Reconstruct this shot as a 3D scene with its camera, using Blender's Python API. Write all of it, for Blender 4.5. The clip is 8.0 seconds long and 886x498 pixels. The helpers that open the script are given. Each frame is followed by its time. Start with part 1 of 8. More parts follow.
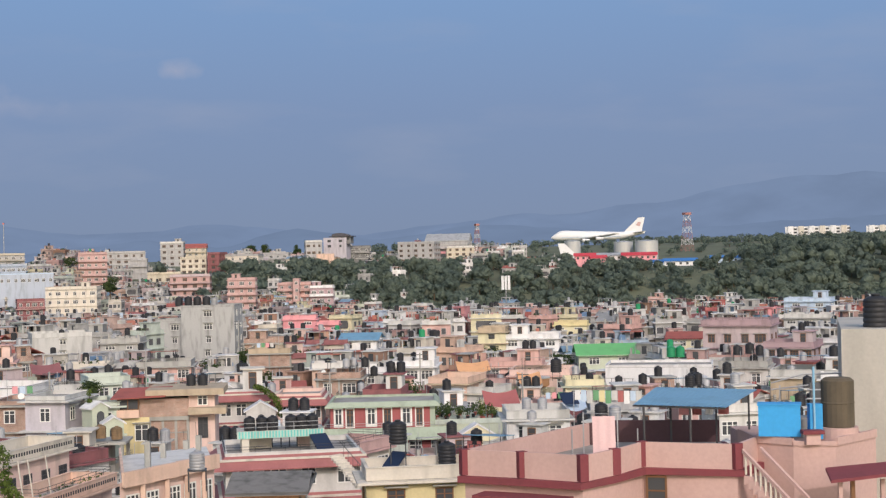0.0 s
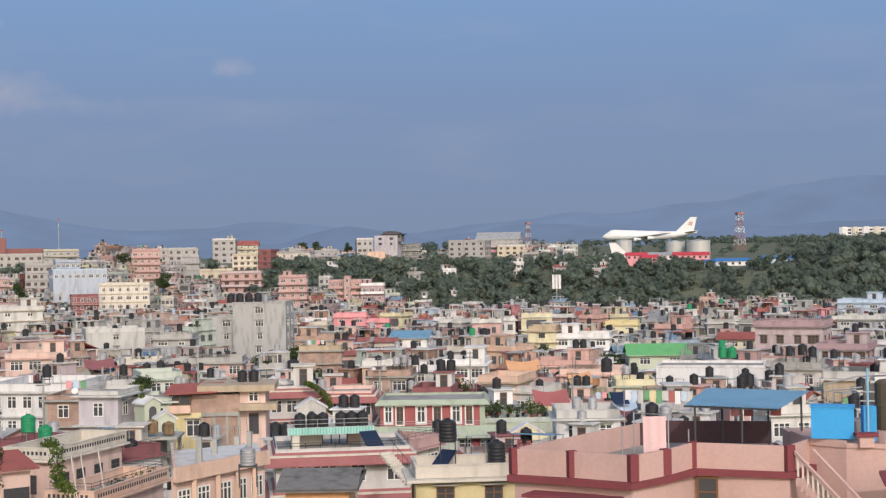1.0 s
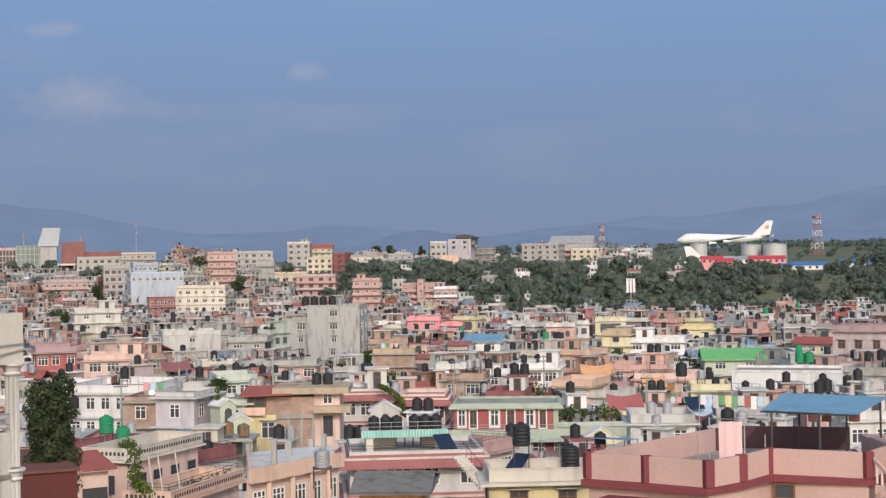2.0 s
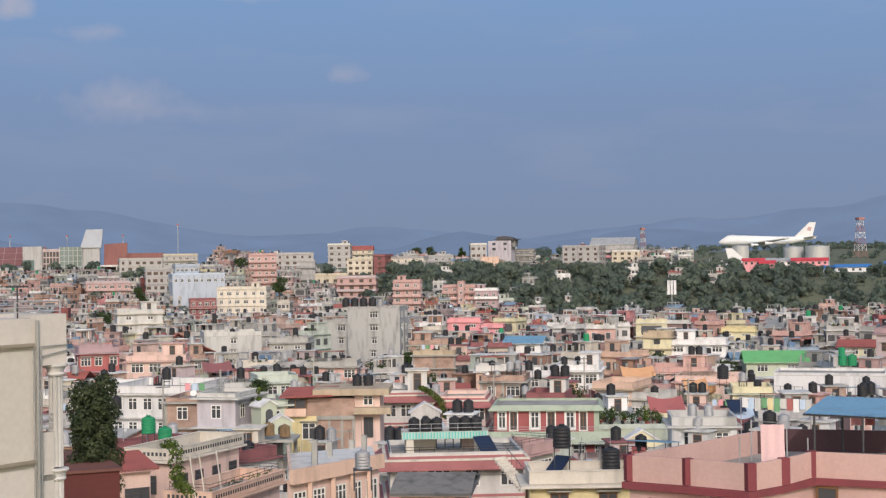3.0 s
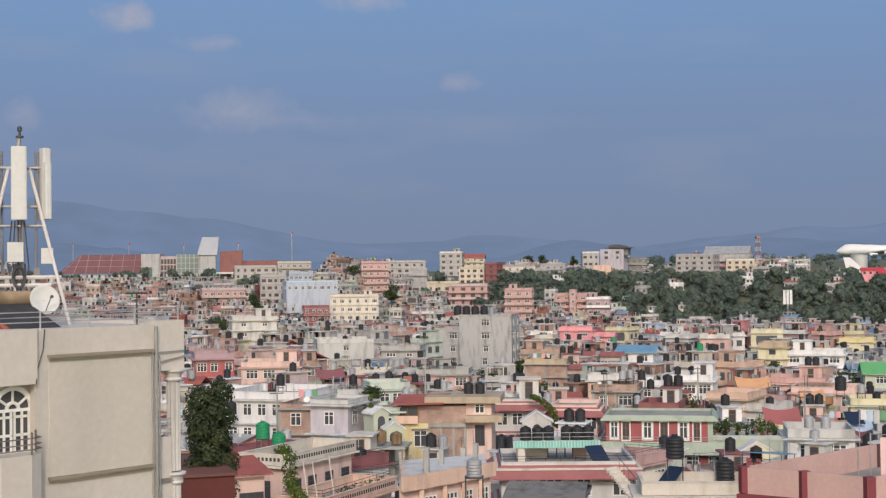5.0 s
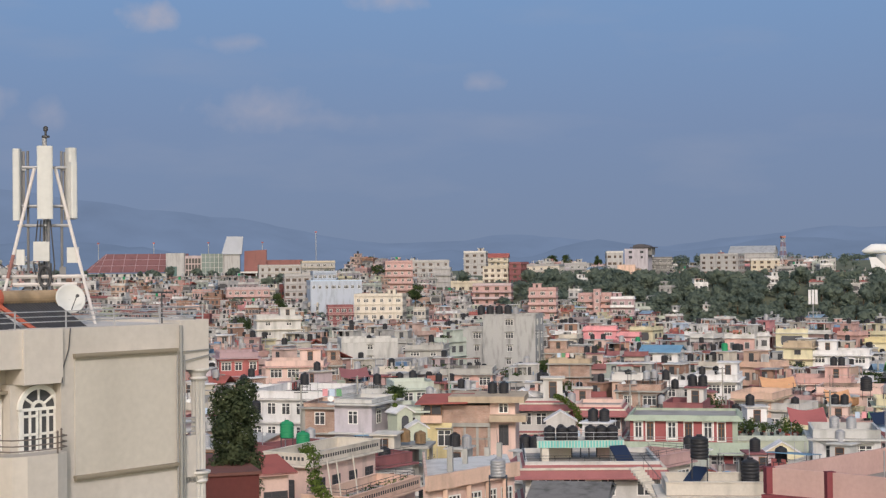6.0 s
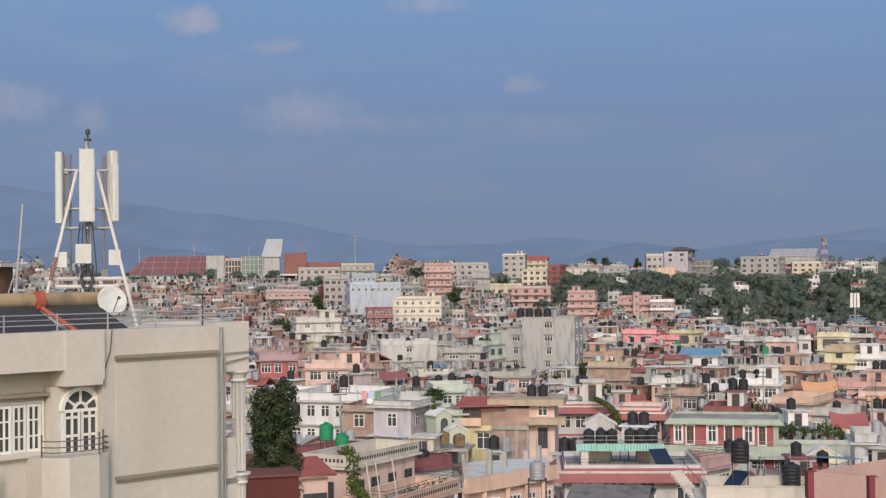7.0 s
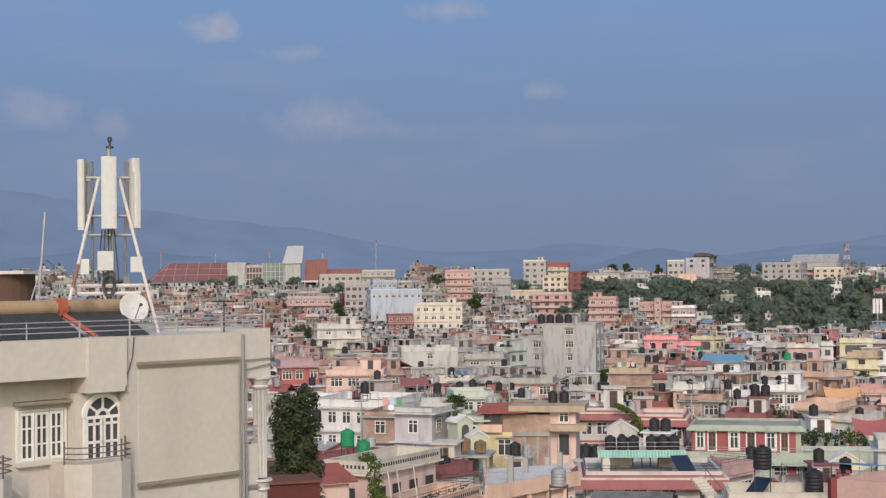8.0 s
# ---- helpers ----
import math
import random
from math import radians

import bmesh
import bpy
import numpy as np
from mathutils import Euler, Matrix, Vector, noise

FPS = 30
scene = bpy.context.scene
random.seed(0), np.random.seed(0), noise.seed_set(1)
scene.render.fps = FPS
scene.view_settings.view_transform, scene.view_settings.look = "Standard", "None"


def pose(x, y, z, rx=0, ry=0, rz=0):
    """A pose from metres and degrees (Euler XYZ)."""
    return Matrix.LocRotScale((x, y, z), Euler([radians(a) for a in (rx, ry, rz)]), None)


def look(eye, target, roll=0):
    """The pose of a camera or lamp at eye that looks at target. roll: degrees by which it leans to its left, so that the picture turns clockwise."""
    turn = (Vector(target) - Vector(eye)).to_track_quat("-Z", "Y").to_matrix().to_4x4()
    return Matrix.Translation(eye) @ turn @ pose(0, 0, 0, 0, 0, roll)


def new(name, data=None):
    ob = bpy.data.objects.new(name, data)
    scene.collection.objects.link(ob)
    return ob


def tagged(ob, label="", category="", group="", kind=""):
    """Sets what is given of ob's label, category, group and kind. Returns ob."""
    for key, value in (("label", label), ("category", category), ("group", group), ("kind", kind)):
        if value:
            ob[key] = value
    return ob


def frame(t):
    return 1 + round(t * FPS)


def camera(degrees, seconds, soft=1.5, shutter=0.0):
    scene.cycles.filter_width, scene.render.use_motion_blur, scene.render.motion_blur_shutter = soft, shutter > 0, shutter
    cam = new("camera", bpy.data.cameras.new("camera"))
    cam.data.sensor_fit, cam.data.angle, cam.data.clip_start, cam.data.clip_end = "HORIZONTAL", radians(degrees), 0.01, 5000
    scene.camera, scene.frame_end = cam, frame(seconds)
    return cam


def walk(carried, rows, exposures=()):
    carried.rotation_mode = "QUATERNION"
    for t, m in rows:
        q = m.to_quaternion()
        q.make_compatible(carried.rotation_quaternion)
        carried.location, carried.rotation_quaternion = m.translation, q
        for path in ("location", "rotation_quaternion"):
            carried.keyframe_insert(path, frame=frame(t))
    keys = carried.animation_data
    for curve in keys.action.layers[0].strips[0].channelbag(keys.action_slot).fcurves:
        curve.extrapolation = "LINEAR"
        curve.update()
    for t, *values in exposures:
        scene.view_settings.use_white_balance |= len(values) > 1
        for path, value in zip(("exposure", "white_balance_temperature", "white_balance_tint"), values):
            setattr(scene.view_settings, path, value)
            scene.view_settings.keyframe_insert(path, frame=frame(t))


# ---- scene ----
# ---- camera ----
EYE = 28.0
cam = camera(33.8, 8.0, soft=1.3)
ROWS = [
    (0.0, 0.000, 0.200, 1.300),
    (0.5, 0.855, 0.192, 1.239),
    (1.0, 1.991, 0.174, 0.935),
    (1.5, 3.601, 0.266, 0.884),
    (1.7, 4.186, 0.306, 0.884),
    (2.8, 6.131, 0.434, 0.810),
    (3.0, 6.456, 0.444, 0.810),
    (3.5, 7.656, 0.531, 0.719),
    (4.0, 9.347, 0.661, 0.642),
    (4.5, 10.345, 0.790, 0.627),
    (4.7, 10.588, 0.810, 0.627),
    (5.8, 11.470, 0.810, 0.569),
    (6.0, 11.775, 0.810, 0.569),
    (6.5, 12.744, 0.824, 0.512),
    (7.0, 13.309, 0.926, 0.508),
    (7.5, 13.695, 0.963, 0.501),
    (8.0, 14.124, 1.186, 0.606),
]
walk(cam, [(t, pose(0.0065 * -yaw, 0, EYE, 90 + pitch, roll, yaw)) for t, yaw, pitch, roll in ROWS],
     exposures=((0.0, 0.27), (1.7, 0.27), (3.5, 0.2), (4.5, 0.13), (8.0, 0.12)))

# ---- light ----
SUN_AZ, SUN_EL = 166.0, 31.0        # degrees clockwise from +y, degrees up
world = bpy.data.worlds.new("sky")
scene.world = world
world.use_nodes = True
wn = world.node_tree.nodes
sky = wn.new("ShaderNodeTexSky")
sky.sky_type, sky.sun_disc = "NISHITA", False
sky.sun_elevation, sky.sun_rotation = radians(SUN_EL), radians(SUN_AZ)
sky.air_density, sky.dust_density = 1.3, 2.5
world.node_tree.links.new(sky.outputs[0], wn["Background"].inputs[0])
wn["Background"].inputs[1].default_value = 0.15
sun = new("sun", bpy.data.lights.new("sun", "SUN"))
sun.data.energy, sun.data.angle, sun.data.color = 1.24, radians(0.6), (1.0, 0.905, 0.885)
az, el = radians(SUN_AZ), radians(SUN_EL)
sun.matrix_world = look((math.sin(az) * math.cos(el) * 100, math.cos(az) * math.cos(el) * 100, math.sin(el) * 100), (0, 0, 0))

# ---- materials ----
MATS = {}


def nodes_of(name):
    m = bpy.data.materials.new(name)
    m.use_nodes = True
    return m, m.node_tree.nodes, m.node_tree.links, m.node_tree.nodes["Principled BSDF"]


def surface(name, colour, rough=0.85, dirt=0.35, scale=0.6, bump=0.15, metal=0.0, streak=True, vary=0.12, fine=6.0, spec=0.25):
    """Weathered paint, plaster, concrete or metal: broad stains with downward streaks, fine grain and relief, a small change from thing to thing."""
    if name in MATS:
        return MATS[name]
    m, n, l, b = nodes_of(name)
    co = n.new("ShaderNodeTexCoord")
    mp = n.new("ShaderNodeMapping")
    mp.inputs["Scale"].default_value = (1, 1, 0.22 if streak else 1)
    info = n.new("ShaderNodeObjectInfo")
    off = n.new("ShaderNodeVectorMath")
    off.operation = "MULTIPLY_ADD"
    comb = n.new("ShaderNodeCombineXYZ")
    for i in range(3):
        l.new(info.outputs["Random"], comb.inputs[i])
    off.inputs[1].default_value = (41, 67, 23)
    l.new(comb.outputs[0], off.inputs[0])
    l.new(co.outputs["Object"], off.inputs[2])
    l.new(off.outputs[0], mp.inputs[0])
    broad = n.new("ShaderNodeTexNoise")
    broad.inputs["Scale"].default_value, broad.inputs["Detail"].default_value = scale, 5
    l.new(mp.outputs[0], broad.inputs["Vector"])
    grain = n.new("ShaderNodeTexNoise")
    grain.inputs["Scale"].default_value, grain.inputs["Detail"].default_value = fine, 4
    l.new(off.outputs[0], grain.inputs["Vector"])
    ramp = n.new("ShaderNodeMapRange")
    ramp.inputs[1].default_value, ramp.inputs[2].default_value = 0.48, 0.72
    ramp.inputs[3].default_value, ramp.inputs[4].default_value = 0.0, dirt
    l.new(broad.outputs[0], ramp.inputs[0])
    mix = n.new("ShaderNodeMix")
    mix.data_type = "RGBA"
    mix.inputs["A"].default_value = (*colour, 1)
    mix.inputs["B"].default_value = (colour[0] * 0.42 + 0.02, colour[1] * 0.42 + 0.02, colour[2] * 0.4 + 0.02, 1)
    l.new(ramp.outputs[0], mix.inputs["Factor"])
    val = n.new("ShaderNodeMath")
    val.operation = "MULTIPLY_ADD"
    val.inputs[1].default_value, val.inputs[2].default_value = vary, 1 - vary / 2
    l.new(info.outputs["Random"], val.inputs[0])
    gv = n.new("ShaderNodeMath")
    gv.operation = "MULTIPLY_ADD"
    gv.inputs[1].default_value = 0.22
    l.new(grain.outputs[0], gv.inputs[0])
    l.new(val.outputs[0], gv.inputs[2])
    sub = n.new("ShaderNodeMath")
    sub.operation = "SUBTRACT"
    sub.inputs[1].default_value = 0.11
    l.new(gv.outputs[0], sub.inputs[0])
    hsv = n.new("ShaderNodeHueSaturation")
    l.new(mix.outputs["Result"], hsv.inputs["Color"])
    l.new(sub.outputs[0], hsv.inputs["Value"])
    l.new(hsv.outputs[0], b.inputs["Base Color"])
    b.inputs["Roughness"].default_value, b.inputs["Metallic"].default_value = rough, metal
    b.inputs["Specular IOR Level"].default_value = spec
    bp = n.new("ShaderNodeBump")
    bp.inputs["Strength"].default_value, bp.inputs["Distance"].default_value = bump, 0.03
    l.new(grain.outputs[0], bp.inputs["Height"])
    l.new(bp.outputs[0], b.inputs["Normal"])
    MATS[name] = m
    return m


def brickwork(name, colour, mortar):
    """Bare brick: courses in the relief and the tint, with stains."""
    m, n, l, b = nodes_of(name)
    co = n.new("ShaderNodeTexCoord")
    mp = n.new("ShaderNodeMapping")
    mp.inputs["Rotation"].default_value = (radians(90), 0, 0)
    l.new(co.outputs["Object"], mp.inputs[0])
    br = n.new("ShaderNodeTexBrick")
    br.inputs["Color1"].default_value = (*colour, 1)
    br.inputs["Color2"].default_value = (colour[0] * 0.75, colour[1] * 0.7, colour[2] * 0.7, 1)
    br.inputs["Mortar"].default_value = (*mortar, 1)
    br.inputs["Scale"].default_value, br.inputs["Brick Width"].default_value, br.inputs["Row Height"].default_value = 1, 0.24, 0.075
    br.inputs["Mortar Size"].default_value = 0.012
    l.new(mp.outputs[0], br.inputs["Vector"])
    no = n.new("ShaderNodeTexNoise")
    no.inputs["Scale"].default_value, no.inputs["Detail"].default_value = 0.7, 6
    l.new(co.outputs["Object"], no.inputs["Vector"])
    hs = n.new("ShaderNodeHueSaturation")
    mr = n.new("ShaderNodeMapRange")
    mr.inputs[1].default_value, mr.inputs[2].default_value, mr.inputs[3].default_value, mr.inputs[4].default_value = 0.3, 0.7, 0.7, 1.25
    l.new(no.outputs[0], mr.inputs[0])
    l.new(mr.outputs[0], hs.inputs["Value"])
    l.new(br.outputs[0], hs.inputs["Color"])
    l.new(hs.outputs[0], b.inputs["Base Color"])
    b.inputs["Roughness"].default_value = 0.9
    bp = n.new("ShaderNodeBump")
    bp.inputs["Strength"].default_value, bp.inputs["Distance"].default_value = 0.4, 0.02
    bp.invert = True
    l.new(br.outputs["Fac"], bp.inputs["Height"])
    l.new(bp.outputs[0], b.inputs["Normal"])
    return m


def foliage(name, dark, light, scale=0.5):
    m, n, l, b = nodes_of(name)
    geo = n.new("ShaderNodeNewGeometry")
    co = n.new("ShaderNodeTexCoord")
    no = n.new("ShaderNodeTexNoise")
    no.inputs["Scale"].default_value, no.inputs["Detail"].default_value = scale, 4
    l.new(co.outputs["Object"], no.inputs["Vector"])
    add = n.new("ShaderNodeMath")
    add.operation = "MULTIPLY_ADD"
    add.inputs[1].default_value = 0.6
    l.new(geo.outputs["Random Per Island"], add.inputs[0])
    mr = n.new("ShaderNodeMapRange")
    mr.inputs[1].default_value, mr.inputs[2].default_value, mr.inputs[3].default_value, mr.inputs[4].default_value = 0.3, 0.7, -0.2, 0.6
    l.new(no.outputs[0], mr.inputs[0])
    l.new(mr.outputs[0], add.inputs[2])
    mix = n.new("ShaderNodeMix")
    mix.data_type = "RGBA"
    mix.inputs["A"].default_value, mix.inputs["B"].default_value = (*dark, 1), (*light, 1)
    l.new(add.outputs[0], mix.inputs["Factor"])
    l.new(mix.outputs["Result"], b.inputs["Base Color"])
    tr = n.new("ShaderNodeBsdfTranslucent")
    l.new(mix.outputs["Result"], tr.inputs["Color"])
    ms = n.new("ShaderNodeMixShader")
    ms.inputs[0].default_value = 0.48
    l.new(b.outputs[0], ms.inputs[1])
    l.new(tr.outputs[0], ms.inputs[2])
    l.new(ms.outputs[0], n["Material Output"].inputs[0])
    b.inputs["Roughness"].default_value = 0.7
    b.inputs["Specular IOR Level"].default_value = 0.2
    return m


def glass_dark(name, colour=(0.07, 0.072, 0.078), rough=0.2):
    m, n, l, b = nodes_of(name)
    b.inputs["Base Color"].default_value = (*colour, 1)
    b.inputs["Roughness"].default_value = rough
    return m


PAINT = {
    "white": (0.73, 0.715, 0.71), "offwhite": (0.6, 0.58, 0.555), "cream": (0.64, 0.585, 0.505), "pale_pink": (0.68, 0.5, 0.44),
    "salmon": (0.6, 0.38, 0.34), "pink": (0.72, 0.33, 0.35), "grey": (0.4, 0.39, 0.37), "pale_grey": (0.55, 0.54, 0.52), "dark_grey": (0.2, 0.2, 0.2),
    "pale_green": (0.5, 0.53, 0.42), "mint": (0.55, 0.6, 0.53), "yellow": (0.68, 0.58, 0.33), "pale_yellow": (0.7, 0.64, 0.44),
    "pale_blue": (0.5, 0.6, 0.72), "mauve": (0.5, 0.41, 0.42), "tan": (0.48, 0.385, 0.28), "maroon": (0.27, 0.11, 0.115), "red": (0.4, 0.13, 0.125),
    # haze_blue: far blue walls greyed, with distance haze put into the paint
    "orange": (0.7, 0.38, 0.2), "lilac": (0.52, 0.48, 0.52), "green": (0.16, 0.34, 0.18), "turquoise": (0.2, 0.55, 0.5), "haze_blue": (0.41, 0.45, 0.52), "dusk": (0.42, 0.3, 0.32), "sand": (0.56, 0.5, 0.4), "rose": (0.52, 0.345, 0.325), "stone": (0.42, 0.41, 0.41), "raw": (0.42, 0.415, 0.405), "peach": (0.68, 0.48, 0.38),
}


def paint(c):
    return surface(c + "_paint", PAINT[c], dirt=0.8 if c == "raw" else 0.65 if c in ("grey", "pale_grey") else 0.52, scale=0.85, bump=0.25)


BRICK = brickwork("bare_brick", (0.42, 0.24, 0.18), (0.45, 0.4, 0.34))
CONCRETE = surface("weathered_concrete", (0.38, 0.37, 0.34), dirt=0.7, scale=0.5, bump=0.3)
ROOFTOP = surface("roof_screed", (0.33, 0.31, 0.29), dirt=0.6, scale=0.4, streak=False)
TILE = surface("red_roof_sheet", (0.34, 0.1, 0.08), dirt=0.5, rough=0.7)
ROSE_SHEET = surface("faded_rose_sheet", (0.36, 0.14, 0.135), dirt=0.35, rough=0.7)
TIN = surface("tin_sheet", (0.45, 0.45, 0.45), dirt=0.6, rough=0.5, metal=0.3, streak=False)
BLUE_TIN = surface("blue_tin", (0.16, 0.31, 0.44), dirt=0.4, rough=0.5, streak=False)
GREEN_TIN = surface("green_tin", (0.14, 0.4, 0.15), dirt=0.3, rough=0.5, streak=False)
SLATE = surface("old_slate", (0.19, 0.18, 0.17), dirt=1.0, scale=1.3, streak=False, bump=0.6)
STEEL = surface("galvanised_steel", (0.42, 0.42, 0.43), rough=0.55, metal=0.35, dirt=0.5)
DARK_STEEL = surface("dark_steel", (0.08, 0.08, 0.085), rough=0.5, metal=0.4, dirt=0.3)
BLACK_PLASTIC = surface("black_tank_plastic", (0.03, 0.03, 0.033), rough=0.5, dirt=0.2, bump=0.05)
GREEN_PLASTIC = surface("green_tank_plastic", (0.025, 0.25, 0.11), rough=0.5, dirt=0.2, bump=0.05)
BLUE_PLASTIC = surface("blue_tank_plastic", (0.05, 0.33, 0.68), rough=0.45, dirt=0.2, bump=0.05)
WOOD = surface("brown_wood", (0.2, 0.1, 0.05), rough=0.6, dirt=0.4)
BARK = surface("bark", (0.12, 0.09, 0.06), rough=0.9, dirt=0.5)
FRAME_W = surface("white_frame_paint", (0.78, 0.77, 0.73), rough=0.5, dirt=0.2)
GLASS = glass_dark("window_glass")
SOLAR = glass_dark("solar_blue", (0.012, 0.022, 0.055), 0.5)
BLUE_GLASS = glass_dark("green_glass", (0.1, 0.17, 0.17), 0.1)
LEAF = foliage("leaves", (0.03, 0.055, 0.02), (0.11, 0.15, 0.055))
LEAF_D = foliage("dark_leaves", (0.04, 0.06, 0.03), (0.14, 0.165, 0.08), 1.2)
LEAF_Y = foliage("yellow_leaves", (0.06, 0.1, 0.02), (0.2, 0.26, 0.06))
# far woods: greens paled and blued, the distance haze put into the leaf colour
HAZED_WOODS = foliage("hazed_woods_leaves", (0.108, 0.145, 0.127), (0.195, 0.235, 0.178), 0.05)
GRASS = surface("dry_grass", (0.13, 0.14, 0.092), rough=0.95, dirt=0.5, scale=0.05, streak=False, fine=0.6)

# ---- mesh tools ----


class Shape:
    """Collects boxes, prisms and lathed forms, with a material to each, into one mesh."""

    def __init__(self):
        self.v, self.f, self.m, self.mats, self.cols = [], [], [], [], []

    def slot(self, mat):
        if mat not in self.mats:
            self.mats.append(mat)
        return self.mats.index(mat)

    def poly(self, pts, faces, mat, col=None):
        k, s = len(self.v), self.slot(mat)
        self.v += [tuple(p) for p in pts]
        self.f += [tuple(k + i for i in f) for f in faces]
        self.m += [s] * len(faces)
        self.cols += [col or (1, 1, 1)] * len(faces)
        return self

    def box(self, x0, x1, y0, y1, z0, z1, mat, col=None, turn=0.0, about=(0, 0)):
        p = [(x, y, z) for z in (z0, z1) for x, y in ((x0, y0), (x1, y0), (x1, y1), (x0, y1))]
        if turn:
            c, s = math.cos(turn), math.sin(turn)
            p = [(about[0] + (x - about[0]) * c - (y - about[1]) * s, about[1] + (x - about[0]) * s + (y - about[1]) * c, z) for x, y, z in p]
        return self.poly(p, [(0, 3, 2, 1), (4, 5, 6, 7), (0, 1, 5, 4), (1, 2, 6, 5), (2, 3, 7, 6), (3, 0, 4, 7)], mat, col)

    def ring(self, x0, x1, y0, y1, z0, z1, th, mat, col=None):
        """Four walls round a rectangle, th thick inwards."""
        self.box(x0, x1, y0, y0 + th, z0, z1, mat, col)
        self.box(x0, x1, y1 - th, y1, z0, z1, mat, col)
        self.box(x0, x0 + th, y0 + th, y1 - th, z0, z1, mat, col)
        return self.box(x1 - th, x1, y0 + th, y1 - th, z0, z1, mat, col)

    def frame_ring(self, x0, x1, y0, y1, profile, mat, col=None):
        """A closed profile of (inset, height) swept round a rectangle: one welded piece."""
        k = len(profile)
        pts, faces = [], []
        for cx, cy, sx, sy in ((x0, y0, 1, 1), (x1, y0, -1, 1), (x1, y1, -1, -1), (x0, y1, 1, -1)):
            pts += [(cx + sx * i, cy + sy * i, z) for i, z in profile]
        for c in range(4):
            for i in range(k):
                j, n = (i + 1) % k, (c + 1) % 4
                faces.append((c * k + i, n * k + i, n * k + j, c * k + j))
        return self.poly(pts, faces, mat, col)

    def lattice(self, xs, zs, y0, y1, mat, glass=None):
        """A welded plate of bars: xs and zs alternate bar, gap, bar; the gaps are holes, glazed where glass is given."""
        idx, pts = {}, []

        def vert(i, j, y):
            if (i, j, y) not in idx:
                idx[(i, j, y)] = len(pts)
                pts.append((xs[i], y, zs[j]))
            return idx[(i, j, y)]

        fb, fg = [], []
        nx, nz = len(xs) - 1, len(zs) - 1
        for i in range(nx):
            for j in range(nz):
                if i % 2 and j % 2:
                    q = [(i, j), (i + 1, j), (i + 1, j + 1), (i, j + 1)]
                    for a, b in zip(q, q[1:] + q[:1]):
                        fb.append((vert(*b, y0), vert(*a, y0), vert(*a, y1), vert(*b, y1)))
                    if glass:
                        fg.append(tuple(vert(*a, y1) for a in q))
                else:
                    fb.append((vert(i, j, y0), vert(i + 1, j, y0), vert(i + 1, j + 1, y0), vert(i, j + 1, y0)))
        rim = [(i, 0) for i in range(nx)] + [(nx, j) for j in range(nz)] + [(i, nz) for i in range(nx, 0, -1)] + [(0, j) for j in range(nz, 0, -1)]
        for a, b in zip(rim, rim[1:] + rim[:1]):
            fb.append((vert(*a, y0), vert(*a, y1), vert(*b, y1), vert(*b, y0)))
        k = len(self.v)
        self.poly(pts, fb, mat)
        if fg:
            self.f += [tuple(k + i for i in f) for f in fg]
            self.m += [self.slot(glass)] * len(fg)
            self.cols += [(1, 1, 1)] * len(fg)
        return self

    def lathe(self, profile, seg, mat, at=(0, 0, 0), col=None):
        pts, faces = [], []
        for r, z in profile:
            for i in range(seg):
                a = 2 * math.pi * i / seg
                pts.append((at[0] + r * math.cos(a), at[1] + r * math.sin(a), at[2] + z))
        for j in range(len(profile) - 1):
            for i in range(seg):
                k = (i + 1) % seg
                faces.append((j * seg + i, j * seg + k, (j + 1) * seg + k, (j + 1) * seg + i))
        faces.append(tuple(range(seg))[::-1])
        faces.append(tuple((len(profile) - 1) * seg + i for i in range(seg)))
        return self.poly(pts, faces, mat, col)

    def rod(self, a, b, r, mat, seg=6, r2=None, col=None):
        a, b = Vector(a), Vector(b)
        q = (b - a).to_track_quat("Z", "Y")
        pts = []
        for c, rr in ((a, r), (b, r if r2 is None else r2)):
            pts += [c + q @ Vector((rr * math.cos(2 * math.pi * i / seg), rr * math.sin(2 * math.pi * i / seg), 0)) for i in range(seg)]
        faces = [(i, (i + 1) % seg, seg + (i + 1) % seg, seg + i) for i in range(seg)]
        faces += [tuple(range(seg))[::-1], tuple(range(seg, 2 * seg))]
        return self.poly(pts, faces, mat, col)

    def prism(self, outline, z0, z1, mat, col=None):
        """An upright prism over an outline that runs anticlockwise seen from above."""
        k = len(outline)
        pts = [(x, y, z0) for x, y in outline] + [(x, y, z1) for x, y in outline]
        faces = [(i, (i + 1) % k, k + (i + 1) % k, k + i) for i in range(k)] + [tuple(range(k))[::-1], tuple(range(k, 2 * k))]
        return self.poly(pts, faces, mat, col)

    def gable(self, x0, x1, y0, y1, z, rise, over, mat, th=0.12, col=None):
        """Two sloping sheets with a ridge along x."""
        ym = (y0 + y1) / 2
        for sgn, ye in ((-1, y0 - over), (1, y1 + over)):
            zlow = z - rise * over / max(0.1, ym - y0)
            p = [(x0 - over, ye, zlow), (x1 + over, ye, zlow), (x1 + over, ym, z + rise), (x0 - over, ym, z + rise)]
            p += [(a, b, c + th) for a, b, c in p]
            f = [(0, 1, 2, 3), (4, 7, 6, 5), (0, 4, 5, 1), (1, 5, 6, 2), (2, 6, 7, 3), (3, 7, 4, 0)]
            self.poly(p, f if sgn > 0 else [q[::-1] for q in f], mat, col)
        return self

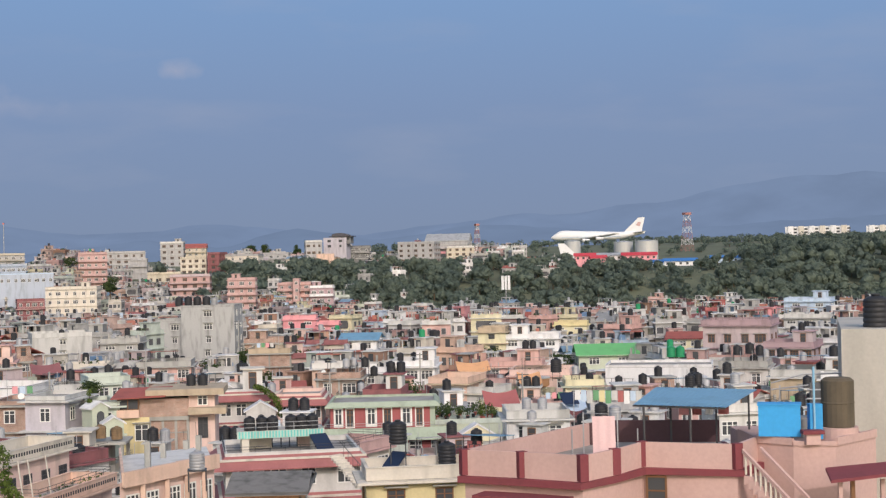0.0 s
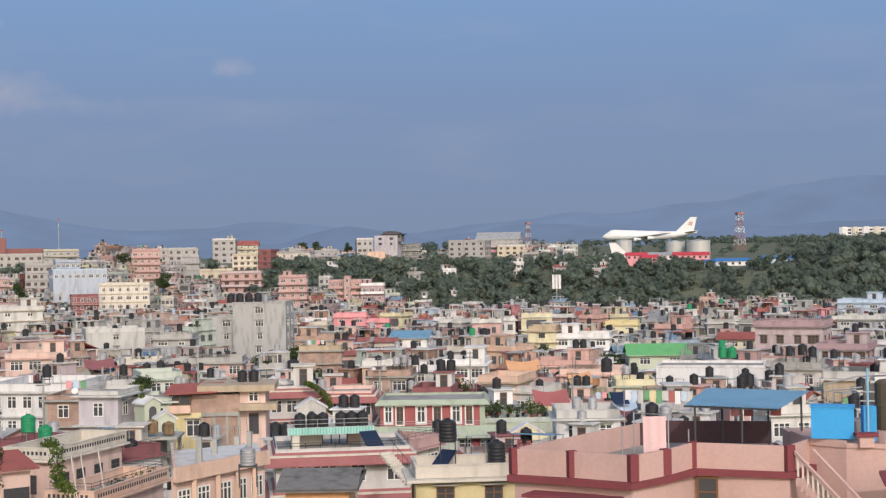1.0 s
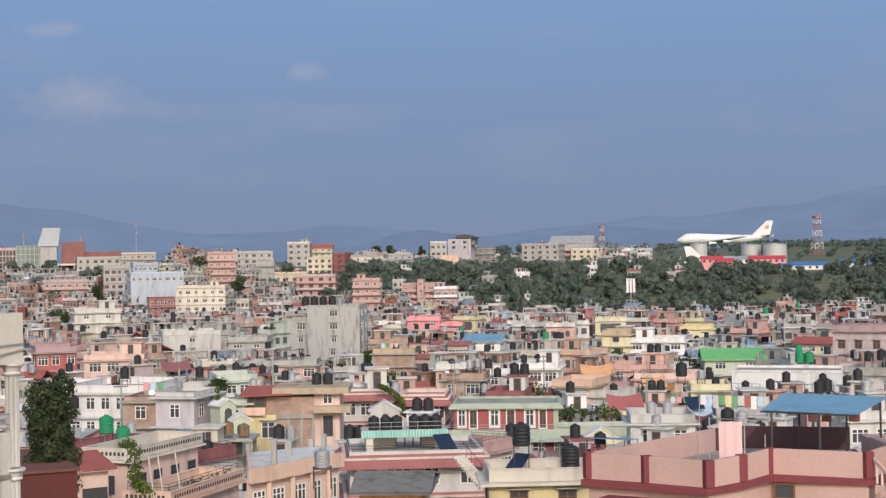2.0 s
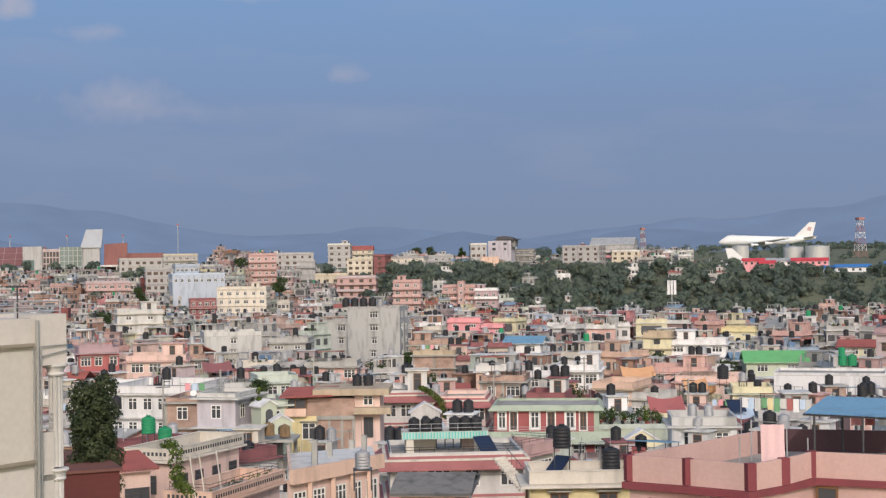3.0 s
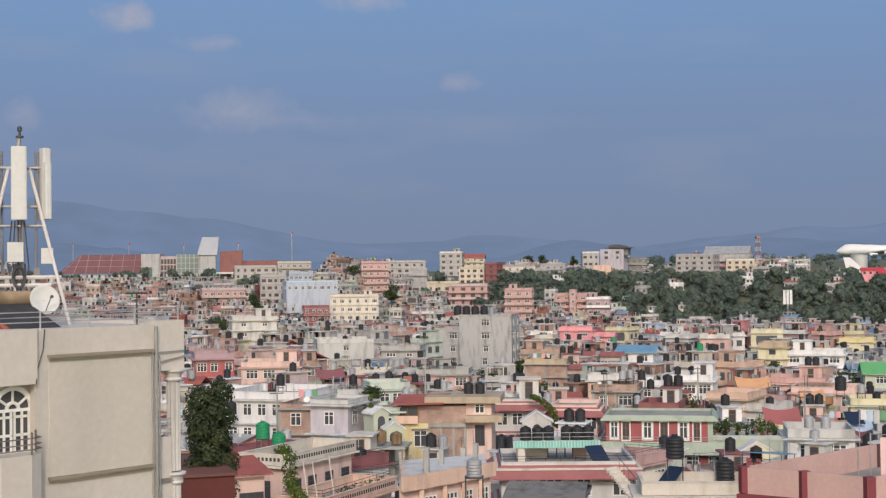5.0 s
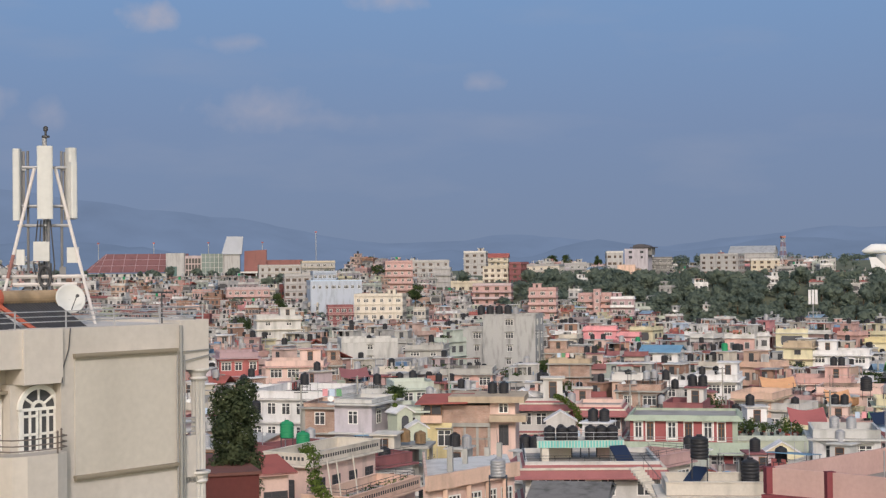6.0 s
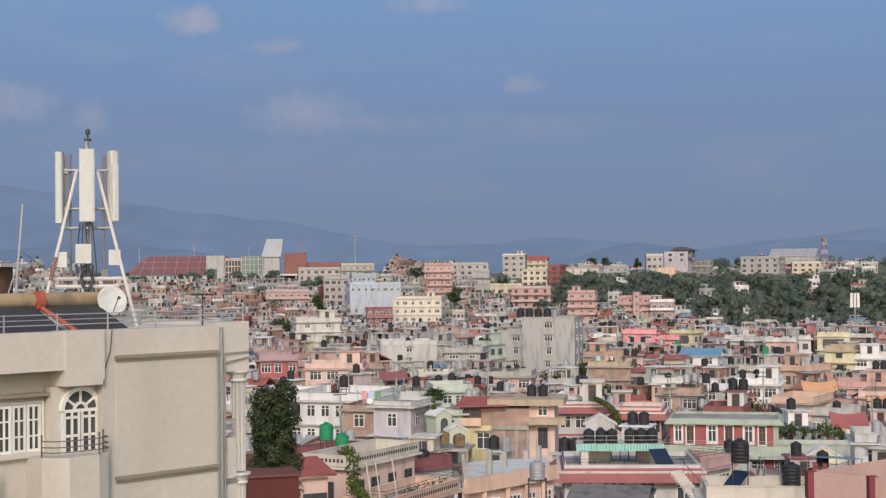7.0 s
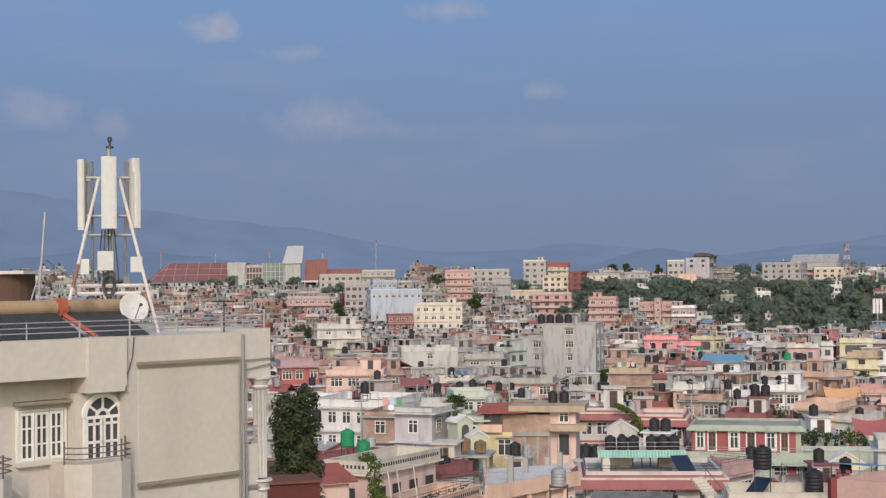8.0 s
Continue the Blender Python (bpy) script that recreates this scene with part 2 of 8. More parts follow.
    def mesh(self, name, smooth=False):
        me = bpy.data.meshes.new(name)
        me.from_pydata(self.v, [], self.f)
        for mat in self.mats:
            me.materials.append(mat)
        me.polygons.foreach_set("material_index", self.m)
        if smooth:
            me.polygons.foreach_set("use_smooth", [True] * len(self.f))
        if any(c != (1, 1, 1) for c in self.cols):
            at = me.color_attributes.new("tint", "FLOAT_COLOR", "CORNER")
            flat = []
            for c, f in zip(self.cols, self.f):
                flat += [*c, 1.0] * len(f)
            at.data.foreach_set("color", flat)
        me.update()
        return me


def part(name, shape, parent, label="", at=None, smooth=False):
    ob = new(name, shape if isinstance(shape, bpy.types.Mesh) else shape.mesh(name, smooth))
    ob.parent = parent
    if at is not None:
        ob.matrix_basis = at
    return tagged(ob, label) if label else ob


def thing(name, m, label, category, group="", kind=""):
    ob = new(name)
    ob.empty_display_size = 0.3
    ob.matrix_basis = m
    return tagged(ob, label, category, group, kind)


def spot(bearing, distance):
    """Plan position by the bearing in degrees to the left of +y and the distance from the vantage point."""
    a = radians(bearing)
    return -math.sin(a) * distance, math.cos(a) * distance


def smooth01(a, b, x):
    t = min(1, max(0, (x - a) / (b - a)))
    return t * t * (3 - 2 * t)


def ground_z(x, y):
    r = math.hypot(x, y)
    left = math.degrees(math.atan2(-x, y))
    k = smooth01(1.5, 8, left)                       # the town climbs gently on this side, the wooded bank is steep on the other
    dip = -7 * smooth01(330, 560, r)
    steep = 26 * smooth01(600, 735, r) + 13 * smooth01(790, 1020, r) + 7 * smooth01(9.5, 14, -left) * smooth01(640, 800, r) * (1 - smooth01(850, 1000, r))
    gentle = 32 * smooth01(450, 840, r)
    return dip + steep * (1 - k) + gentle * k

# ---- ground, mountains, sky ----


def ground():
    rings = [0, 20, 40, 70, 110, 160, 220, 300, 380] + [450 + 20 * i for i in range(26)] + [1000, 1100, 1250, 1500, 1900, 2500, 3200, 3900, 4700]
    seg = 180
    s = Shape()
    pts, faces = [], []
    for r in rings:
        for i in range(seg):
            x, y = spot(360.0 * i / seg, max(r, 0.01))
            pts.append((x, y, ground_z(x, y) - 0.2 + (noise.noise((x / 30, y / 30, 0)) * 1.2 if r > 500 else 0)))
    for j in range(len(rings) - 1):
        for i in range(seg):
            k = (i + 1) % seg
            faces.append((j * seg + i, (j + 1) * seg + i, (j + 1) * seg + k, j * seg + k))
    s.poly(pts, faces, GRASS)
    tagged(new("ground", s.mesh("ground", True)), "dry grassy ground under the town and the bank", "ground", kind="structure")


def glow(name):
    m, n, l, b = nodes_of(name)
    n.remove(b)
    em = n.new("ShaderNodeEmission")
    l.new(em.outputs[0], n["Material Output"].inputs[0])
    return m, n, l, em


def sky_backdrop():
    m, n, l, em = glow("hazy_sky")
    co = n.new("ShaderNodeTexCoord")
    sep = n.new("ShaderNodeSeparateXYZ")
    l.new(co.outputs["Object"], sep.inputs[0])
    mr = n.new("ShaderNodeMapRange")
    mr.inputs[1].default_value, mr.inputs[2].default_value = 0, 1000
    l.new(sep.outputs["Z"], mr.inputs[0])
    ramp = n.new("ShaderNodeValToRGB")
    e = ramp.color_ramp.elements
    e[0].position, e[0].color = 0.1, (0.177, 0.23, 0.341, 1)
    e[1].position, e[1].color = 0.95, (0.173, 0.287, 0.491, 1)
    mid = e.new(0.5)
    mid.color = (0.175, 0.247, 0.398, 1)
    l.new(mr.outputs[0], ramp.inputs[0])
    mp = n.new("ShaderNodeMapping")
    mp.inputs["Scale"].default_value = (0.0016, 0.0016, 0.0062)
    l.new(co.outputs["Object"], mp.inputs[0])
    no = n.new("ShaderNodeTexNoise")
    no.inputs["Scale"].default_value, no.inputs["Detail"].default_value, no.inputs["Roughness"].default_value = 1.0, 5, 0.5
    l.new(mp.outputs[0], no.inputs["Vector"])
    cl = n.new("ShaderNodeMapRange")
    cl.inputs[1].default_value, cl.inputs[2].default_value, cl.inputs[3].default_value, cl.inputs[4].default_value = 0.53, 0.78, 0, 0.2
    l.new(no.outputs[0], cl.inputs[0])
    mix = n.new("ShaderNodeMix")
    mix.data_type = "RGBA"
    mix.inputs["B"].default_value = (0.32, 0.336, 0.416, 1)
    l.new(cl.outputs[0], mix.inputs["Factor"])
    l.new(ramp.outputs[0], mix.inputs["A"])
    last = mix.outputs["Result"]
    for cx, cy, cz, rx, rz, amount in ((-1868.11, 4399.84, 848.13, 110, 62, 0.75), (-1147.54, 4640.21, 913.36, 135, 42, 0.5), (-1627.22, 4494.50, 767.62, 150, 34, 0.35), (-1550.82, 4521.43, 552.70, 220, 85, 0.4),
                                       (-842.13, 4705.23, 643.90, 65, 42, 0.35), (-2373.77, 4148.93, 582.22, 170, 75, 0.38), (-2158.98, 4264.65, 545.00, 60, 70, 0.3), (-1331.44, 4590.82, 521.07, 140, 40, 0.16)):
        mp2 = n.new("ShaderNodeMapping")
        mp2.vector_type = "TEXTURE"
        mp2.inputs["Location"].default_value, mp2.inputs["Scale"].default_value = (cx, cy, cz), (rx, rx, rz)
        warp = n.new("ShaderNodeTexNoise")
        warp.inputs["Scale"].default_value, warp.inputs["Detail"].default_value = 0.012, 5
        l.new(co.outputs["Object"], warp.inputs["Vector"])
        wv = n.new("ShaderNodeVectorMath")
        wv.operation = "MULTIPLY_ADD"
        wv.inputs[1].default_value = (1.6 * rx, 1.6 * rx, 1.4 * rz)
        sh = n.new("ShaderNodeVectorMath")
        sh.operation = "SUBTRACT"
        sh.inputs[1].default_value = (0.5, 0.5, 0.5)
        l.new(warp.outputs["Color"], sh.inputs[0])
        l.new(sh.outputs[0], wv.inputs[0])
        l.new(co.outputs["Object"], wv.inputs[2])
        l.new(wv.outputs[0], mp2.inputs[0])
        gr = n.new("ShaderNodeTexGradient")
        gr.gradient_type = "SPHERICAL"
        l.new(mp2.outputs[0], gr.inputs[0])
        am = n.new("ShaderNodeMath")
        am.operation = "MULTIPLY"
        am.inputs[1].default_value = amount
        l.new(gr.outputs["Fac"], am.inputs[0])
        mx = n.new("ShaderNodeMix")
        mx.data_type = "RGBA"
        mx.inputs["B"].default_value = (0.415, 0.39, 0.44, 1)
        l.new(am.outputs[0], mx.inputs["Factor"])
        l.new(last, mx.inputs["A"])
        last = mx.outputs["Result"]
    l.new(last, em.inputs[0])
    s = Shape()
    pts, faces = [], []
    k = 60
    for i in range(k + 1):
        x, y = spot(-75 + 170 * i / k, 4780)
        pts += [(x, y, -60), (x, y, 2200)]
    for i in range(k):
        faces.append((2 * i, 2 * i + 1, 2 * i + 3, 2 * i + 2))
    s.poly(pts, faces, m)
    tagged(new("backdrop_sky", s.mesh("backdrop_sky", True)), "hazy blue sky with faint thin clouds", "sky", kind="structure")


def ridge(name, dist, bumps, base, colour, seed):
    """A far mountain range with the haze put into its blue glow: its crest is a sum of broad rises, with a rough slope
    towards the valley.
    """
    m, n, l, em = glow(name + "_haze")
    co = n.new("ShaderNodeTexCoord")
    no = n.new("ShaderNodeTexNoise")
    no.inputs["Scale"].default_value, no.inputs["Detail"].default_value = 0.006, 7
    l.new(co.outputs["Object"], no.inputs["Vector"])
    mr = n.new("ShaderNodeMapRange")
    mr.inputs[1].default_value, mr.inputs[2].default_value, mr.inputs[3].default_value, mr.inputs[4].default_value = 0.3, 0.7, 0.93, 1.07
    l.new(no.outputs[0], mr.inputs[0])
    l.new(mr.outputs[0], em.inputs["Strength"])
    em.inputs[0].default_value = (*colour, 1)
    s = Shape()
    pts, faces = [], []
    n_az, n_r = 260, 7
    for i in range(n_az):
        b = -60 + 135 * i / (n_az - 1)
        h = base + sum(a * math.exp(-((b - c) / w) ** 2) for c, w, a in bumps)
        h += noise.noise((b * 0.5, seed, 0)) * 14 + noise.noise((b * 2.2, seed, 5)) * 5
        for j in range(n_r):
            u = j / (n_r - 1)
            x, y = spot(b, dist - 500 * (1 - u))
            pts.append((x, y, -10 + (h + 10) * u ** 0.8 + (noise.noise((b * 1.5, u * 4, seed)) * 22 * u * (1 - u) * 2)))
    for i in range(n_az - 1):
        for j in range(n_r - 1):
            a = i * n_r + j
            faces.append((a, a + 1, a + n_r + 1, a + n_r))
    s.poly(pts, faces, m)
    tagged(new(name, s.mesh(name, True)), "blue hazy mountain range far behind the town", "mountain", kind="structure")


ground()
sky_backdrop()
# haze painted as an even blue glow, paler for the farther range
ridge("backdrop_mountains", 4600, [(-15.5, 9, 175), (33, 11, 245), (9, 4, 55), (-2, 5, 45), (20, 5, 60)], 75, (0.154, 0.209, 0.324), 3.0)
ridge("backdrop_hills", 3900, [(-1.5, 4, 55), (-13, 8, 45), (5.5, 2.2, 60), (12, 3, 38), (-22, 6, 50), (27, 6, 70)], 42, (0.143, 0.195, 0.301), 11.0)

# ---- plants ----


def leaf_cloud(s, mat, centre, radii, count, size, rnd):
    """Leaves strewn through the outer shell of an ellipsoid, turned outwards at random."""
    for _ in range(count):
        u = Vector((rnd.gauss(0, 1), rnd.gauss(0, 1), rnd.gauss(0, 1))).normalized()
        k = rnd.uniform(0.55, 1.08)
        p = Vector((centre[0] + u.x * radii[0] * k, centre[1] + u.y * radii[1] * k, centre[2] + u.z * radii[2] * k))
        nrm = (u + Vector((rnd.gauss(0, 0.35), rnd.gauss(0, 0.35), rnd.gauss(0, 0.35) + 0.3))).normalized()
        t = nrm.orthogonal().normalized()
        t = Matrix.Rotation(rnd.uniform(0, 6.28), 3, nrm) @ t
        b = nrm.cross(t)
        sz = size * rnd.uniform(0.6, 1.3)
        s.poly([p - t * sz, p - b * sz * 0.55 + nrm * sz * 0.15, p + t * sz, p + b * sz * 0.55 + nrm * sz * 0.15], [(0, 1, 2, 3)], mat)


def tree_meshes(seed, height, spread, leaf, count, mat):
    rnd = random.Random(seed)
    tr, cr = Shape(), Shape()
    top = height * 0.55
    tr.rod((0, 0, -0.5), (0.1, 0, top), height * 0.035, BARK, 8, height * 0.018)
    lobes = 9
    for i in range(lobes):
        a = 2.4 * i + rnd.uniform(-0.4, 0.4)
        zc = height * rnd.uniform(0.42, 0.86)
        rr = spread * rnd.uniform(0.25, 0.6) * (1.15 - abs(zc / height - 0.55))
        c = (rr * math.cos(a), rr * math.sin(a), zc)
        tr.rod((0.05, 0, top * rnd.uniform(0.5, 0.95)), c, height * 0.014, BARK, 5, height * 0.005)
        rad = spread * rnd.uniform(0.28, 0.46)
        leaf_cloud(cr, mat, c, (rad, rad, rad * rnd.uniform(0.7, 1.1)), count // lobes, leaf, rnd)
    leaf_cloud(cr, mat, (0, 0, height * 0.86), (spread * 0.3, spread * 0.3, height * 0.15), count // lobes, leaf, rnd)
    return tr.mesh("trunk"), cr.mesh("crown")


TREES = [tree_meshes(20 + i, 8.0, sp, 0.24, 1900, LEAF) for i, sp in enumerate((4.2, 3.6, 3.0))]


def tree(bearing, dist, height, kind=0, label="leafy green tree between the houses", base=None, wide=1.0):
    x, y = spot(bearing, dist)
    k = height / 8.0
    z = ground_z(x, y) if base is None else base
    ob = thing("tree", pose(x, y, z, 0, 0, (bearing * 37) % 360) @ Matrix.Diagonal((k * wide, k * wide, k, 1)), label, "tree", "town trees")
    part("trunk", TREES[kind][0], ob)
    part("crown", TREES[kind][1], ob)
    return ob


def clump(s, mat, c, r, rnd):
    """The dense heart of a far crown: a rough twenty-sided lump."""
    g = 1.618
    pts = [(0, a, b) for a in (-1, 1) for b in (-g, g)] + [(a, b, 0) for a in (-1, 1) for b in (-g, g)] + [(b, 0, a) for a in (-1, 1) for b in (-g, g)]
    faces = [(0, 2, 8), (0, 8, 4), (0, 4, 6), (0, 6, 9), (0, 9, 2), (2, 5, 8), (8, 5, 10), (8, 10, 4), (4, 10, 1), (4, 1, 6), (6, 1, 11), (6, 11, 9), (9, 11, 7), (9, 7, 2), (2, 7, 5),
             (3, 1, 10), (3, 10, 5), (3, 5, 7), (3, 7, 11), (3, 11, 1)]
    out = []
    for p in pts:
        k = r * rnd.uniform(0.4, 0.62)
        out.append((c[0] + p[0] * k, c[1] + p[1] * k, c[2] + p[2] * k))
    s.poly(out, [f[::-1] for f in faces], mat)


def woods():
    """The wooded bank below the airfield and the tree belts along its edge."""
    rnd = random.Random(5)
    s = Shape()
    for i in range(1750):
        b, r = rnd.uniform(-23, 8.5), rnd.uniform(605, 742)
        if i % 6 == 0:
            b, r = rnd.uniform(-24, -10), rnd.uniform(735, 850)
        if i % 7 == 1:
            b, r = rnd.uniform(7, 36), rnd.uniform(470, 740)
        if i % 14 == 2:
            b, r = rnd.uniform(-8, 6), rnd.uniform(742, 800)
        if i % 11 == 5:
            b, r = rnd.uniform(-19, -7), rnd.uniform(1130, 1320)
        if i % 18 == 3:
            b, r = rnd.uniform(13, 27.5), rnd.uniform(600, 830)
        if -12.5 < b < -7.5 and 640 < r < 735 and rnd.random() < 0.3:
            continue
        if -11.5 < b < -3.5 and 735 < r < 1000:
            continue
        x, y = spot(b, r)
        h = rnd.uniform(5, 9.5) * (0.78 if -12.8 < b < -5 and 680 < r < 745 else 1.25 if b < -12 and r < 735 else 0.8 if r > 742 else 1.0)
        z = ground_z(x, y) - 0.5
        s.rod((x, y, z), (x, y, z + h * 0.5), 0.25, BARK, 4)
        for j in range(5):
            sp = h * rnd.uniform(0.2, 0.34)
            c = (x + rnd.uniform(-1, 1) * h * 0.28, y + rnd.uniform(-1, 1) * h * 0.28, z + h * rnd.uniform(0.35, 0.85))
            clump(s, HAZED_WOODS, c, sp * 0.82, rnd)
            leaf_cloud(s, HAZED_WOODS, c, (sp, sp, sp * 0.9), 34, 0.9, rnd)
    for i in range(420):                    # low growth on the field's edge
        b, r = rnd.uniform(-19, 7), rnd.uniform(865, 1040)
        if i % 3 == 0:
            b, r = rnd.uniform(-19, 7), rnd.uniform(1110, 1250)
        x, y = spot(b, r)
        h = rnd.uniform(2.5, 5.0) if r < 1100 else rnd.uniform(4, 8)
        z = ground_z(x, y) - 0.3
        s.rod((x, y, z), (x, y, z + h * 0.5), 0.2, BARK, 4)
        for j in range(3):
            leaf_cloud(s, HAZED_WOODS, (x + rnd.uniform(-2, 2), y + rnd.uniform(-2, 2), z + h * rnd.uniform(0.4, 0.75)), (h * 0.4 + 0.6, h * 0.4, h * 0.3), 22, 0.8, rnd)
    for i in range(500):
        b, r = rnd.uniform(-15, 6), rnd.uniform(600, 735)
        x, y = spot(b, r)
        z = ground_z(x, y)
        leaf_cloud(s, HAZED_WOODS, (x, y, z + 0.6), (2.2, 2.2, 1.1), 14, 0.6, rnd)
    tagged(new("woods", s.mesh("woods")), "dense hazed green trees on the bank below the airfield", "woods", kind="stuff")


# ---- windows and other repeated parts ----
WIN = {}


def window_meshes(w, h, leaves, frame_mat, glazed):
    key = (round(w, 1), round(h, 1), leaves, frame_mat.name, glazed)
    if key not in WIN:
        w, h, t = key[0], key[1], 0.085
        xs = [-w / 2, -w / 2 + t]
        for i in range(1, leaves):
            x = -w / 2 + w * i / leaves
            xs += [x - 0.045, x + 0.045]
        xs += [w / 2 - t, w / 2]
        zs = [0, t, h * 0.68, h * 0.68 + 0.06, h - t, h]
        s = Shape().lattice(xs, zs, -0.07, -0.02, frame_mat, GLASS if glazed else None)
        g = Shape().box(-w / 2 + t * 0.5, w / 2 - t * 0.5, -0.03, 0.01, t * 0.5, h - t * 0.5, GLASS)
        WIN[key] = s.mesh("window"), g.mesh("pane"), Shape().box(-w / 2 - 0.18, w / 2 + 0.18, -0.4, 0.02, h + 0.12, h + 0.2, CONCRETE).mesh("sunshade")
    return WIN[key]


def window(parent, x, y, z, w, h, leaves, frame_mat, turn=0, shade=True, pane=True, name="window"):
    f, g, sh = window_meshes(w, h, leaves, frame_mat, not pane)
    ob = part(name, f, parent, at=pose(x, y, z, 0, 0, turn))
    if pane:
        part("pane", g, ob)
        if shade:
            part("sunshade", sh, ob)
    return ob


def tank_mesh(mat, r, h, name):
    prof = [(r * 0.96, 0)]
    ribs = 5
    for i in range(ribs):
        z = h * 0.8 * i / ribs
        prof += [(r, z + 0.02), (r, z + h * 0.1), (r * 0.95, z + h * 0.115), (r * 0.95, z + h * 0.145)]
    prof += [(r, h * 0.8), (r * 0.9, h * 0.87), (r * 0.6, h * 0.95), (r * 0.32, h * 0.97)]
    return Shape().lathe(prof, 16, mat).mesh("body", True), Shape().lathe([(r * 0.34, 0), (r * 0.34, h * 0.05), (r * 0.28, h * 0.07)], 12, mat).mesh("lid", True)


TANK = {"black": tank_mesh(BLACK_PLASTIC, 0.55, 1.35, "black"), "green": tank_mesh(GREEN_PLASTIC, 0.6, 1.45, "green"), "steel": tank_mesh(STEEL, 0.5, 1.2, "steel"),
        "blue": tank_mesh(BLUE_PLASTIC, 0.4, 0.9, "blue"), "rust": tank_mesh(surface("rust_stained_tank", (0.24, 0.16, 0.09), dirt=0.9, scale=2.0), 0.58, 1.3, "rust")}
LEG = Shape().rod((0, 0, 0), (0, 0, 1), 0.04, DARK_STEEL, 5).mesh("leg")


def tank(m, colour="black", stand=0.0, lying=False, k=1.0):
    """A ribbed plastic water tank, upright on the roof or on a steel stand."""
    if stand:
        st = thing("tank_stand", m, "dark steel frame under a water tank", "stand", "tank stands")
        part("top", Shape().box(-0.55, 0.55, -0.55, 0.55, stand - 0.06, stand, DARK_STEEL), st)
        for sx in (-0.5, 0.5):
            for sy in (-0.5, 0.5):
                leg = part("leg", LEG, st)
                leg.matrix_basis = pose(sx, sy, 0) @ Matrix.Diagonal((1, 1, stand - 0.06, 1))
    mm = m @ pose(0, 0, stand) @ Matrix.Diagonal((k, k, k, 1))
    if lying:
        mm = m @ pose(-0.7 * k, 0, 0.56 * k, 0, 90, 0) @ Matrix.Diagonal((k, k, k, 1))
    words = {"black": "black ribbed plastic water tank on a flat roof", "green": "bright green plastic water tank on a flat roof", "steel": "dull steel water tank on a flat roof",
             "blue": "blue plastic water barrel on a flat roof", "rust": "rust-stained brown water tank on a bare slab"}
    ob = thing("water_tank", mm, words[colour], "water tank", "rooftop water tanks")
    part("body", TANK[colour][0], ob)
    part("lid", TANK[colour][1], ob, at=pose(0, 0, {"black": 1.31, "green": 1.41, "steel": 1.16, "blue": 0.87, "rust": 1.26}[colour]))
    return ob


# ---- houses ----
TAKEN = []            # plan circles that houses already fill
KEEP = []             # bearings, distance and upward angle below which nothing nearer may rise
WORDS = {"sand": "sand-coloured", "rose": "dusty rose", "stone": "stone-grey", "white": "white-painted", "offwhite": "off-white", "cream": "cream", "pale_pink": "pale pink", "salmon": "salmon-pink", "pink": "strong pink", "grey": "bare grey concrete",
         "pale_grey": "pale grey", "pale_green": "pale green", "mint": "mint-green", "yellow": "yellow", "pale_yellow": "pale yellow", "pale_blue": "pale blue", "mauve": "dusky mauve",
         "tan": "tan", "maroon": "maroon", "red": "brick-red", "orange": "orange", "lilac": "greyish lilac", "green": "green", "turquoise": "turquoise", "peach": "peach",
         "dark_grey": "dark grey", "brick": "bare brick", "raw": "raw concrete", "haze_blue": "pale blue-grey", "dusk": "dusky pink"}
FILL = {1: "one", 2: "two", 3: "three", 4: "four", 5: "five", 6: "six", 7: "seven", 8: "eight"}


def wall_mat(c):
    return BRICK if c == "brick" else paint(c)


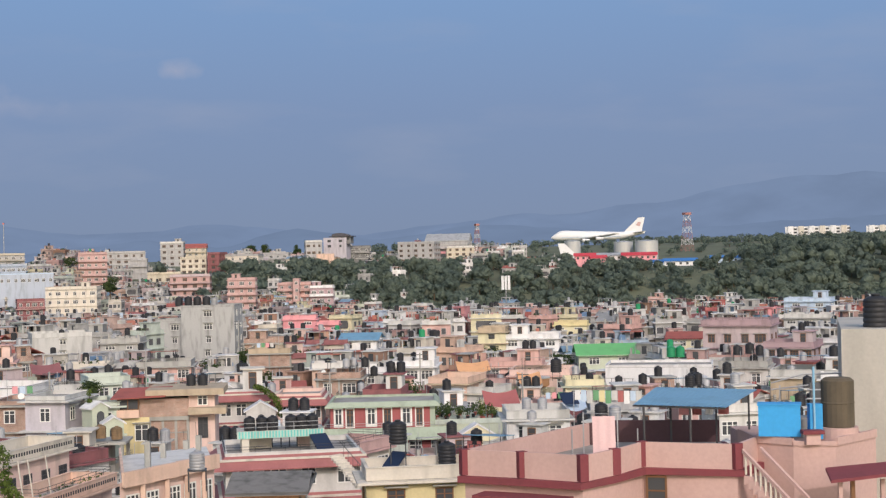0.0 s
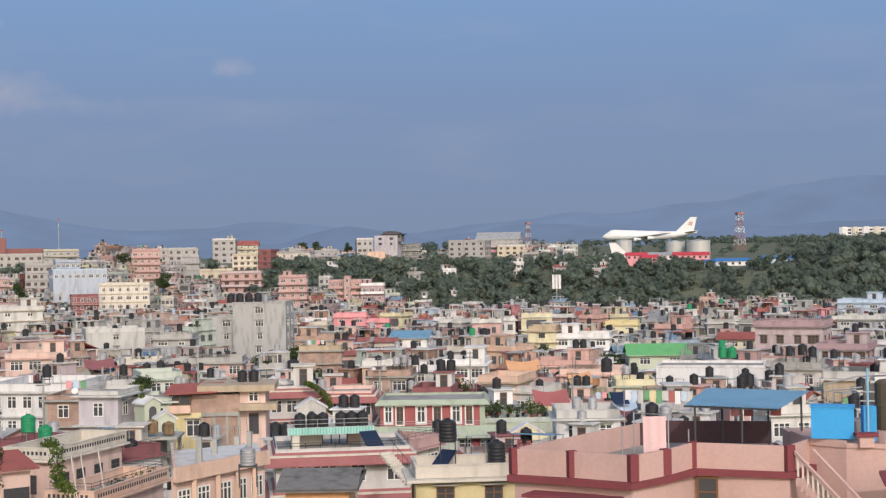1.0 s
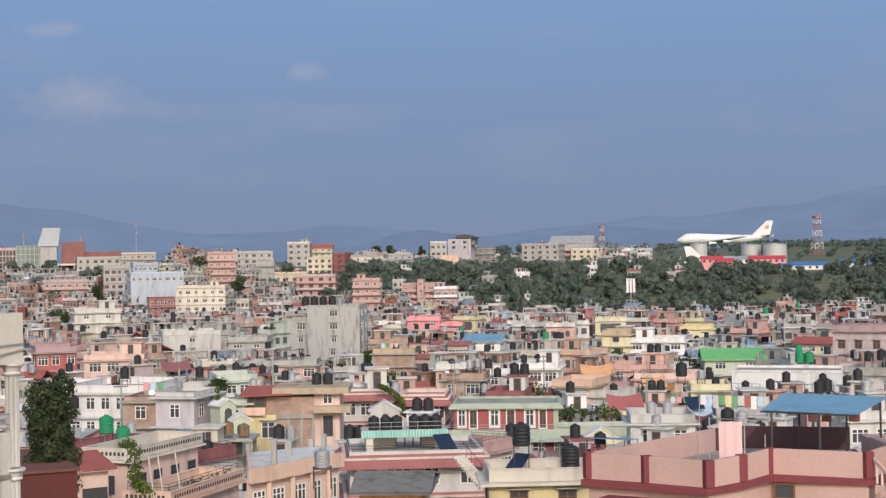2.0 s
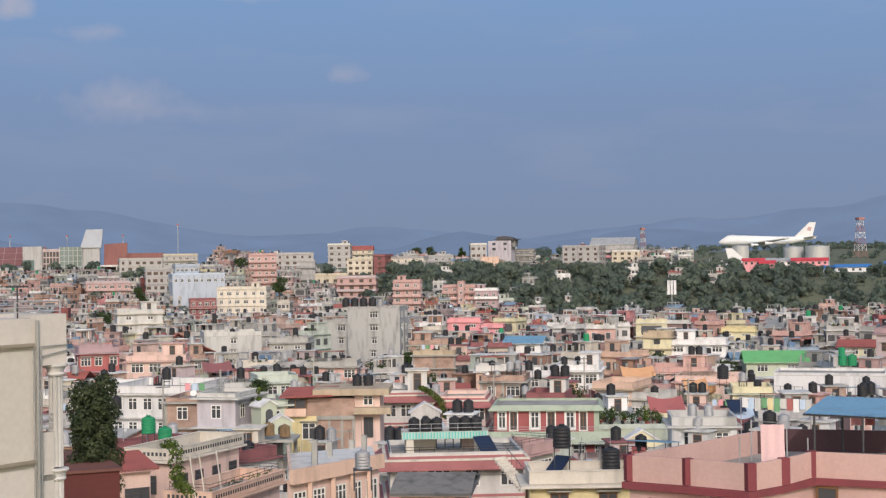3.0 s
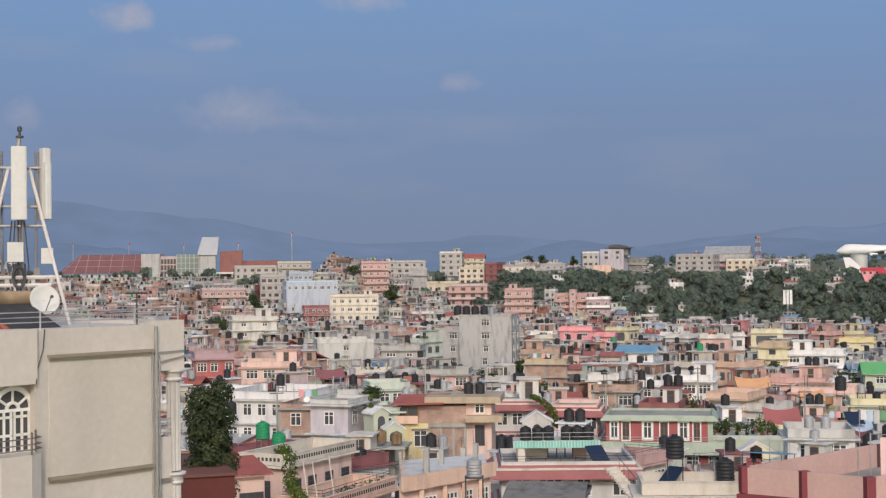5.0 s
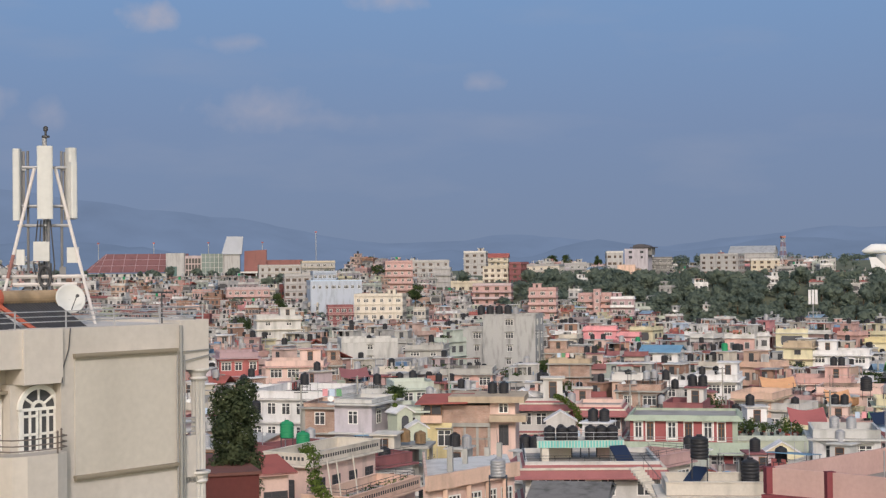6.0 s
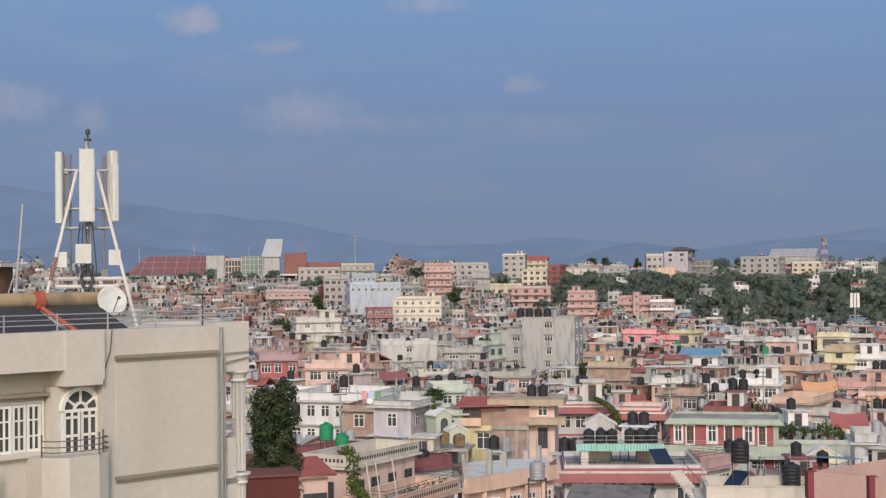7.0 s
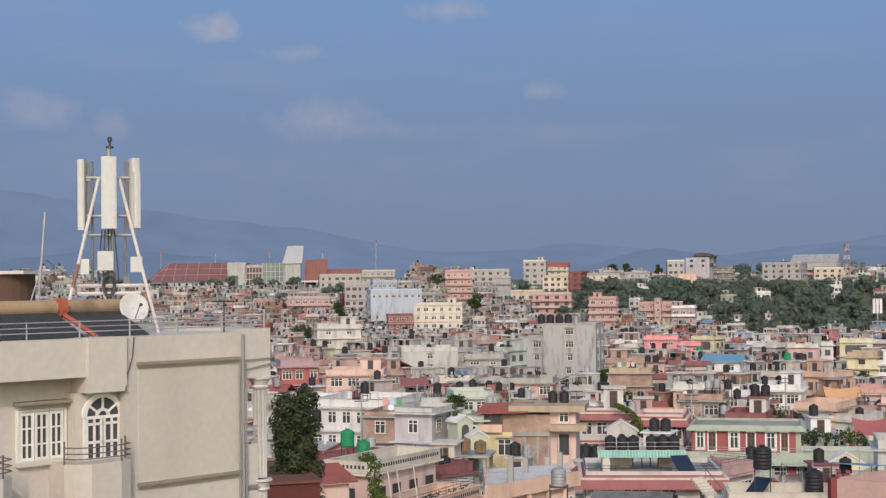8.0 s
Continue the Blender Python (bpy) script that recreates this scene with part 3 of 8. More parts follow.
def house(bearing, dist, rot, w, d, top, storeys, wall, trim="offwhite", win=3, kind="flat", feats="", frames="white", label="", keep=None, full=True, name="house", side=None, shown=2):
    """A town house of concrete floors and plastered or brick walls. top: height of the parapet's rim in the world. Returns the Empty; its local
    y runs away from the front."""
    rnd = random.Random(int(bearing * 1000) + int(dist * 7))
    x, y = spot(bearing, dist)
    base = ground_z(x, y) - 0.6
    m = pose(x, y, base, 0, 0, bearing + rot)
    cx, cy = (m @ Vector((0, d / 2, 0))).xy
    TAKEN.append((cx, cy, (w + d) * 0.25))
    if keep is not None:
        half = math.degrees(math.atan2(w * 0.55, dist))
        KEEP.append((bearing - half, bearing + half, dist, keep))
    W, T = wall_mat(wall), wall_mat(trim)
    fm = {"white": FRAME_W, "brown": WOOD, "dark": DARK_STEEL}[frames]
    roofed = kind in ("gable", "hip", "tin")
    para = 0.0 if roofed else (0.4 if "lowpar" in feats else 0.68 if "midpar" in feats else 0.85)
    h = top - base - para - (w * 0.16 if roofed else 0)
    sh = h / storeys
    if not label:
        label = f"{WORDS[wall]} {FILL[min(8, storeys)]}-storey town house with {'a pitched sheet roof' if roofed else 'a flat walled roof'}"
    ob = thing(name, m, label, "house", "town houses")
    s = Shape().box(-w / 2, w / 2, 0, d, 0, h, W)
    if wall == "brick" or "posts" in feats:
        n = max(2, round(w / 3.2))
        for i in range(n + 1):
            px = -w / 2 + w * i / n
            part("frame_post", Shape().box(px - 0.16, px + 0.16, -0.03, 0.3, h - 2 * sh, h, CONCRETE), ob)
    part("wall", s, ob)
    for i in range(max(1, storeys - 3), storeys + 1):
        z = sh * i
        o = 0.6 if "eave" in feats and i == storeys else (0.5 if full else 0.42)
        if "noslab" in feats:
            break
        if i == storeys or full or "bands" in feats:
            part("floor_slab", Shape().box(-w / 2 - o, w / 2 + o, -o, d + o, z - 0.16, z + 0.002, T if "trimslab" in feats or full is False else (CONCRETE if wall == "brick" else T)), ob)
    part("roof_deck", Shape().box(-w / 2 + 0.05, w / 2 - 0.05, 0.05, d - 0.05, h + 0.004, h + 0.05, ROOFTOP), ob)
    if not roofed:
        o = 0.3 if "outpar" in feats else 0.0
        z0, z1 = h + 0.05, h + para
        p = Shape().frame_ring(-w / 2 - o, w / 2 + o, -o, d + o, [(0, z0), (0, z1), (-0.05, z1), (-0.05, z1 + 0.07), (0.19, z1 + 0.07), (0.19, z1), (0.14, z1), (0.14, z0)], W if rnd.random() < 0.5 and "trimpar" not in feats else T)
        part("parapet", p, ob)
    else:
        rm = {"gable": TILE, "hip": TILE, "tin": TIN}[kind]
        if "blueroof" in feats:
            rm = BLUE_TIN
        if "greenroof" in feats:
            rm = GREEN_TIN
        if "slate" in feats:
            rm = SLATE
        part("roof", Shape().gable(-w / 2, w / 2, 0, d, h, w * 0.16, 0.5, rm), ob)
        for gx in (-w / 2, w / 2 - 0.2):
            g = Shape()
            g.poly([(gx, 0, h), (gx + 0.2, 0, h), (gx + 0.2, d, h), (gx, d, h), (gx, d / 2, h + w * 0.155), (gx + 0.2, d / 2, h + w * 0.155)],
                   [(0, 4, 3), (1, 2, 5), (0, 1, 5, 4), (2, 3, 4, 5), (0, 3, 2, 1)], W)
            part("gable_wall", g, ob)
    # windows of the upper floors
    lo = max(0, storeys - shown)
    for i in range(lo, storeys):
        z = sh * i + 0.85
        for j in range(win):
            wx = -w / 2 + w * (j + 0.5) / win + rnd.uniform(-0.2, 0.2)
            big = rnd.random() < 0.5
            if "tall" in feats:
                window(ob, wx, 0, sh * i + 0.12, 1.1 if j % 2 else 0.95, 2.15, 2, fm, pane=full, shade=False)
            elif "door" in feats and j == win // 2:
                window(ob, wx, 0, sh * i + 0.1, 0.95, 2.1, 1, WOOD if frames == "white" else fm, pane=full, shade=False, name="door")
            else:
                window(ob, wx, 0, z, min(1.9 if big else 1.2, w / win - 0.5), min(1.45, sh - 1.3), 3 if big else 2, fm, pane=full, shade="noshade" not in feats)
        ns = (max(1, round(d / 4)) if side is None else side)
        for j in range(ns):
            sgn = 1 if (rot + bearing * 0.0) < 0 else -1
            wy = d * (j + 0.5) / ns
            window(ob, sgn * w / 2, wy, z, 1.1, min(1.4, sh - 1.3), 2, fm, 90 * sgn, pane=full, shade=False)
    if "balcony" in feats:
        z = sh * (storeys - 1)
        part("balcony_slab", Shape().box(-w / 2 - 0.3, w / 2 + 0.3, -1.1, -0.3, z - 0.16, z, T), ob)
        b = Shape().box(-w / 2 - 0.3, w / 2 + 0.3, -1.1, -1.0, z + 0.85, z + 0.95, T)
        for i in range(int(w / 0.5)):
            bx = -w / 2 + 0.1 + i * 0.5
            b.box(bx - 0.06, bx + 0.06, -1.09, -1.01, z, z + 0.85, T)
        part("balcony_rail", b, ob)
    if "decks" in feats:                   # a balcony with a solid front on every upper floor
        for i in range(lo, storeys):
            z = sh * i
            part("balcony_slab", Shape().box(-w / 2 - 0.2, w / 2 + 0.2, -1.4, -0.02, z - 0.18, z, T), ob)
            part("balcony_front", Shape().box(-w / 2 - 0.2, w / 2 + 0.2, -1.4, -1.28, z, z + 0.85, W if i % 2 else T), ob)
    if "skirt" in feats:
        for i in range(storeys - 1, storeys + 1):
            z = sh * i
            p = []
            for q, dz in ((0.0, 0.2), (1.1, -0.75)):
                p += [(-w / 2 - q, -q, z + dz), (w / 2 + q, -q, z + dz), (w / 2 + q, d + q, z + dz), (-w / 2 - q, d + q, z + dz)]
            part("skirt_roof", Shape().poly(p + [(a, b, c - 0.1) for a, b, c in p], [(4, 5, 1, 0), (5, 6, 2, 1), (6, 7, 3, 2), (7, 4, 0, 3), (12, 8, 9, 13), (13, 9, 10, 14), (14, 10, 11, 15),
                 (15, 11, 8, 12), (4, 12, 13, 5), (5, 13, 14, 6), (6, 14, 15, 7), (7, 15, 12, 4)], ROSE_SHEET), ob)
    zr = h + 0.05
    if "head" in feats:                    # the room over the stairs
        hw, hd, hx, hy = min(3.4, w * 0.42), min(3.6, d * 0.45), rnd.choice((-1, 1)) * w * 0.24, d * rnd.uniform(0.5, 0.68)
        hh = 2.35
        part("stair_room", Shape().box(hx - hw / 2, hx + hw / 2, hy - hd / 2, hy + hd / 2, zr, zr + hh, W), ob)
        part("stair_room_roof", Shape().box(hx - hw / 2 - 0.3, hx + hw / 2 + 0.3, hy - hd / 2 - 0.3, hy + hd / 2 + 0.3, zr + hh, zr + hh + 0.14, T), ob)
        window(ob, hx, hy - hd / 2, zr + 0.1, 0.9, 2.0, 1, WOOD, pane=False, shade=False, name="door")
        if "tanks" in feats:
            for i in range(rnd.choice((1, 1, 2))):
                tank(m @ pose(hx - 0.5 + i * 1.2, hy, zr + hh + 0.14, 0, 0, rnd.uniform(0, 90)), rnd.choice(("black",) * 12 + ("steel",) * 7 + ("green",)))
    elif "tanks" in feats and not roofed:
        for i in range(rnd.choice((1, 2, 2, 3)) + (2 if "many" in feats else 0)):
            tank(m @ pose(-w * 0.25 + i * 1.3 + rnd.uniform(0, w * 0.3), d * rnd.uniform(0.3, 0.8), zr), rnd.choice(("black", "black", "black", "steel", "steel")), stand=rnd.choice((0, 0, 1.4)))
    if "columns" in feats:                 # stubs of columns left for a further floor
        n = 3
        for i in range(n):
            for k in (0, 1):
                px, py = -w / 2 + 0.3 + (w - 0.6) * i / (n - 1), 0.3 + (d - 0.6) * k
                c = Shape().box(px - 0.15, px + 0.15, py - 0.15, py + 0.15, zr, zr + 1.5, CONCRETE)
                for qx in (-0.1, 0.1):
                    c.rod((px + qx, py + qx, zr + 1.5), (px + qx * 1.3, py + qx, zr + 2.1), 0.012, DARK_STEEL, 4)
                part("column_stub", c, ob)
    if "rail" in feats and not roofed:
        rl = Shape()
        zt = h + para + 0.07
        c4 = [(-w / 2, d), (-w / 2, 0.05), (w / 2, 0.05), (w / 2, d)]
        for a, b in zip(c4, c4[1:]):
            for q in (0.22, 0.45):
                rl.rod((*a, zt + q), (*b, zt + q), 0.022, DARK_STEEL, 4)
            k = max(2, int(math.dist(a, b) / 1.1))
            for i in range(k):
                px, py = a[0] + (b[0] - a[0]) * i / k, a[1] + (b[1] - a[1]) * i / k
                rl.rod((px, py, zt), (px, py, zt + 0.47), 0.02, DARK_STEEL, 4)
        part("roof_rail", rl, ob, "thin dark iron rail")
    if "beads" in feats:
        for i in range(int(w / 0.36)):
            bx = -w / 2 + 0.2 + i * 0.36
            part("opening", Shape().box(bx, bx + 0.2, -0.32, -0.28, h + 0.35, h + 0.62, GLASS), ob)
        for i in range(int(d / 0.36)):
            for sx in (-1, 1):
                part("opening", Shape().box(sx * (w / 2 + 0.3) - 0.02, sx * (w / 2 + 0.3) + 0.02, 0.2 + i * 0.36, 0.4 + i * 0.36, h + 0.35, h + 0.62, GLASS), ob)
    if "clutter" in feats:
        roof_clutter(m, w, d, zr, rnd)
    if "plants" in feats:
        pot_row(m @ pose(0, 0.5, zr), w * 0.8, rnd)
    if "shed" in feats:
        part("lean_to_roof", Shape().poly([(-w * 0.35, d * 0.4, zr + 2.3), (w * 0.2, d * 0.4, zr + 2.3), (w * 0.2, d * 0.9, zr + 2.0), (-w * 0.35, d * 0.9, zr + 2.0),
             (-w * 0.35, d * 0.4, zr + 2.36), (w * 0.2, d * 0.4, zr + 2.36), (w * 0.2, d * 0.9, zr + 2.06), (-w * 0.35, d * 0.9, zr + 2.06)],
             [(0, 3, 2, 1), (4, 5, 6, 7), (0, 1, 5, 4), (1, 2, 6, 5), (2, 3, 7, 6), (3, 0, 4, 7)], rnd.choice((TIN, TILE, CONCRETE, TIN, TILE, BLUE_TIN))), ob)
        for px, py, pz in ((-w * 0.33, d * 0.42, 2.29), (w * 0.18, d * 0.42, 2.29), (w * 0.18, d * 0.88, 2.0), (-w * 0.33, d * 0.88, 2.0)):
            part("post", Shape().rod((px, py, zr), (px, py, zr + pz), 0.04, DARK_STEEL, 5), ob)
    return ob


DISH = Shape().lathe([(0.02, 0.0), (0.2, 0.03), (0.36, 0.1), (0.35, 0.11), (0.19, 0.05), (0.02, 0.02)], 14, FRAME_W).mesh("bowl", True)
POLE = Shape().rod((0, 0, 0), (0, 0, 2.6), 0.035, STEEL, 5).mesh("roof_pole")
DISH_LEG = Shape().rod((0, 0, 0.02), (0, -0.4, -0.3), 0.025, STEEL, 5).mesh("leg")


def roof_clutter(m, w, d, z, rnd):
    """Poles, dishes, washing and a stack of boxes, as people leave them on their roofs."""
    for _ in range(rnd.choice((1, 2, 3))):
        ob = new("roof_pole", POLE)
        ob.matrix_basis = m @ pose(rnd.uniform(-0.45, 0.45) * w, rnd.uniform(0.05, 0.95) * d, z) @ Matrix.Diagonal((1, 1, rnd.uniform(0.7, 1.3), 1))
        tagged(ob, "thin steel pole standing on a roof", "pole", "roof poles")
    if rnd.random() < 0.4:
        di = thing("satellite_dish", m @ pose(rnd.uniform(-0.4, 0.4) * w, rnd.uniform(0.1, 0.6) * d, z + 0.75, 60, 0, rnd.uniform(-30, 30)), "small white satellite dish on a roof", "satellite dish", "roof dishes")
        part("bowl", DISH, di)
        part("leg", DISH_LEG, di)
    if rnd.random() < 0.4:
        y, x0 = rnd.uniform(0.2, 0.6) * d, -w * 0.4
        ln = new("washing_line", Shape().rod((x0, y, z + 1.7), (w * 0.35, y, z + 1.7), 0.012, DARK_STEEL, 4).rod((x0, y, z), (x0, y, z + 1.75), 0.03, STEEL, 5).rod((w * 0.35, y, z), (w * 0.35, y, z + 1.75), 0.03, STEEL, 5).mesh("washing_line"))
        ln.matrix_basis = m
        tagged(ln, "washing line between two poles on a roof", "washing line")
        for i in range(rnd.choice((2, 3, 4))):
            c = rnd.choice(("white", "pale_blue", "red", "pink", "green", "offwhite"))
            g = new("garment", garment_mesh(c))
            g.matrix_basis = m @ pose(x0 + 0.5 + i * 0.8, y, z + 1.7)
            tagged(g, f"{WORDS[c]} washing hung on a roof line", "clothing", "washing")
    if rnd.random() < 0.35:
        x, y = rnd.uniform(-0.3, 0.3) * w, rnd.uniform(0.15, 0.5) * d
        bx = new("crate", Shape().box(-0.4, 0.4, -0.3, 0.3, 0, 0.55, rnd.choice((WOOD, CONCRETE, TIN, BLUE_PLASTIC))).mesh("crate"))
        bx.matrix_basis = m @ pose(x, y, z, 0, 0, rnd.uniform(0, 90))
        tagged(bx, "weathered box standing on a flat roof", "box")


GARMENTS = {}


def garment_mesh(c):
    if c not in GARMENTS:
        s = Shape()
        pts, faces = [], []
        for i in range(5):
            for j in range(4):
                pts.append((0.6 * i / 4, 0.05 * math.sin(i * 2.1) * (0.3 + j / 3), -0.8 * j / 3))
        for i in range(4):
            for j in range(3):
                faces.append((i * 4 + j, i * 4 + j + 1, i * 4 + j + 5, i * 4 + j + 4))
        GARMENTS[c] = s.poly(pts, faces, surface(c + "_cloth", PAINT[c], dirt=0.15)).mesh("garment", True)
    return GARMENTS[c]


def pot_row(m, length, rnd):
    s, p = Shape(), Shape()
    n = max(2, int(length / 0.8))
    for i in range(n):
        px = -length / 2 + length * i / (n - 1) + rnd.uniform(-0.15, 0.15)
        hh = rnd.uniform(0.35, 0.9)
        p.lathe([(0.12, 0), (0.17, 0.3)], 8, TILE, (px, 0, 0))
        leaf_cloud(s, rnd.choice((LEAF, LEAF_Y)), (px, 0, 0.3 + hh * 0.5), (0.32, 0.32, hh * 0.5), 26, 0.13, rnd)
    ob = thing("potted_plants", m, "row of leafy potted plants along a roof edge", "plant", kind="stuff")
    part("pots", p, ob)
    part("leaves", s, ob)


# ---- the houses that stand out ----
house(1.11, 95.0, 6, 7.0, 4.6, 14.2, 5, 'yellow', trim='cream', win=2, frames='brown', feats='trimpar eave', label='yellow house with a cream roof wall and brown windows', keep=-0.1669)
house(6.05, 118.0, 4, 10.8, 9.0, 12.4, 4, 'offwhite', trim='cream', win=4, feats='skirt lowpar rail', label='white house with dark red skirt roofs and cream columns', keep=-0.1640)
house(7.98, 165.0, 0, 5.3, 7.0, 13.3, 4, 'offwhite', trim='cream', win=3, feats='skirt lowpar head', keep=-0.1032)
house(5.77, 166.0, -5, 5.1, 7.0, 12.5, 4, 'pale_pink', trim='cream', win=3, feats='skirt lowpar', keep=-0.1081)
house(9.22, 334.0, -12, 12.2, 10.0, 17.6, 6, 'raw', trim='raw', win=1, frames='white', feats='noslab lowpar', shown=4, label='tall stained bare concrete building with small windows', keep=-0.0666)
house(10.50, 338.0, -14, 8.7, 9.0, 14.5, 5, 'raw', trim='raw', win=1, frames='white', feats='noslab lowpar', shown=3, label='stained bare concrete block beside a taller one', keep=-0.0693)
house(-8.30, 228.0, -3, 16.4, 10.0, 10.1, 4, 'white', trim='white', win=0, feats='noslab lowpar', side=2, label='white house with a plain blank end wall', keep=-0.0889)
house(-11.29, 255.0, -10, 11.4, 9.0, 15.5, 4, 'mauve', trim='dusk', win=4, frames='brown', feats='outpar eave rail', shown=2, keep=-0.0661)
house(-13.25, 245.0, -10, 7.6, 9.0, 12.3, 5, 'mauve', trim='dusk', win=4, frames='brown', feats='outpar head tanks', keep=-0.0755)
house(-13.97, 380.0, -8, 11.6, 9.0, 14.8, 7, 'pale_blue', trim='pale_blue', win=2, feats='noshade head', keep=-0.0413)
house(-6.37, 262.0, 6, 10.5, 9.0, 11.0, 4, 'pale_green', trim='pale_green', win=2, kind='gable', feats='greenroof', label='pale green house with a bright green sheet roof', keep=-0.0835)
house(-1.84, 285.0, -6, 5.4, 8.0, 13.4, 6, 'pale_yellow', trim='tan', win=1, frames='dark', shown=3, keep=-0.0691)
house(-3.40, 285.0, -4, 10.6, 8.0, 12.0, 5, 'white', trim='white', win=3, feats='head', keep=-0.0678)
house(3.40, 280.0, -10, 7.0, 8.0, 13.0, 5, 'white', trim='white', win=2, kind='gable', feats='blueroof', label='small white house with a blue gabled roof', keep=-0.0663)
house(6.88, 262.0, -6, 7.5, 10.0, 11.8, 5, 'brick', trim='tan', win=0, side=0, feats='tanks many clutter', keep=-0.0791)
house(14.70, 300.0, 6, 11.6, 10.0, 14.0, 6, 'pale_grey', trim='offwhite', win=1, side=1, feats='noslab tanks', label='pale house with a blank stained end wall', keep=-0.0618)
house(-0.11, 195.0, -18, 5.0, 8.0, 11.5, 4, 'peach', trim='tan', win=2, feats='outpar', keep=-0.0958)
house(-2.64, 232.0, -5, 9.2, 9.0, 10.7, 4, 'salmon', trim='pale_pink', win=3, feats='head tanks', keep=-0.0794)
house(-3.59, 150.0, 5, 6.5, 7.0, 11.7, 4, 'white', trim='pale_grey', win=2, side=1, keep=-0.1202)
house(1.30, 225.0, -6, 6.8, 9.0, 11.6, 4, 'white', trim='white', win=3, feats='head', keep=-0.0851)
house(16.37, 250.0, 4, 5.3, 8.0, 12.7, 5, 'brick', trim='pale_grey', win=2, feats='head tanks', keep=-0.0696)
house(12.56, 290.0, -10, 7.7, 8.0, 13.0, 6, 'grey', trim='grey', win=2, feats='columns tanks', keep=-0.0612)
house(10.93, 245.0, -6, 8.9, 8.0, 11.3, 4, 'salmon', trim='grey', win=3, feats='shed tanks', keep=-0.0786)
house(6.90, 300.0, -6, 10.0, 8.0, 11.5, 5, 'brick', trim='offwhite', win=2, feats='head', keep=-0.0597)
house(5.68, 380.0, -4, 8.6, 8.0, 12.7, 6, 'pink', trim='pink', win=2, feats='bands', full=False, keep=-0.0497)
house(4.58, 370.0, -4, 5.6, 8.0, 11.5, 6, 'pink', trim='maroon', win=2, feats='bands', full=False, keep=-0.0517)
house(-3.68, 212.0, -6, 8.8, 8.0, 10.9, 4, 'pale_pink', trim='salmon', win=3, feats='shed plants', keep=-0.0879)
house(-5.44, 200.0, 4, 5.3, 7.0, 10.4, 4, 'pale_yellow', trim='pale_green', win=2, feats='plants tanks', keep=-0.0945)
house(-4.94, 350.0, -4, 7.9, 8.0, 11.1, 6, 'pale_yellow', trim='yellow', win=2, feats='bands', full=False, keep=-0.0555)
house(2.63, 230.0, -6, 5.2, 7.0, 10.4, 4, 'pale_grey', trim='white', win=2, feats='columns tanks many clutter', keep=-0.0860)
house(4.19, 205.0, -8, 6.1, 7.0, 11.7, 4, 'brick', trim='grey', win=2, feats='tanks many shed clutter', keep=-0.0891)
house(-9.30, 280.0, -4, 6.2, 8.0, 12.0, 5, 'pale_yellow', trim='maroon', win=3, kind='gable', keep=-0.0655)
house(-11.52, 205.0, -6, 6.7, 7.0, 12.3, 4, 'offwhite', trim='grey', win=2, feats='tanks clutter', keep=-0.0884)
house(-13.83, 180.0, -8, 8.2, 8.0, 13.1, 4, 'tan', trim='pale_grey', win=1, side=0, feats='clutter shed tanks', keep=-0.0954)
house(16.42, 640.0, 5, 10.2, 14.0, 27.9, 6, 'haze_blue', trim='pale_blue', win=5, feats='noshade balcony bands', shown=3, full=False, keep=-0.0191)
house(14.34, 585.0, -8, 19.5, 14.0, 18.5, 5, 'cream', trim='cream', win=6, feats='noshade bands head', shown=3, full=False, keep=-0.0342)
house(15.81, 570.0, 4, 10.0, 10.0, 14.5, 5, 'maroon', trim='rose', win=4, feats='noshade balcony bands', full=False, keep=-0.0348)
house(8.95, 745.0, -20, 6.4, 12.0, 31.5, 4, 'maroon', trim='maroon', win=1, frames='brown', feats='noshade bands', shown=5, full=False, keep=-0.0213)
house(7.92, 750.0, -14, 18.7, 12.0, 30.3, 3, 'cream', trim='stone', win=5, feats='noshade balcony bands', shown=5, full=False, keep=-0.0218)
house(9.72, 752.0, -6, 13.2, 12.0, 29.4, 3, 'cream', trim='sand', win=4, frames='brown', feats='noshade bands', shown=3, full=False, keep=-0.0153)
house(7.90, 590.0, -5, 11.0, 11.0, 20.3, 6, 'rose', trim='rose', win=3, feats='noshade decks bands head', shown=4, full=False, keep=-0.0353)
house(9.87, 650.0, -5, 17.2, 12.0, 21.6, 4, 'rose', trim='mauve', win=4, frames='brown', feats='noshade bands decks', shown=3, full=False, keep=-0.0247)
house(3.27, 830.0, -4, 11.7, 12.0, 33.9, 4, 'dark_grey', trim='offwhite', win=3, feats='noshade balcony bands', full=False, keep=-0.0057)
house(1.06, 840.0, -16, 21.8, 14.0, 35.5, 5, 'stone', trim='stone', win=5, frames='brown', feats='noshade bands', shown=4, full=False, keep=-0.0093)
house(-0.15, 900.0, -10, 26.7, 16.0, 40.5, 5, 'stone', trim='offwhite', win=0, kind='tin', feats='noshade bands', full=False, keep=0.0038)
house(-0.69, 850.0, 4, 16.2, 10.0, 32.4, 4, 'sand', trim='offwhite', win=4, frames='brown', feats='noshade bands', full=False, keep=-0.0041)
house(13.51, 700.0, 4, 13.1, 12.0, 32.5, 5, 'rose', trim='rose', win=4, feats='noshade bands decks', shown=4, full=False, keep=-0.0165)
house(12.26, 790.0, 4, 20.1, 14.0, 33.3, 3, 'stone', trim='offwhite', win=5, frames='brown', feats='noshade bands', full=False, keep=-0.0027)
house(11.80, 735.0, -4, 8.0, 10.0, 29.2, 3, 'stone', trim='stone', win=0, feats='noshade balcony bands', full=False, keep=-0.0143)
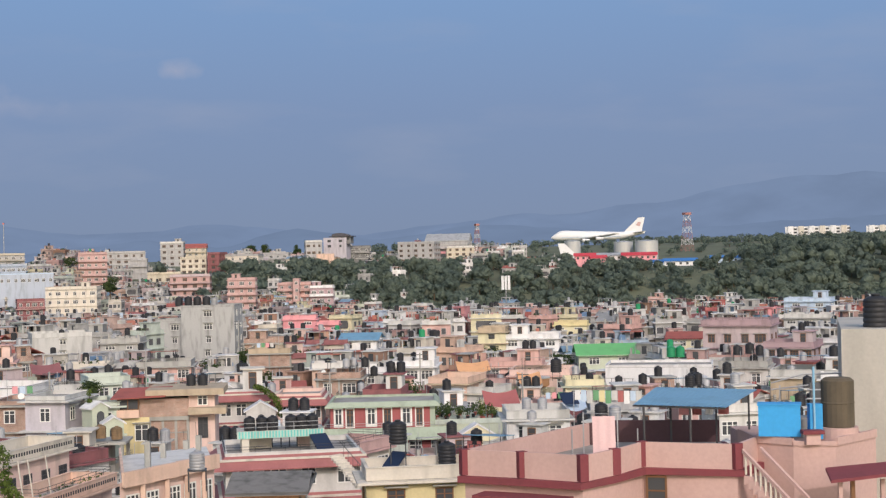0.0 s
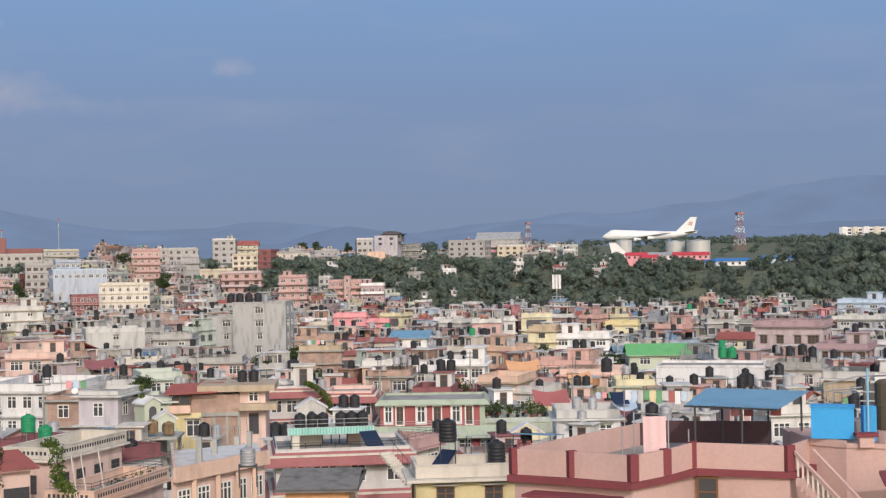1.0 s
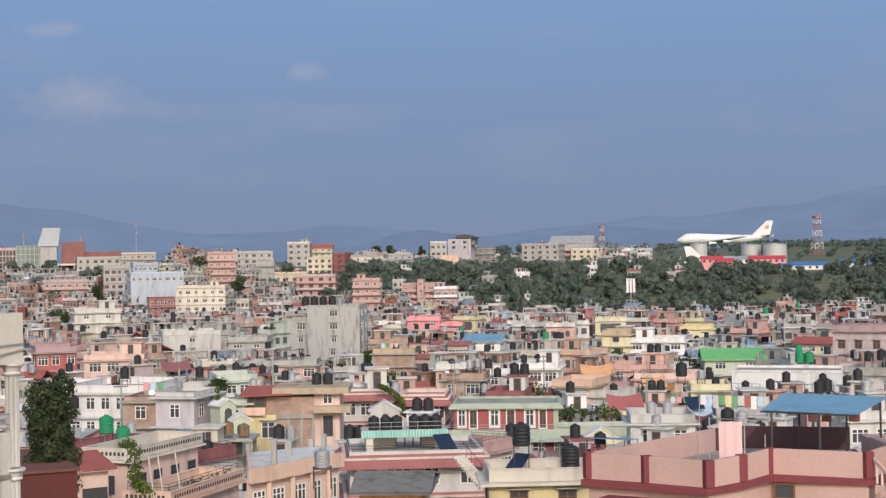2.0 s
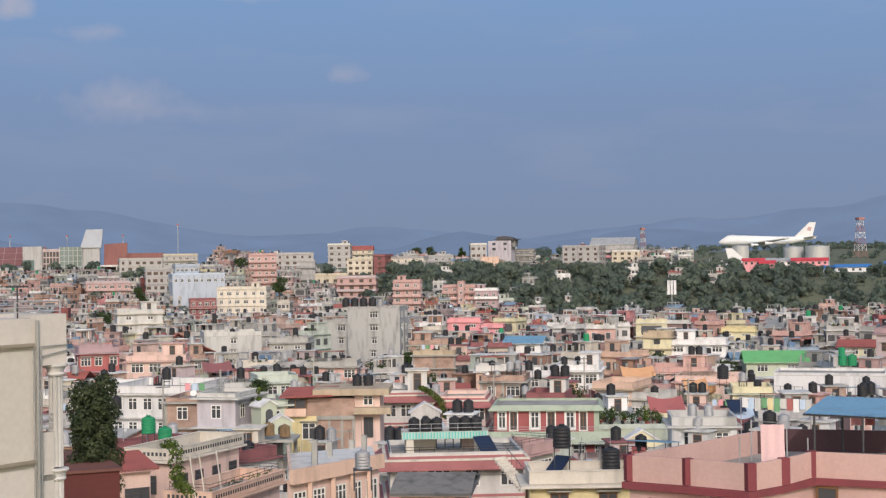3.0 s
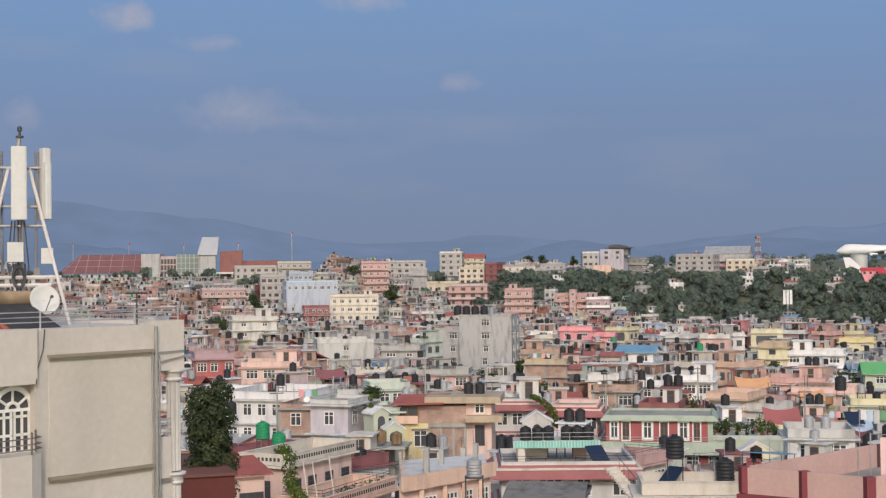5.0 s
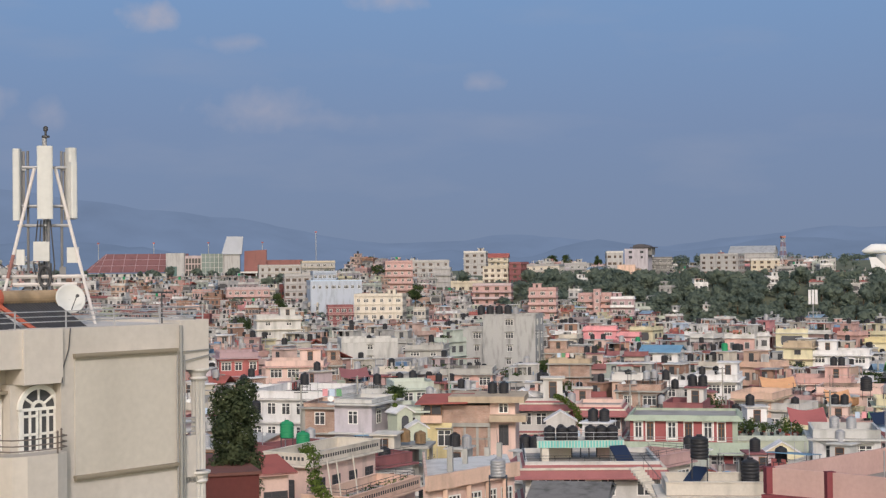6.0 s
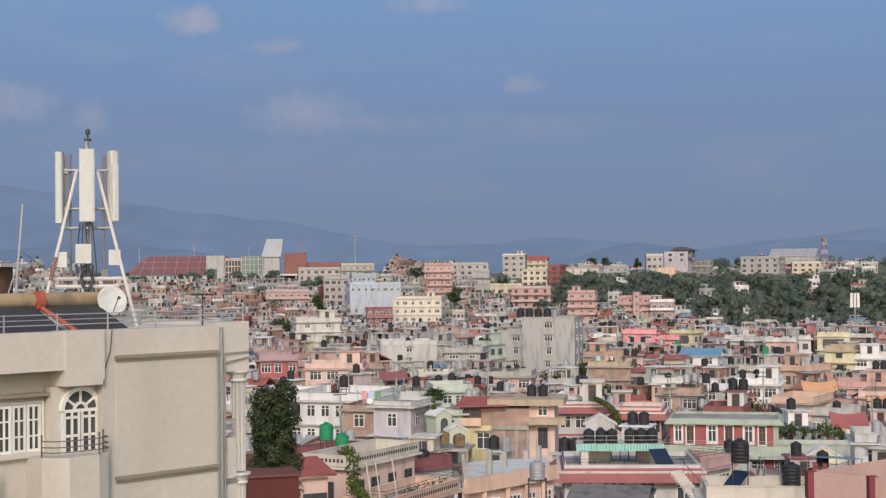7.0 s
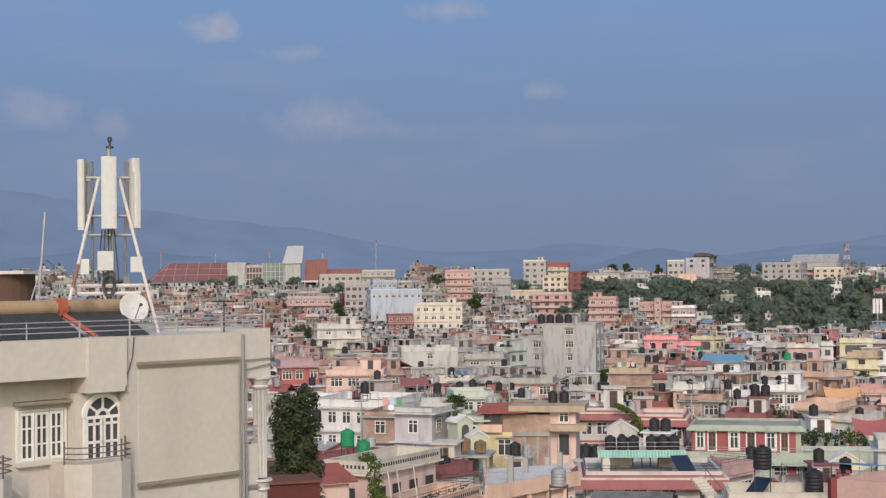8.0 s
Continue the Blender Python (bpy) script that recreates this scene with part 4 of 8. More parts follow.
house(10.53, 830.0, -6, 12.7, 12.0, 38.4, 4, 'stone', trim='offwhite', win=3, frames='brown', feats='noshade bands head', shown=4, full=False, keep=-0.0035)
house(9.72, 860.0, -4, 14.9, 12.0, 37.2, 4, 'sand', trim='sand', win=4, kind='hip', feats='noshade balcony bands', shown=2, full=False, keep=0.0000)
house(10.85, 720.0, -4, 15.9, 12.0, 22.3, 1, 'sand', trim='sand', win=4, frames='brown', feats='noshade bands', full=False, keep=-0.0148)
house(7.13, 850.0, -6, 32.2, 14.0, 31.1, 2, 'stone', trim='stone', win=8, feats='noshade balcony bands', full=False, keep=-0.0049)
house(18.16, 760.0, 4, 21.6, 12.0, 31.3, 3, 'stone', trim='sand', win=6, frames='brown', feats='noshade bands', full=False, keep=-0.0091)
house(19.40, 640.0, 4, 18.6, 12.0, 21.1, 4, 'rose', trim='mauve', win=6, feats='noshade decks bands', full=False, keep=-0.0205)
house(17.50, 655.0, 4, 11.2, 12.0, 26.5, 5, 'stone', trim='stone', win=4, frames='brown', feats='noshade bands', shown=4, full=False, keep=-0.0189)
house(16.66, 800.0, 4, 18.2, 12.0, 33.5, 3, 'stone', trim='sand', win=5, feats='noshade balcony bands', full=False, keep=-0.0017)
house(18.23, 330.0, 5, 9.9, 10.0, 18.0, 8, 'pale_grey', trim='cream', win=2, feats='head', keep=-0.0435)
house(17.76, 190.0, 8, 9.5, 8.0, 12.8, 4, 'pale_grey', trim='white', win=5, feats='trimpar', keep=-0.0900)
house(17.64, 235.0, -5, 9.3, 9.0, 13.6, 5, 'pale_pink', trim='salmon', win=3, feats='head', keep=-0.0697)
house(19.78, 240.0, 5, 6.3, 9.0, 14.8, 5, 'red', trim='dusk', win=3, feats='trimpar', keep=-0.0669)
house(15.80, 116.3, 58.6, 10.2, 3.6, 14.03, 4, 'pale_pink', trim='cream', win=4, side=1, frames='dark', feats='trimpar outpar beads noshade', label='pinkish house with a pierced cream roof band and dark windows', keep=-0.1488)
house(14.26, 108.8, 62.4, 10.9, 3.3, 11.92, 3, 'pale_pink', trim='peach', win=4, side=1, frames='white', feats='trimpar outpar beads noshade rail plants', label='pale pink lower wing with a peach pierced terrace wall', keep=-0.1605)
house(15.89, 175.2, 68.5, 11.2, 9.1, 13.95, 5, 'white', trim='offwhite', win=4, side=5, feats='outpar noshade tanks clutter', label='long white house with a white roof wall and dark coping', keep=-0.0953)
house(14.16, 153.0, 67.0, 6.6, 4.2, 14.68, 5, 'lilac', trim='pale_grey', win=2, side=1, feats='eave lowpar', label='greyish lilac house with an overhanging concrete roof slab', keep=-0.1159)
house(16.05, 159.0, -16, 7.3, 7.0, 13.55, 5, 'brick', trim='pale_grey', win=2, side=1, feats='noshade lowpar posts clutter', label='bare brick house in a pale concrete frame', keep=-0.1081)
house(13.00, 185.3, 9.3, 4.5, 6.0, 13.77, 5, 'mint', trim='mint', win=2, side=1, feats='outpar trimpar noshade', keep=-0.0891)
house(13.13, 150.0, 10, 2.9, 7.0, 13.9, 5, 'mint', trim='mint', win=1, side=1, feats='lowpar noshade', label='mint-green house with white-edged gables', keep=-0.1159)
house(7.08, 80.0, -6, 3.5, 6.0, 15.85, 5, 'orange', trim='dark_grey', win=2, kind='gable', feats='slate', label='orange house with an old dark slate gable roof', keep=-0.1633)
house(3.17, 127.2, 58.2, 7.6, 4.0, 11.85, 4, 'cream', trim='rose', win=3, side=1, feats='trimpar outpar noshade rail', label='cream house wing with a rose-red terrace wall', keep=-0.1411)
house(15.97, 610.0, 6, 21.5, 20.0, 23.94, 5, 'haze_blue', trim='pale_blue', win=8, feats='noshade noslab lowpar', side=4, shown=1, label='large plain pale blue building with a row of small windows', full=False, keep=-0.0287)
house(5.85, 612.0, -8, 14.0, 12.0, 17.55, 6, 'rose', trim='salmon', win=4, feats='noshade decks', shown=3, label='salmon-pink block of flats with stacked balconies', full=False, keep=-0.0306)
house(5.78, 608.0, -8, 2.6, 5.0, 19.25, 6, 'rose', trim='rose', win=1, feats='noshade noslab lowpar', shown=5, label='narrow salmon-pink stair tower of the flats', full=False, keep=-0.0306)
house(4.79, 606.0, -4, 9.5, 10.0, 16.11, 5, 'dusk', trim='white', win=3, feats='noshade decks head', shown=3, label='dusky pink house with white roof rooms', full=False, keep=-0.0306)
house(5.05, 800.0, 4, 9.0, 12.0, 37.12, 4, 'stone', trim='offwhite', win=3, frames='brown', feats='noshade', shown=3, full=False, keep=-0.0039)
house(4.23, 815.0, -12, 13.0, 12.0, 38.40, 6, 'lilac', trim='dark_grey', win=2, frames='dark', feats='noshade noslab lowpar', shown=2, label='grey modern block with a dark rounded roof', full=False, keep=0.0004)
house(4.62, 770.0, -2, 9.3, 8.0, 29.55, 3, 'peach', trim='peach', win=0, side=0, feats='noshade noslab lowpar', full=False, keep=-0.0047)
house(19.11, 104.0, 20, 4.6, 7.0, 14.45, 4, 'pale_pink', trim='salmon', win=2, side=2, frames='dark', kind='gable', feats='noshade', label='pale pink house with a rusty red sheet roof', keep=-0.16)
house(2.52, 172.0, -8, 4.6, 7.0, 12.2, 4, 'offwhite', trim='maroon', win=2, feats='head tanks', keep=-0.1039)
house(-13.96, 330.0, -8, 10.1, 9.0, 13.0, 6, 'pale_grey', trim='grey', win=3, feats='tanks', keep=-0.0556)

# ---- pink house with a roof terrace ----


def upright(s, a, b, z0, z1, th, mat):
    """A straight wall between two plan points."""
    a, b = Vector(a), Vector(b)
    u = (b - a).normalized()
    nrm = Vector((-u.y, u.x)) * th / 2
    o = [a - nrm, b - nrm, b + nrm, a + nrm]
    return s.prism([(p.x, p.y) for p in o], z0, z1, mat)


def pink_house():
    pink = surface("dusty_pink_plaster", (0.55, 0.37, 0.335), dirt=0.25, scale=0.4, vary=0.0)
    brown = surface("dark_maroon_plaster", (0.1, 0.055, 0.06), dirt=0.3)
    mar = surface("maroon_trim", (0.21, 0.055, 0.065), dirt=0.3)
    ob = thing("pink_house", Matrix(), "dusty pink house with maroon posts round its roof terrace", "house", "town houses")
    top, deck = 19.8, 18.75
    front = [(0.71, 61.05), (3.04, 59.96), (5.41, 58.56), (6.9, 60.18), (8.3, 62.28), (12.08, 60.89)]
    back = [(13.35, 63.1), (13.0, 69.6), (8.12, 70.37), (6.73, 69.46)]
    ring = front + back
    TAKEN.append((8, 66, 12))
    part("wall", Shape().prism(ring, -0.6, deck - 0.25, pink), ob)
    part("terrace", Shape().prism(ring, deck - 0.25, deck, ROOFTOP), ob)
    cen = Vector((7.5, 65))
    band = []
    for p in ring:
        q = Vector(p) - cen
        band.append(tuple(Vector(p) + q.normalized() * 0.38))
    part("cornice", Shape().prism(band, deck - 0.3, deck - 0.02, mar), ob)
    for i in range(len(ring)):
        if i == 6:
            continue
        dark = i in (7, 8)
        part("roof_wall", upright(Shape(), ring[i], ring[(i + 1) % len(ring)], deck - 0.02, top, 0.13, brown if dark else pink), ob, "dark maroon-brown roof wall" if dark else "")
    part("roof_wall", upright(Shape(), ring[6], (13.2, 66.0), deck - 0.02, top, 0.13, pink), ob)
    for p in front:
        part("post", Shape().box(p[0] - 0.19, p[0] + 0.19, p[1] - 0.17, p[1] + 0.17, deck, top + 0.03, mar, turn=0.4, about=p), ob, "maroon post")
    # door and window under the cornice
    window(ob, 8.85, 61.95, 16.3, 0.95, 2.15, 1, WOOD, turn=-20, shade=False, name="door")
    window(ob, 3.1, 59.85, 16.2, 2.6, 1.5, 4, DARK_STEEL, turn=-28, shade=False)
    part("awning", Shape().box(1.2, 5.2, 58.6, 59.9, 18.0, 18.12, mar, turn=-0.5, about=(3.1, 59.6)), ob, "dark awning")
    # outer stair going down beside the terrace
    a, b = Vector((12.25, 60.7, 19.45)), Vector((14.6, 57.6, 16.6))
    for dx in (0.0, 1.0):
        s = Shape()
        o = Vector((0.85 * dx, 0.5 * dx, 0))
        for p, q, hgt in ((a, b, 0.16),):
            pts = [p + o, q + o, q + o + Vector((0.1, 0.06, 0)), p + o + Vector((0.1, 0.06, 0))]
            s.poly([*pts, *[v + Vector((0, 0, hgt)) for v in pts]], [(0, 3, 2, 1), (4, 5, 6, 7), (0, 1, 5, 4), (1, 2, 6, 5), (2, 3, 7, 6), (3, 0, 4, 7)], pink)
        part("handrail", s, ob)
    for i in range(15):
        p = a.lerp(b, (i + 0.5) / 15)
        part("baluster", Shape().box(p.x + 0.01, p.x + 0.09, p.y - 0.02, p.y + 0.06, p.z - 0.8, p.z, paint("cream")), ob)
    for i in range(16):
        p = a.lerp(b, (i + 0.5) / 16)
        part("stair_step", Shape().box(p.x, p.x + 1.0, p.y - 0.12, p.y + 0.14, p.z - 1.2, p.z - 0.85, pink, turn=-0.5, about=(p.x, p.y)), ob)
    # the higher block beside the stair
    blk = [(13.35, 63.1), (14.67, 61.9), (16.4, 61.5), (18.8, 64.0), (18.6, 69.0), (13.4, 69.0)]
    part("stair_block", Shape().prism(blk, -0.6, 19.55, pink), ob)
    for i, z in ((0, 19.85), (1, 19.75), (2, 19.9)):
        part("roof_wall", upright(Shape(), blk[i], blk[i + 1], 19.55, z, 0.14, pink), ob)
    part("chimney_cap", Shape().box(15.0, 15.9, 61.4, 62.0, 20.05, 20.2, mar).box(15.15, 15.75, 61.5, 61.9, 19.6, 20.05, pink), ob, "maroon-capped low pier")
    part("porch_roof", Shape().poly([(15.2, 57.9, 18.55), (18.6, 57.5, 18.95), (18.8, 59.3, 19.1), (15.5, 59.9, 18.75), (15.2, 57.9, 18.68), (18.6, 57.5, 19.08), (18.8, 59.3, 19.23), (15.5, 59.9, 18.88)],
         [(0, 3, 2, 1), (4, 5, 6, 7), (0, 1, 5, 4), (1, 2, 6, 5), (2, 3, 7, 6), (3, 0, 4, 7)], mar), ob, "maroon porch roof")
    for px in (15.6, 16.1, 17.3):
        part("porch_post", Shape().box(px, px + 0.16, 58.3, 58.46, 14.0, 18.6, pink if px != 16.1 else WOOD), ob)
    # canopy of blue sheet on steel posts
    can = thing("canopy", Matrix(), "blue corrugated sheet canopy on thin steel posts over the terrace", "canopy")
    fl, fr, bl, br = Vector((8.11, 63.48, 21.27)), Vector((12.04, 62.86, 21.12)), Vector((9.8, 68.3, 21.55)), Vector((14.38, 67.48, 21.42))
    s = Shape()
    n = 44
    pts, faces = [], []
    for i in range(n + 1):
        k = i / n
        w = Vector((0, 0, 0.009 * (1 if i % 2 else -1)))
        pts += [fl.lerp(fr, k) + w, bl.lerp(br, k) + w]
    pts += [p - Vector((0, 0, 0.015)) for p in pts]
    m2 = 2 * (n + 1)
    for i in range(n):
        faces += [(2 * i, 2 * i + 2, 2 * i + 3, 2 * i + 1), (m2 + 2 * i, m2 + 2 * i + 1, m2 + 2 * i + 3, m2 + 2 * i + 2)]
    part("sheet", s.poly(pts, faces, BLUE_TIN), can)
    for p in (fl.lerp(fr, 0.12), fl.lerp(fr, 0.62), bl.lerp(br, 0.15), bl.lerp(br, 0.6), bl.lerp(br, 0.92)):
        part("post", Shape().rod((p.x, p.y + 0.1, deck), (p.x, p.y + 0.1, p.z - 0.03), 0.05, DARK_STEEL, 6), can)
    for p, q in ((fl, fr), (bl, br)):
        part("purlin", Shape().rod(p - Vector((0, -0.1, 0.07)), q - Vector((0, -0.1, 0.07)), 0.04, DARK_STEEL, 5), can)
    # things on the terrace
    rug = surface("pink_checked_cloth", (0.72, 0.5, 0.5), dirt=0.2, fine=14)
    s = Shape()
    pts, faces = [], []
    for i in range(9):
        for j in range(9):
            pts.append((6.05 + 0.95 * i / 8, 60.75 + 0.05 * math.sin(i * 1.7) - 0.02 * j, 21.1 - 1.5 * j / 8))
    for i in range(8):
        for j in range(8):
            faces.append((i * 9 + j, i * 9 + j + 1, i * 9 + j + 10, i * 9 + j + 9))
    s.poly(pts, faces, rug)
    s.poly([(a2, b2 + 0.012, c2) for a2, b2, c2 in pts], [f[::-1] for f in faces], rug)
    tagged(new("blanket", s.mesh("blanket", True)), "pink checked blanket hung over a line to dry", "blanket")
    for px, py, h2 in ((5.15, 60.2, 1.9), (8.15, 62.4, 1.6), (5.75, 61.5, 2.45), (7.15, 61.2, 2.4)):
        tagged(new("line_pole", Shape().rod((px, py, deck), (px, py, deck + h2), 0.03, STEEL, 6).mesh("line_pole")), "thin steel pole for the washing line", "pole")
    tagged(new("washing_line", Shape().rod((5.75, 61.5, 21.15), (7.15, 61.2, 21.12), 0.012, STEEL, 4).mesh("washing_line")), "washing line between two steel poles", "line")
    for px, ww, c in ((10.6, 0.5, "pink"), (11.2, 0.45, "red"), (11.8, 0.4, "white"), (12.4, 0.5, "red")):
        cloth(px, 66.6, 21.1, ww, 0.7, c)
    tagged(new("cloth_line", Shape().rod((10.0, 66.6, 21.12), (13.2, 66.5, 21.12), 0.012, STEEL, 4).mesh("cloth_line")), "washing line under the blue canopy", "line")
    # box-shaped blue tank, narrow blue barrel, rusty tank
    tk = thing("box_tank", pose(14.3, 62.7, 19.88, 0, 0, -14), "bright blue box-shaped water tank on the pink house", "water tank", "rooftop water tanks")
    part("body", Shape().box(-0.88, 0.88, -0.4, 0.6, 0, 1.32, BLUE_PLASTIC), tk)
    part("lid", Shape().box(-0.92, 0.92, -0.44, 0.64, 1.32, 1.38, BLUE_PLASTIC), tk)
    tk = thing("tall_blue_tank", pose(15.75, 62.4, 19.75), "narrow upright blue plastic tank beside pipes", "water tank", "rooftop water tanks")
    part("body", Shape().box(-0.27, 0.27, -0.25, 0.25, 0, 1.5, BLUE_PLASTIC), tk)
    part("pipe", Shape().rod((-0.1, -0.3, 0.0), (-0.1, -0.3, 3.1), 0.05, surface("blue_pipe", (0.25, 0.45, 0.6)), 8), tk)
    rust = surface("rusty_brown_tank", (0.125, 0.1, 0.07), dirt=0.7, scale=1.5)
    part("drum", Shape().lathe([(0.68, 0), (0.7, 0.06), (0.7, 1.0), (0.72, 1.05), (0.7, 1.1), (0.7, 2.0), (0.55, 2.12)], 20, rust), thing("rusty_tank", pose(16.95, 63.2, 20.15), "tall rusty brown water tank on a pink plinth", "water tank"), smooth=False)
    part("drum", Shape().lathe([(0.85, 0), (0.85, 0.6)], 20, pink), thing("tank_plinth", pose(16.95, 63.2, 19.55), "round pink plinth under a rusty tank", "plinth"))
    part("cover", Shape().box(-0.8, 0.8, -0.5, 0.5, 0, 0.9, surface("grey_tarp", (0.3, 0.3, 0.3))), thing("pipe_rack", pose(16.0, 64.6, 19.55), "grey covered box behind the tanks", "box"))
    # pipe frame behind the tanks
    pf = thing("roof_scaffold", Matrix(), "grey steel pipe scaffold over a cluttered roof corner", "scaffold")
    for a, b in (((16.10, 72.23, 21.25), (17.57, 71.88, 21.67)), ((17.57, 71.88, 21.67), (19.95, 71.26, 21.75)), ((16.09, 72.23, 20.92), (19.95, 71.26, 21.42)), ((16.50, 72.14, 21.14), (16.45, 72.15, 18.96)),
                 ((18.04, 71.77, 21.69), (17.99, 71.78, 19.53)), ((19.65, 71.34, 21.75), (19.60, 71.36, 19.54)), ((17.52, 70.87, 21.01), (18.60, 70.59, 21.01)), ((17.51, 70.87, 20.57), (18.59, 70.59, 20.58))):
        part("pipe", Shape().rod(a, b, 0.045, STEEL, 6), pf)
    part("panel", Shape().box(-1.1, 1.1, 0, 0.2, 0, 1.6, surface("dark_grey_sheet", (0.16, 0.16, 0.16))), pf, "dark grey sheet", at=pose(18.96, 71.53, 19.67))
    # bare rendered wall of the next building
    nb = thing("concrete_building", Matrix(), "tall building with a bare stained concrete side wall", "building")
    part("wall", Shape().prism([(18.85, 69.4), (26, 67.5), (29, 79), (21.8, 81)], -0.6, 24.0, surface("bare_render", (0.46, 0.43, 0.385), dirt=0.55, scale=0.35, vary=0)), nb)
    TAKEN.append((23.5, 74, 7))
    tank(pose(20.9, 70.6, 24.0), "black", k=1.15)


def cloth(x, y, z, w, h, colour):
    s = Shape()
    pts, faces = [], []
    for i in range(5):
        for j in range(5):
            pts.append((x + w * i / 4, y + 0.04 * math.sin(i * 2.1 + x) * (0.4 + j / 4), z - h * j / 4))
    for i in range(4):
        for j in range(4):
            faces.append((i * 5 + j, i * 5 + j + 1, i * 5 + j + 6, i * 5 + j + 5))
    s.poly(pts, faces, surface(colour + "_cloth", PAINT[colour], dirt=0.15))
    s.poly([(a, b + 0.01, c) for a, b, c in pts], [f[::-1] for f in faces], surface(colour + "_cloth", PAINT[colour], dirt=0.15))
    tagged(new("garment", s.mesh("garment", True)), f"{colour} garment drying on a line", "clothing", "washing")


# ---- cream building with the antenna mast on its roof ----
AT = pose(-15.778, 32.358, 0, 0, 0, 60.2)      # local x along the facade, y into the building


def cream_building():
    cream = surface("cream_plaster", (0.58, 0.535, 0.485), dirt=0.22, scale=0.5, vary=0.0, bump=0.1)
    mould = surface("grey_brown_moulding", (0.30, 0.26, 0.2), dirt=0.4)
    grey_pipe = surface("grey_pipe", (0.3, 0.3, 0.29), rough=0.5)
    ob = thing("cream_building", AT, "cream-plastered building with a blank wall panel and balconies", "building")
    part("wall", Shape().box(-0.45, 3.1, 0.0, 9.0, -0.6, 26.7, cream), ob)
    part("wall_panel", Shape().box(-0.08, 2.88, -0.025, 0.01, 23.17, 25.98, surface("greyer_cream_panel", (0.55, 0.51, 0.45), dirt=0.3, scale=0.4, vary=0.0)), ob, "greyer cream wall panel")
    for z in (26.05, 23.15):
        part("moulding", Shape().box(-0.1, 2.92, -0.09, 0.01, z - 0.1, z - 0.045, mould).box(-0.12, 2.94, -0.13, 0.01, z - 0.045, z + 0.03, mould), ob, "grey-brown stone moulding")
    part("recessed_wall", Shape().box(-9.0, -0.45, 0.7, 9.0, -0.6, 26.3, cream), ob)
    part("roof_wall", Shape().box(-9.0, -1.5, -0.02, 0.5, 25.8, 26.7, cream), ob)
    part("soffit_block", Shape().box(-1.5, -0.45, -0.1, 0.69, 25.42, 26.71, cream), ob)
    part("roof_deck", Shape().box(-9, 4.0, 0.02, 9, 26.3, 26.42, ROOFTOP), ob)
    # corner loggia: beam, fluted column with capital and base, low wall
    part("beam", Shape().box(3.1, 4.02, 0.0, 9.0, 25.5, 26.78, cream), ob)
    part("loggia_back", Shape().box(3.1, 3.98, 1.6, 9.0, -0.6, 25.5, cream), ob)
    part("loggia_wall", Shape().box(3.1, 3.62, 0.05, 0.2, 21.5, 23.8, cream), ob)
    part("loggia_floor", Shape().box(3.1, 4.0, 0.05, 1.6, 22.6, 22.75, CONCRETE), ob)
    col = Shape()
    k = 24
    out = [(3.82 + (0.15 if i % 2 else 0.18) * math.cos(2 * math.pi * i / k), 0.2 + (0.15 if i % 2 else 0.18) * math.sin(2 * math.pi * i / k)) for i in range(k)]
    part("column", col.prism(out, 22.9, 25.2, paint("offwhite")), ob, "fluted off-white column")
    part("column", Shape().prism(out, 19.8, 22.55, paint("offwhite")), ob, "fluted off-white column")
    for z in (25.2, 22.55):
        part("capital", Shape().lathe([(0.2, 0), (0.24, 0.05), (0.19, 0.1), (0.24, 0.2), (0.31, 0.26), (0.31, 0.31)], 20, paint("offwhite"), (3.82, 0.2, z)), ob, "moulded off-white capital")
    for i in range(4):
        part("loggia_rail", Shape().rod((3.15, 0.12, 23.9 + i * 0.12), (3.7, 0.12, 23.9 + i * 0.12), 0.015, STEEL, 5), ob)
    # pipes and cables on the wall
    for x, r in ((2.95, 0.022), (3.07, 0.045), (3.17, 0.025)):
        part("pipe", Shape().rod((x, -0.06, 18), (x, -0.06, 26.65 if r > 0.04 else 25.9), r, grey_pipe, 8), ob, "grey downpipe")
    for z0, z1 in ((25.98, 26.0), (25.72, 25.86)):
        part("cable", Shape().rod((3.05, -0.07, z0), (4.0, -0.05, z1), 0.018, grey_pipe, 6), ob)
    pts = [(-0.2, -0.03, 26.7), (-0.25, -0.03, 26.2), (-0.42, -0.04, 25.75), (-0.5, -0.12, 25.42)]
    for a, b in zip(pts, pts[1:]):
        part("cable", Shape().rod(a, b, 0.014, DARK_STEEL, 5), ob)
    # windows: a three-leaf window, an arched door, an open leaf further along
    window_grid(ob, -2.87, 0.7, 23.9, 1.15, 1.12, 3, 3)
    window_grid(ob, -4.75, 0.7, 23.9, 1.15, 1.12, 3, 3)
    part("lintel", Shape().box(-3.0, -1.55, 0.4, 0.72, 25.2, 25.28, mould), ob, "grey-brown lintel")
    part("window_sill", Shape().box(-2.95, -1.65, 0.55, 0.72, 23.78, 23.88, cream), ob)
    arch_door(ob, -0.9, 0.3, 23.05)
    part("bay_wall", Shape().box(-1.62, -0.46, 0.31, 0.69, 22.0, 25.41, cream), ob)
        # balconies
    bal = [(-2.1, 0.7), (-2.1, 0.0), (-1.95, -0.3), (-1.65, -0.45), (-0.85, -0.45), (-0.5, -0.3), (-0.45, 0.0), (-0.45, 0.7)]
    part("balcony", Shape().prism([(x, y) for x, y in bal], 22.2, 23.82, cream), ob)
    rail_on(ob, bal[1:-1], 23.82)
    bal2 = [(-6.4, 0.7), (-6.4, -0.2), (-5.9, -0.45), (-3.9, -0.45), (-3.55, -0.2), (-3.5, 0.7)]
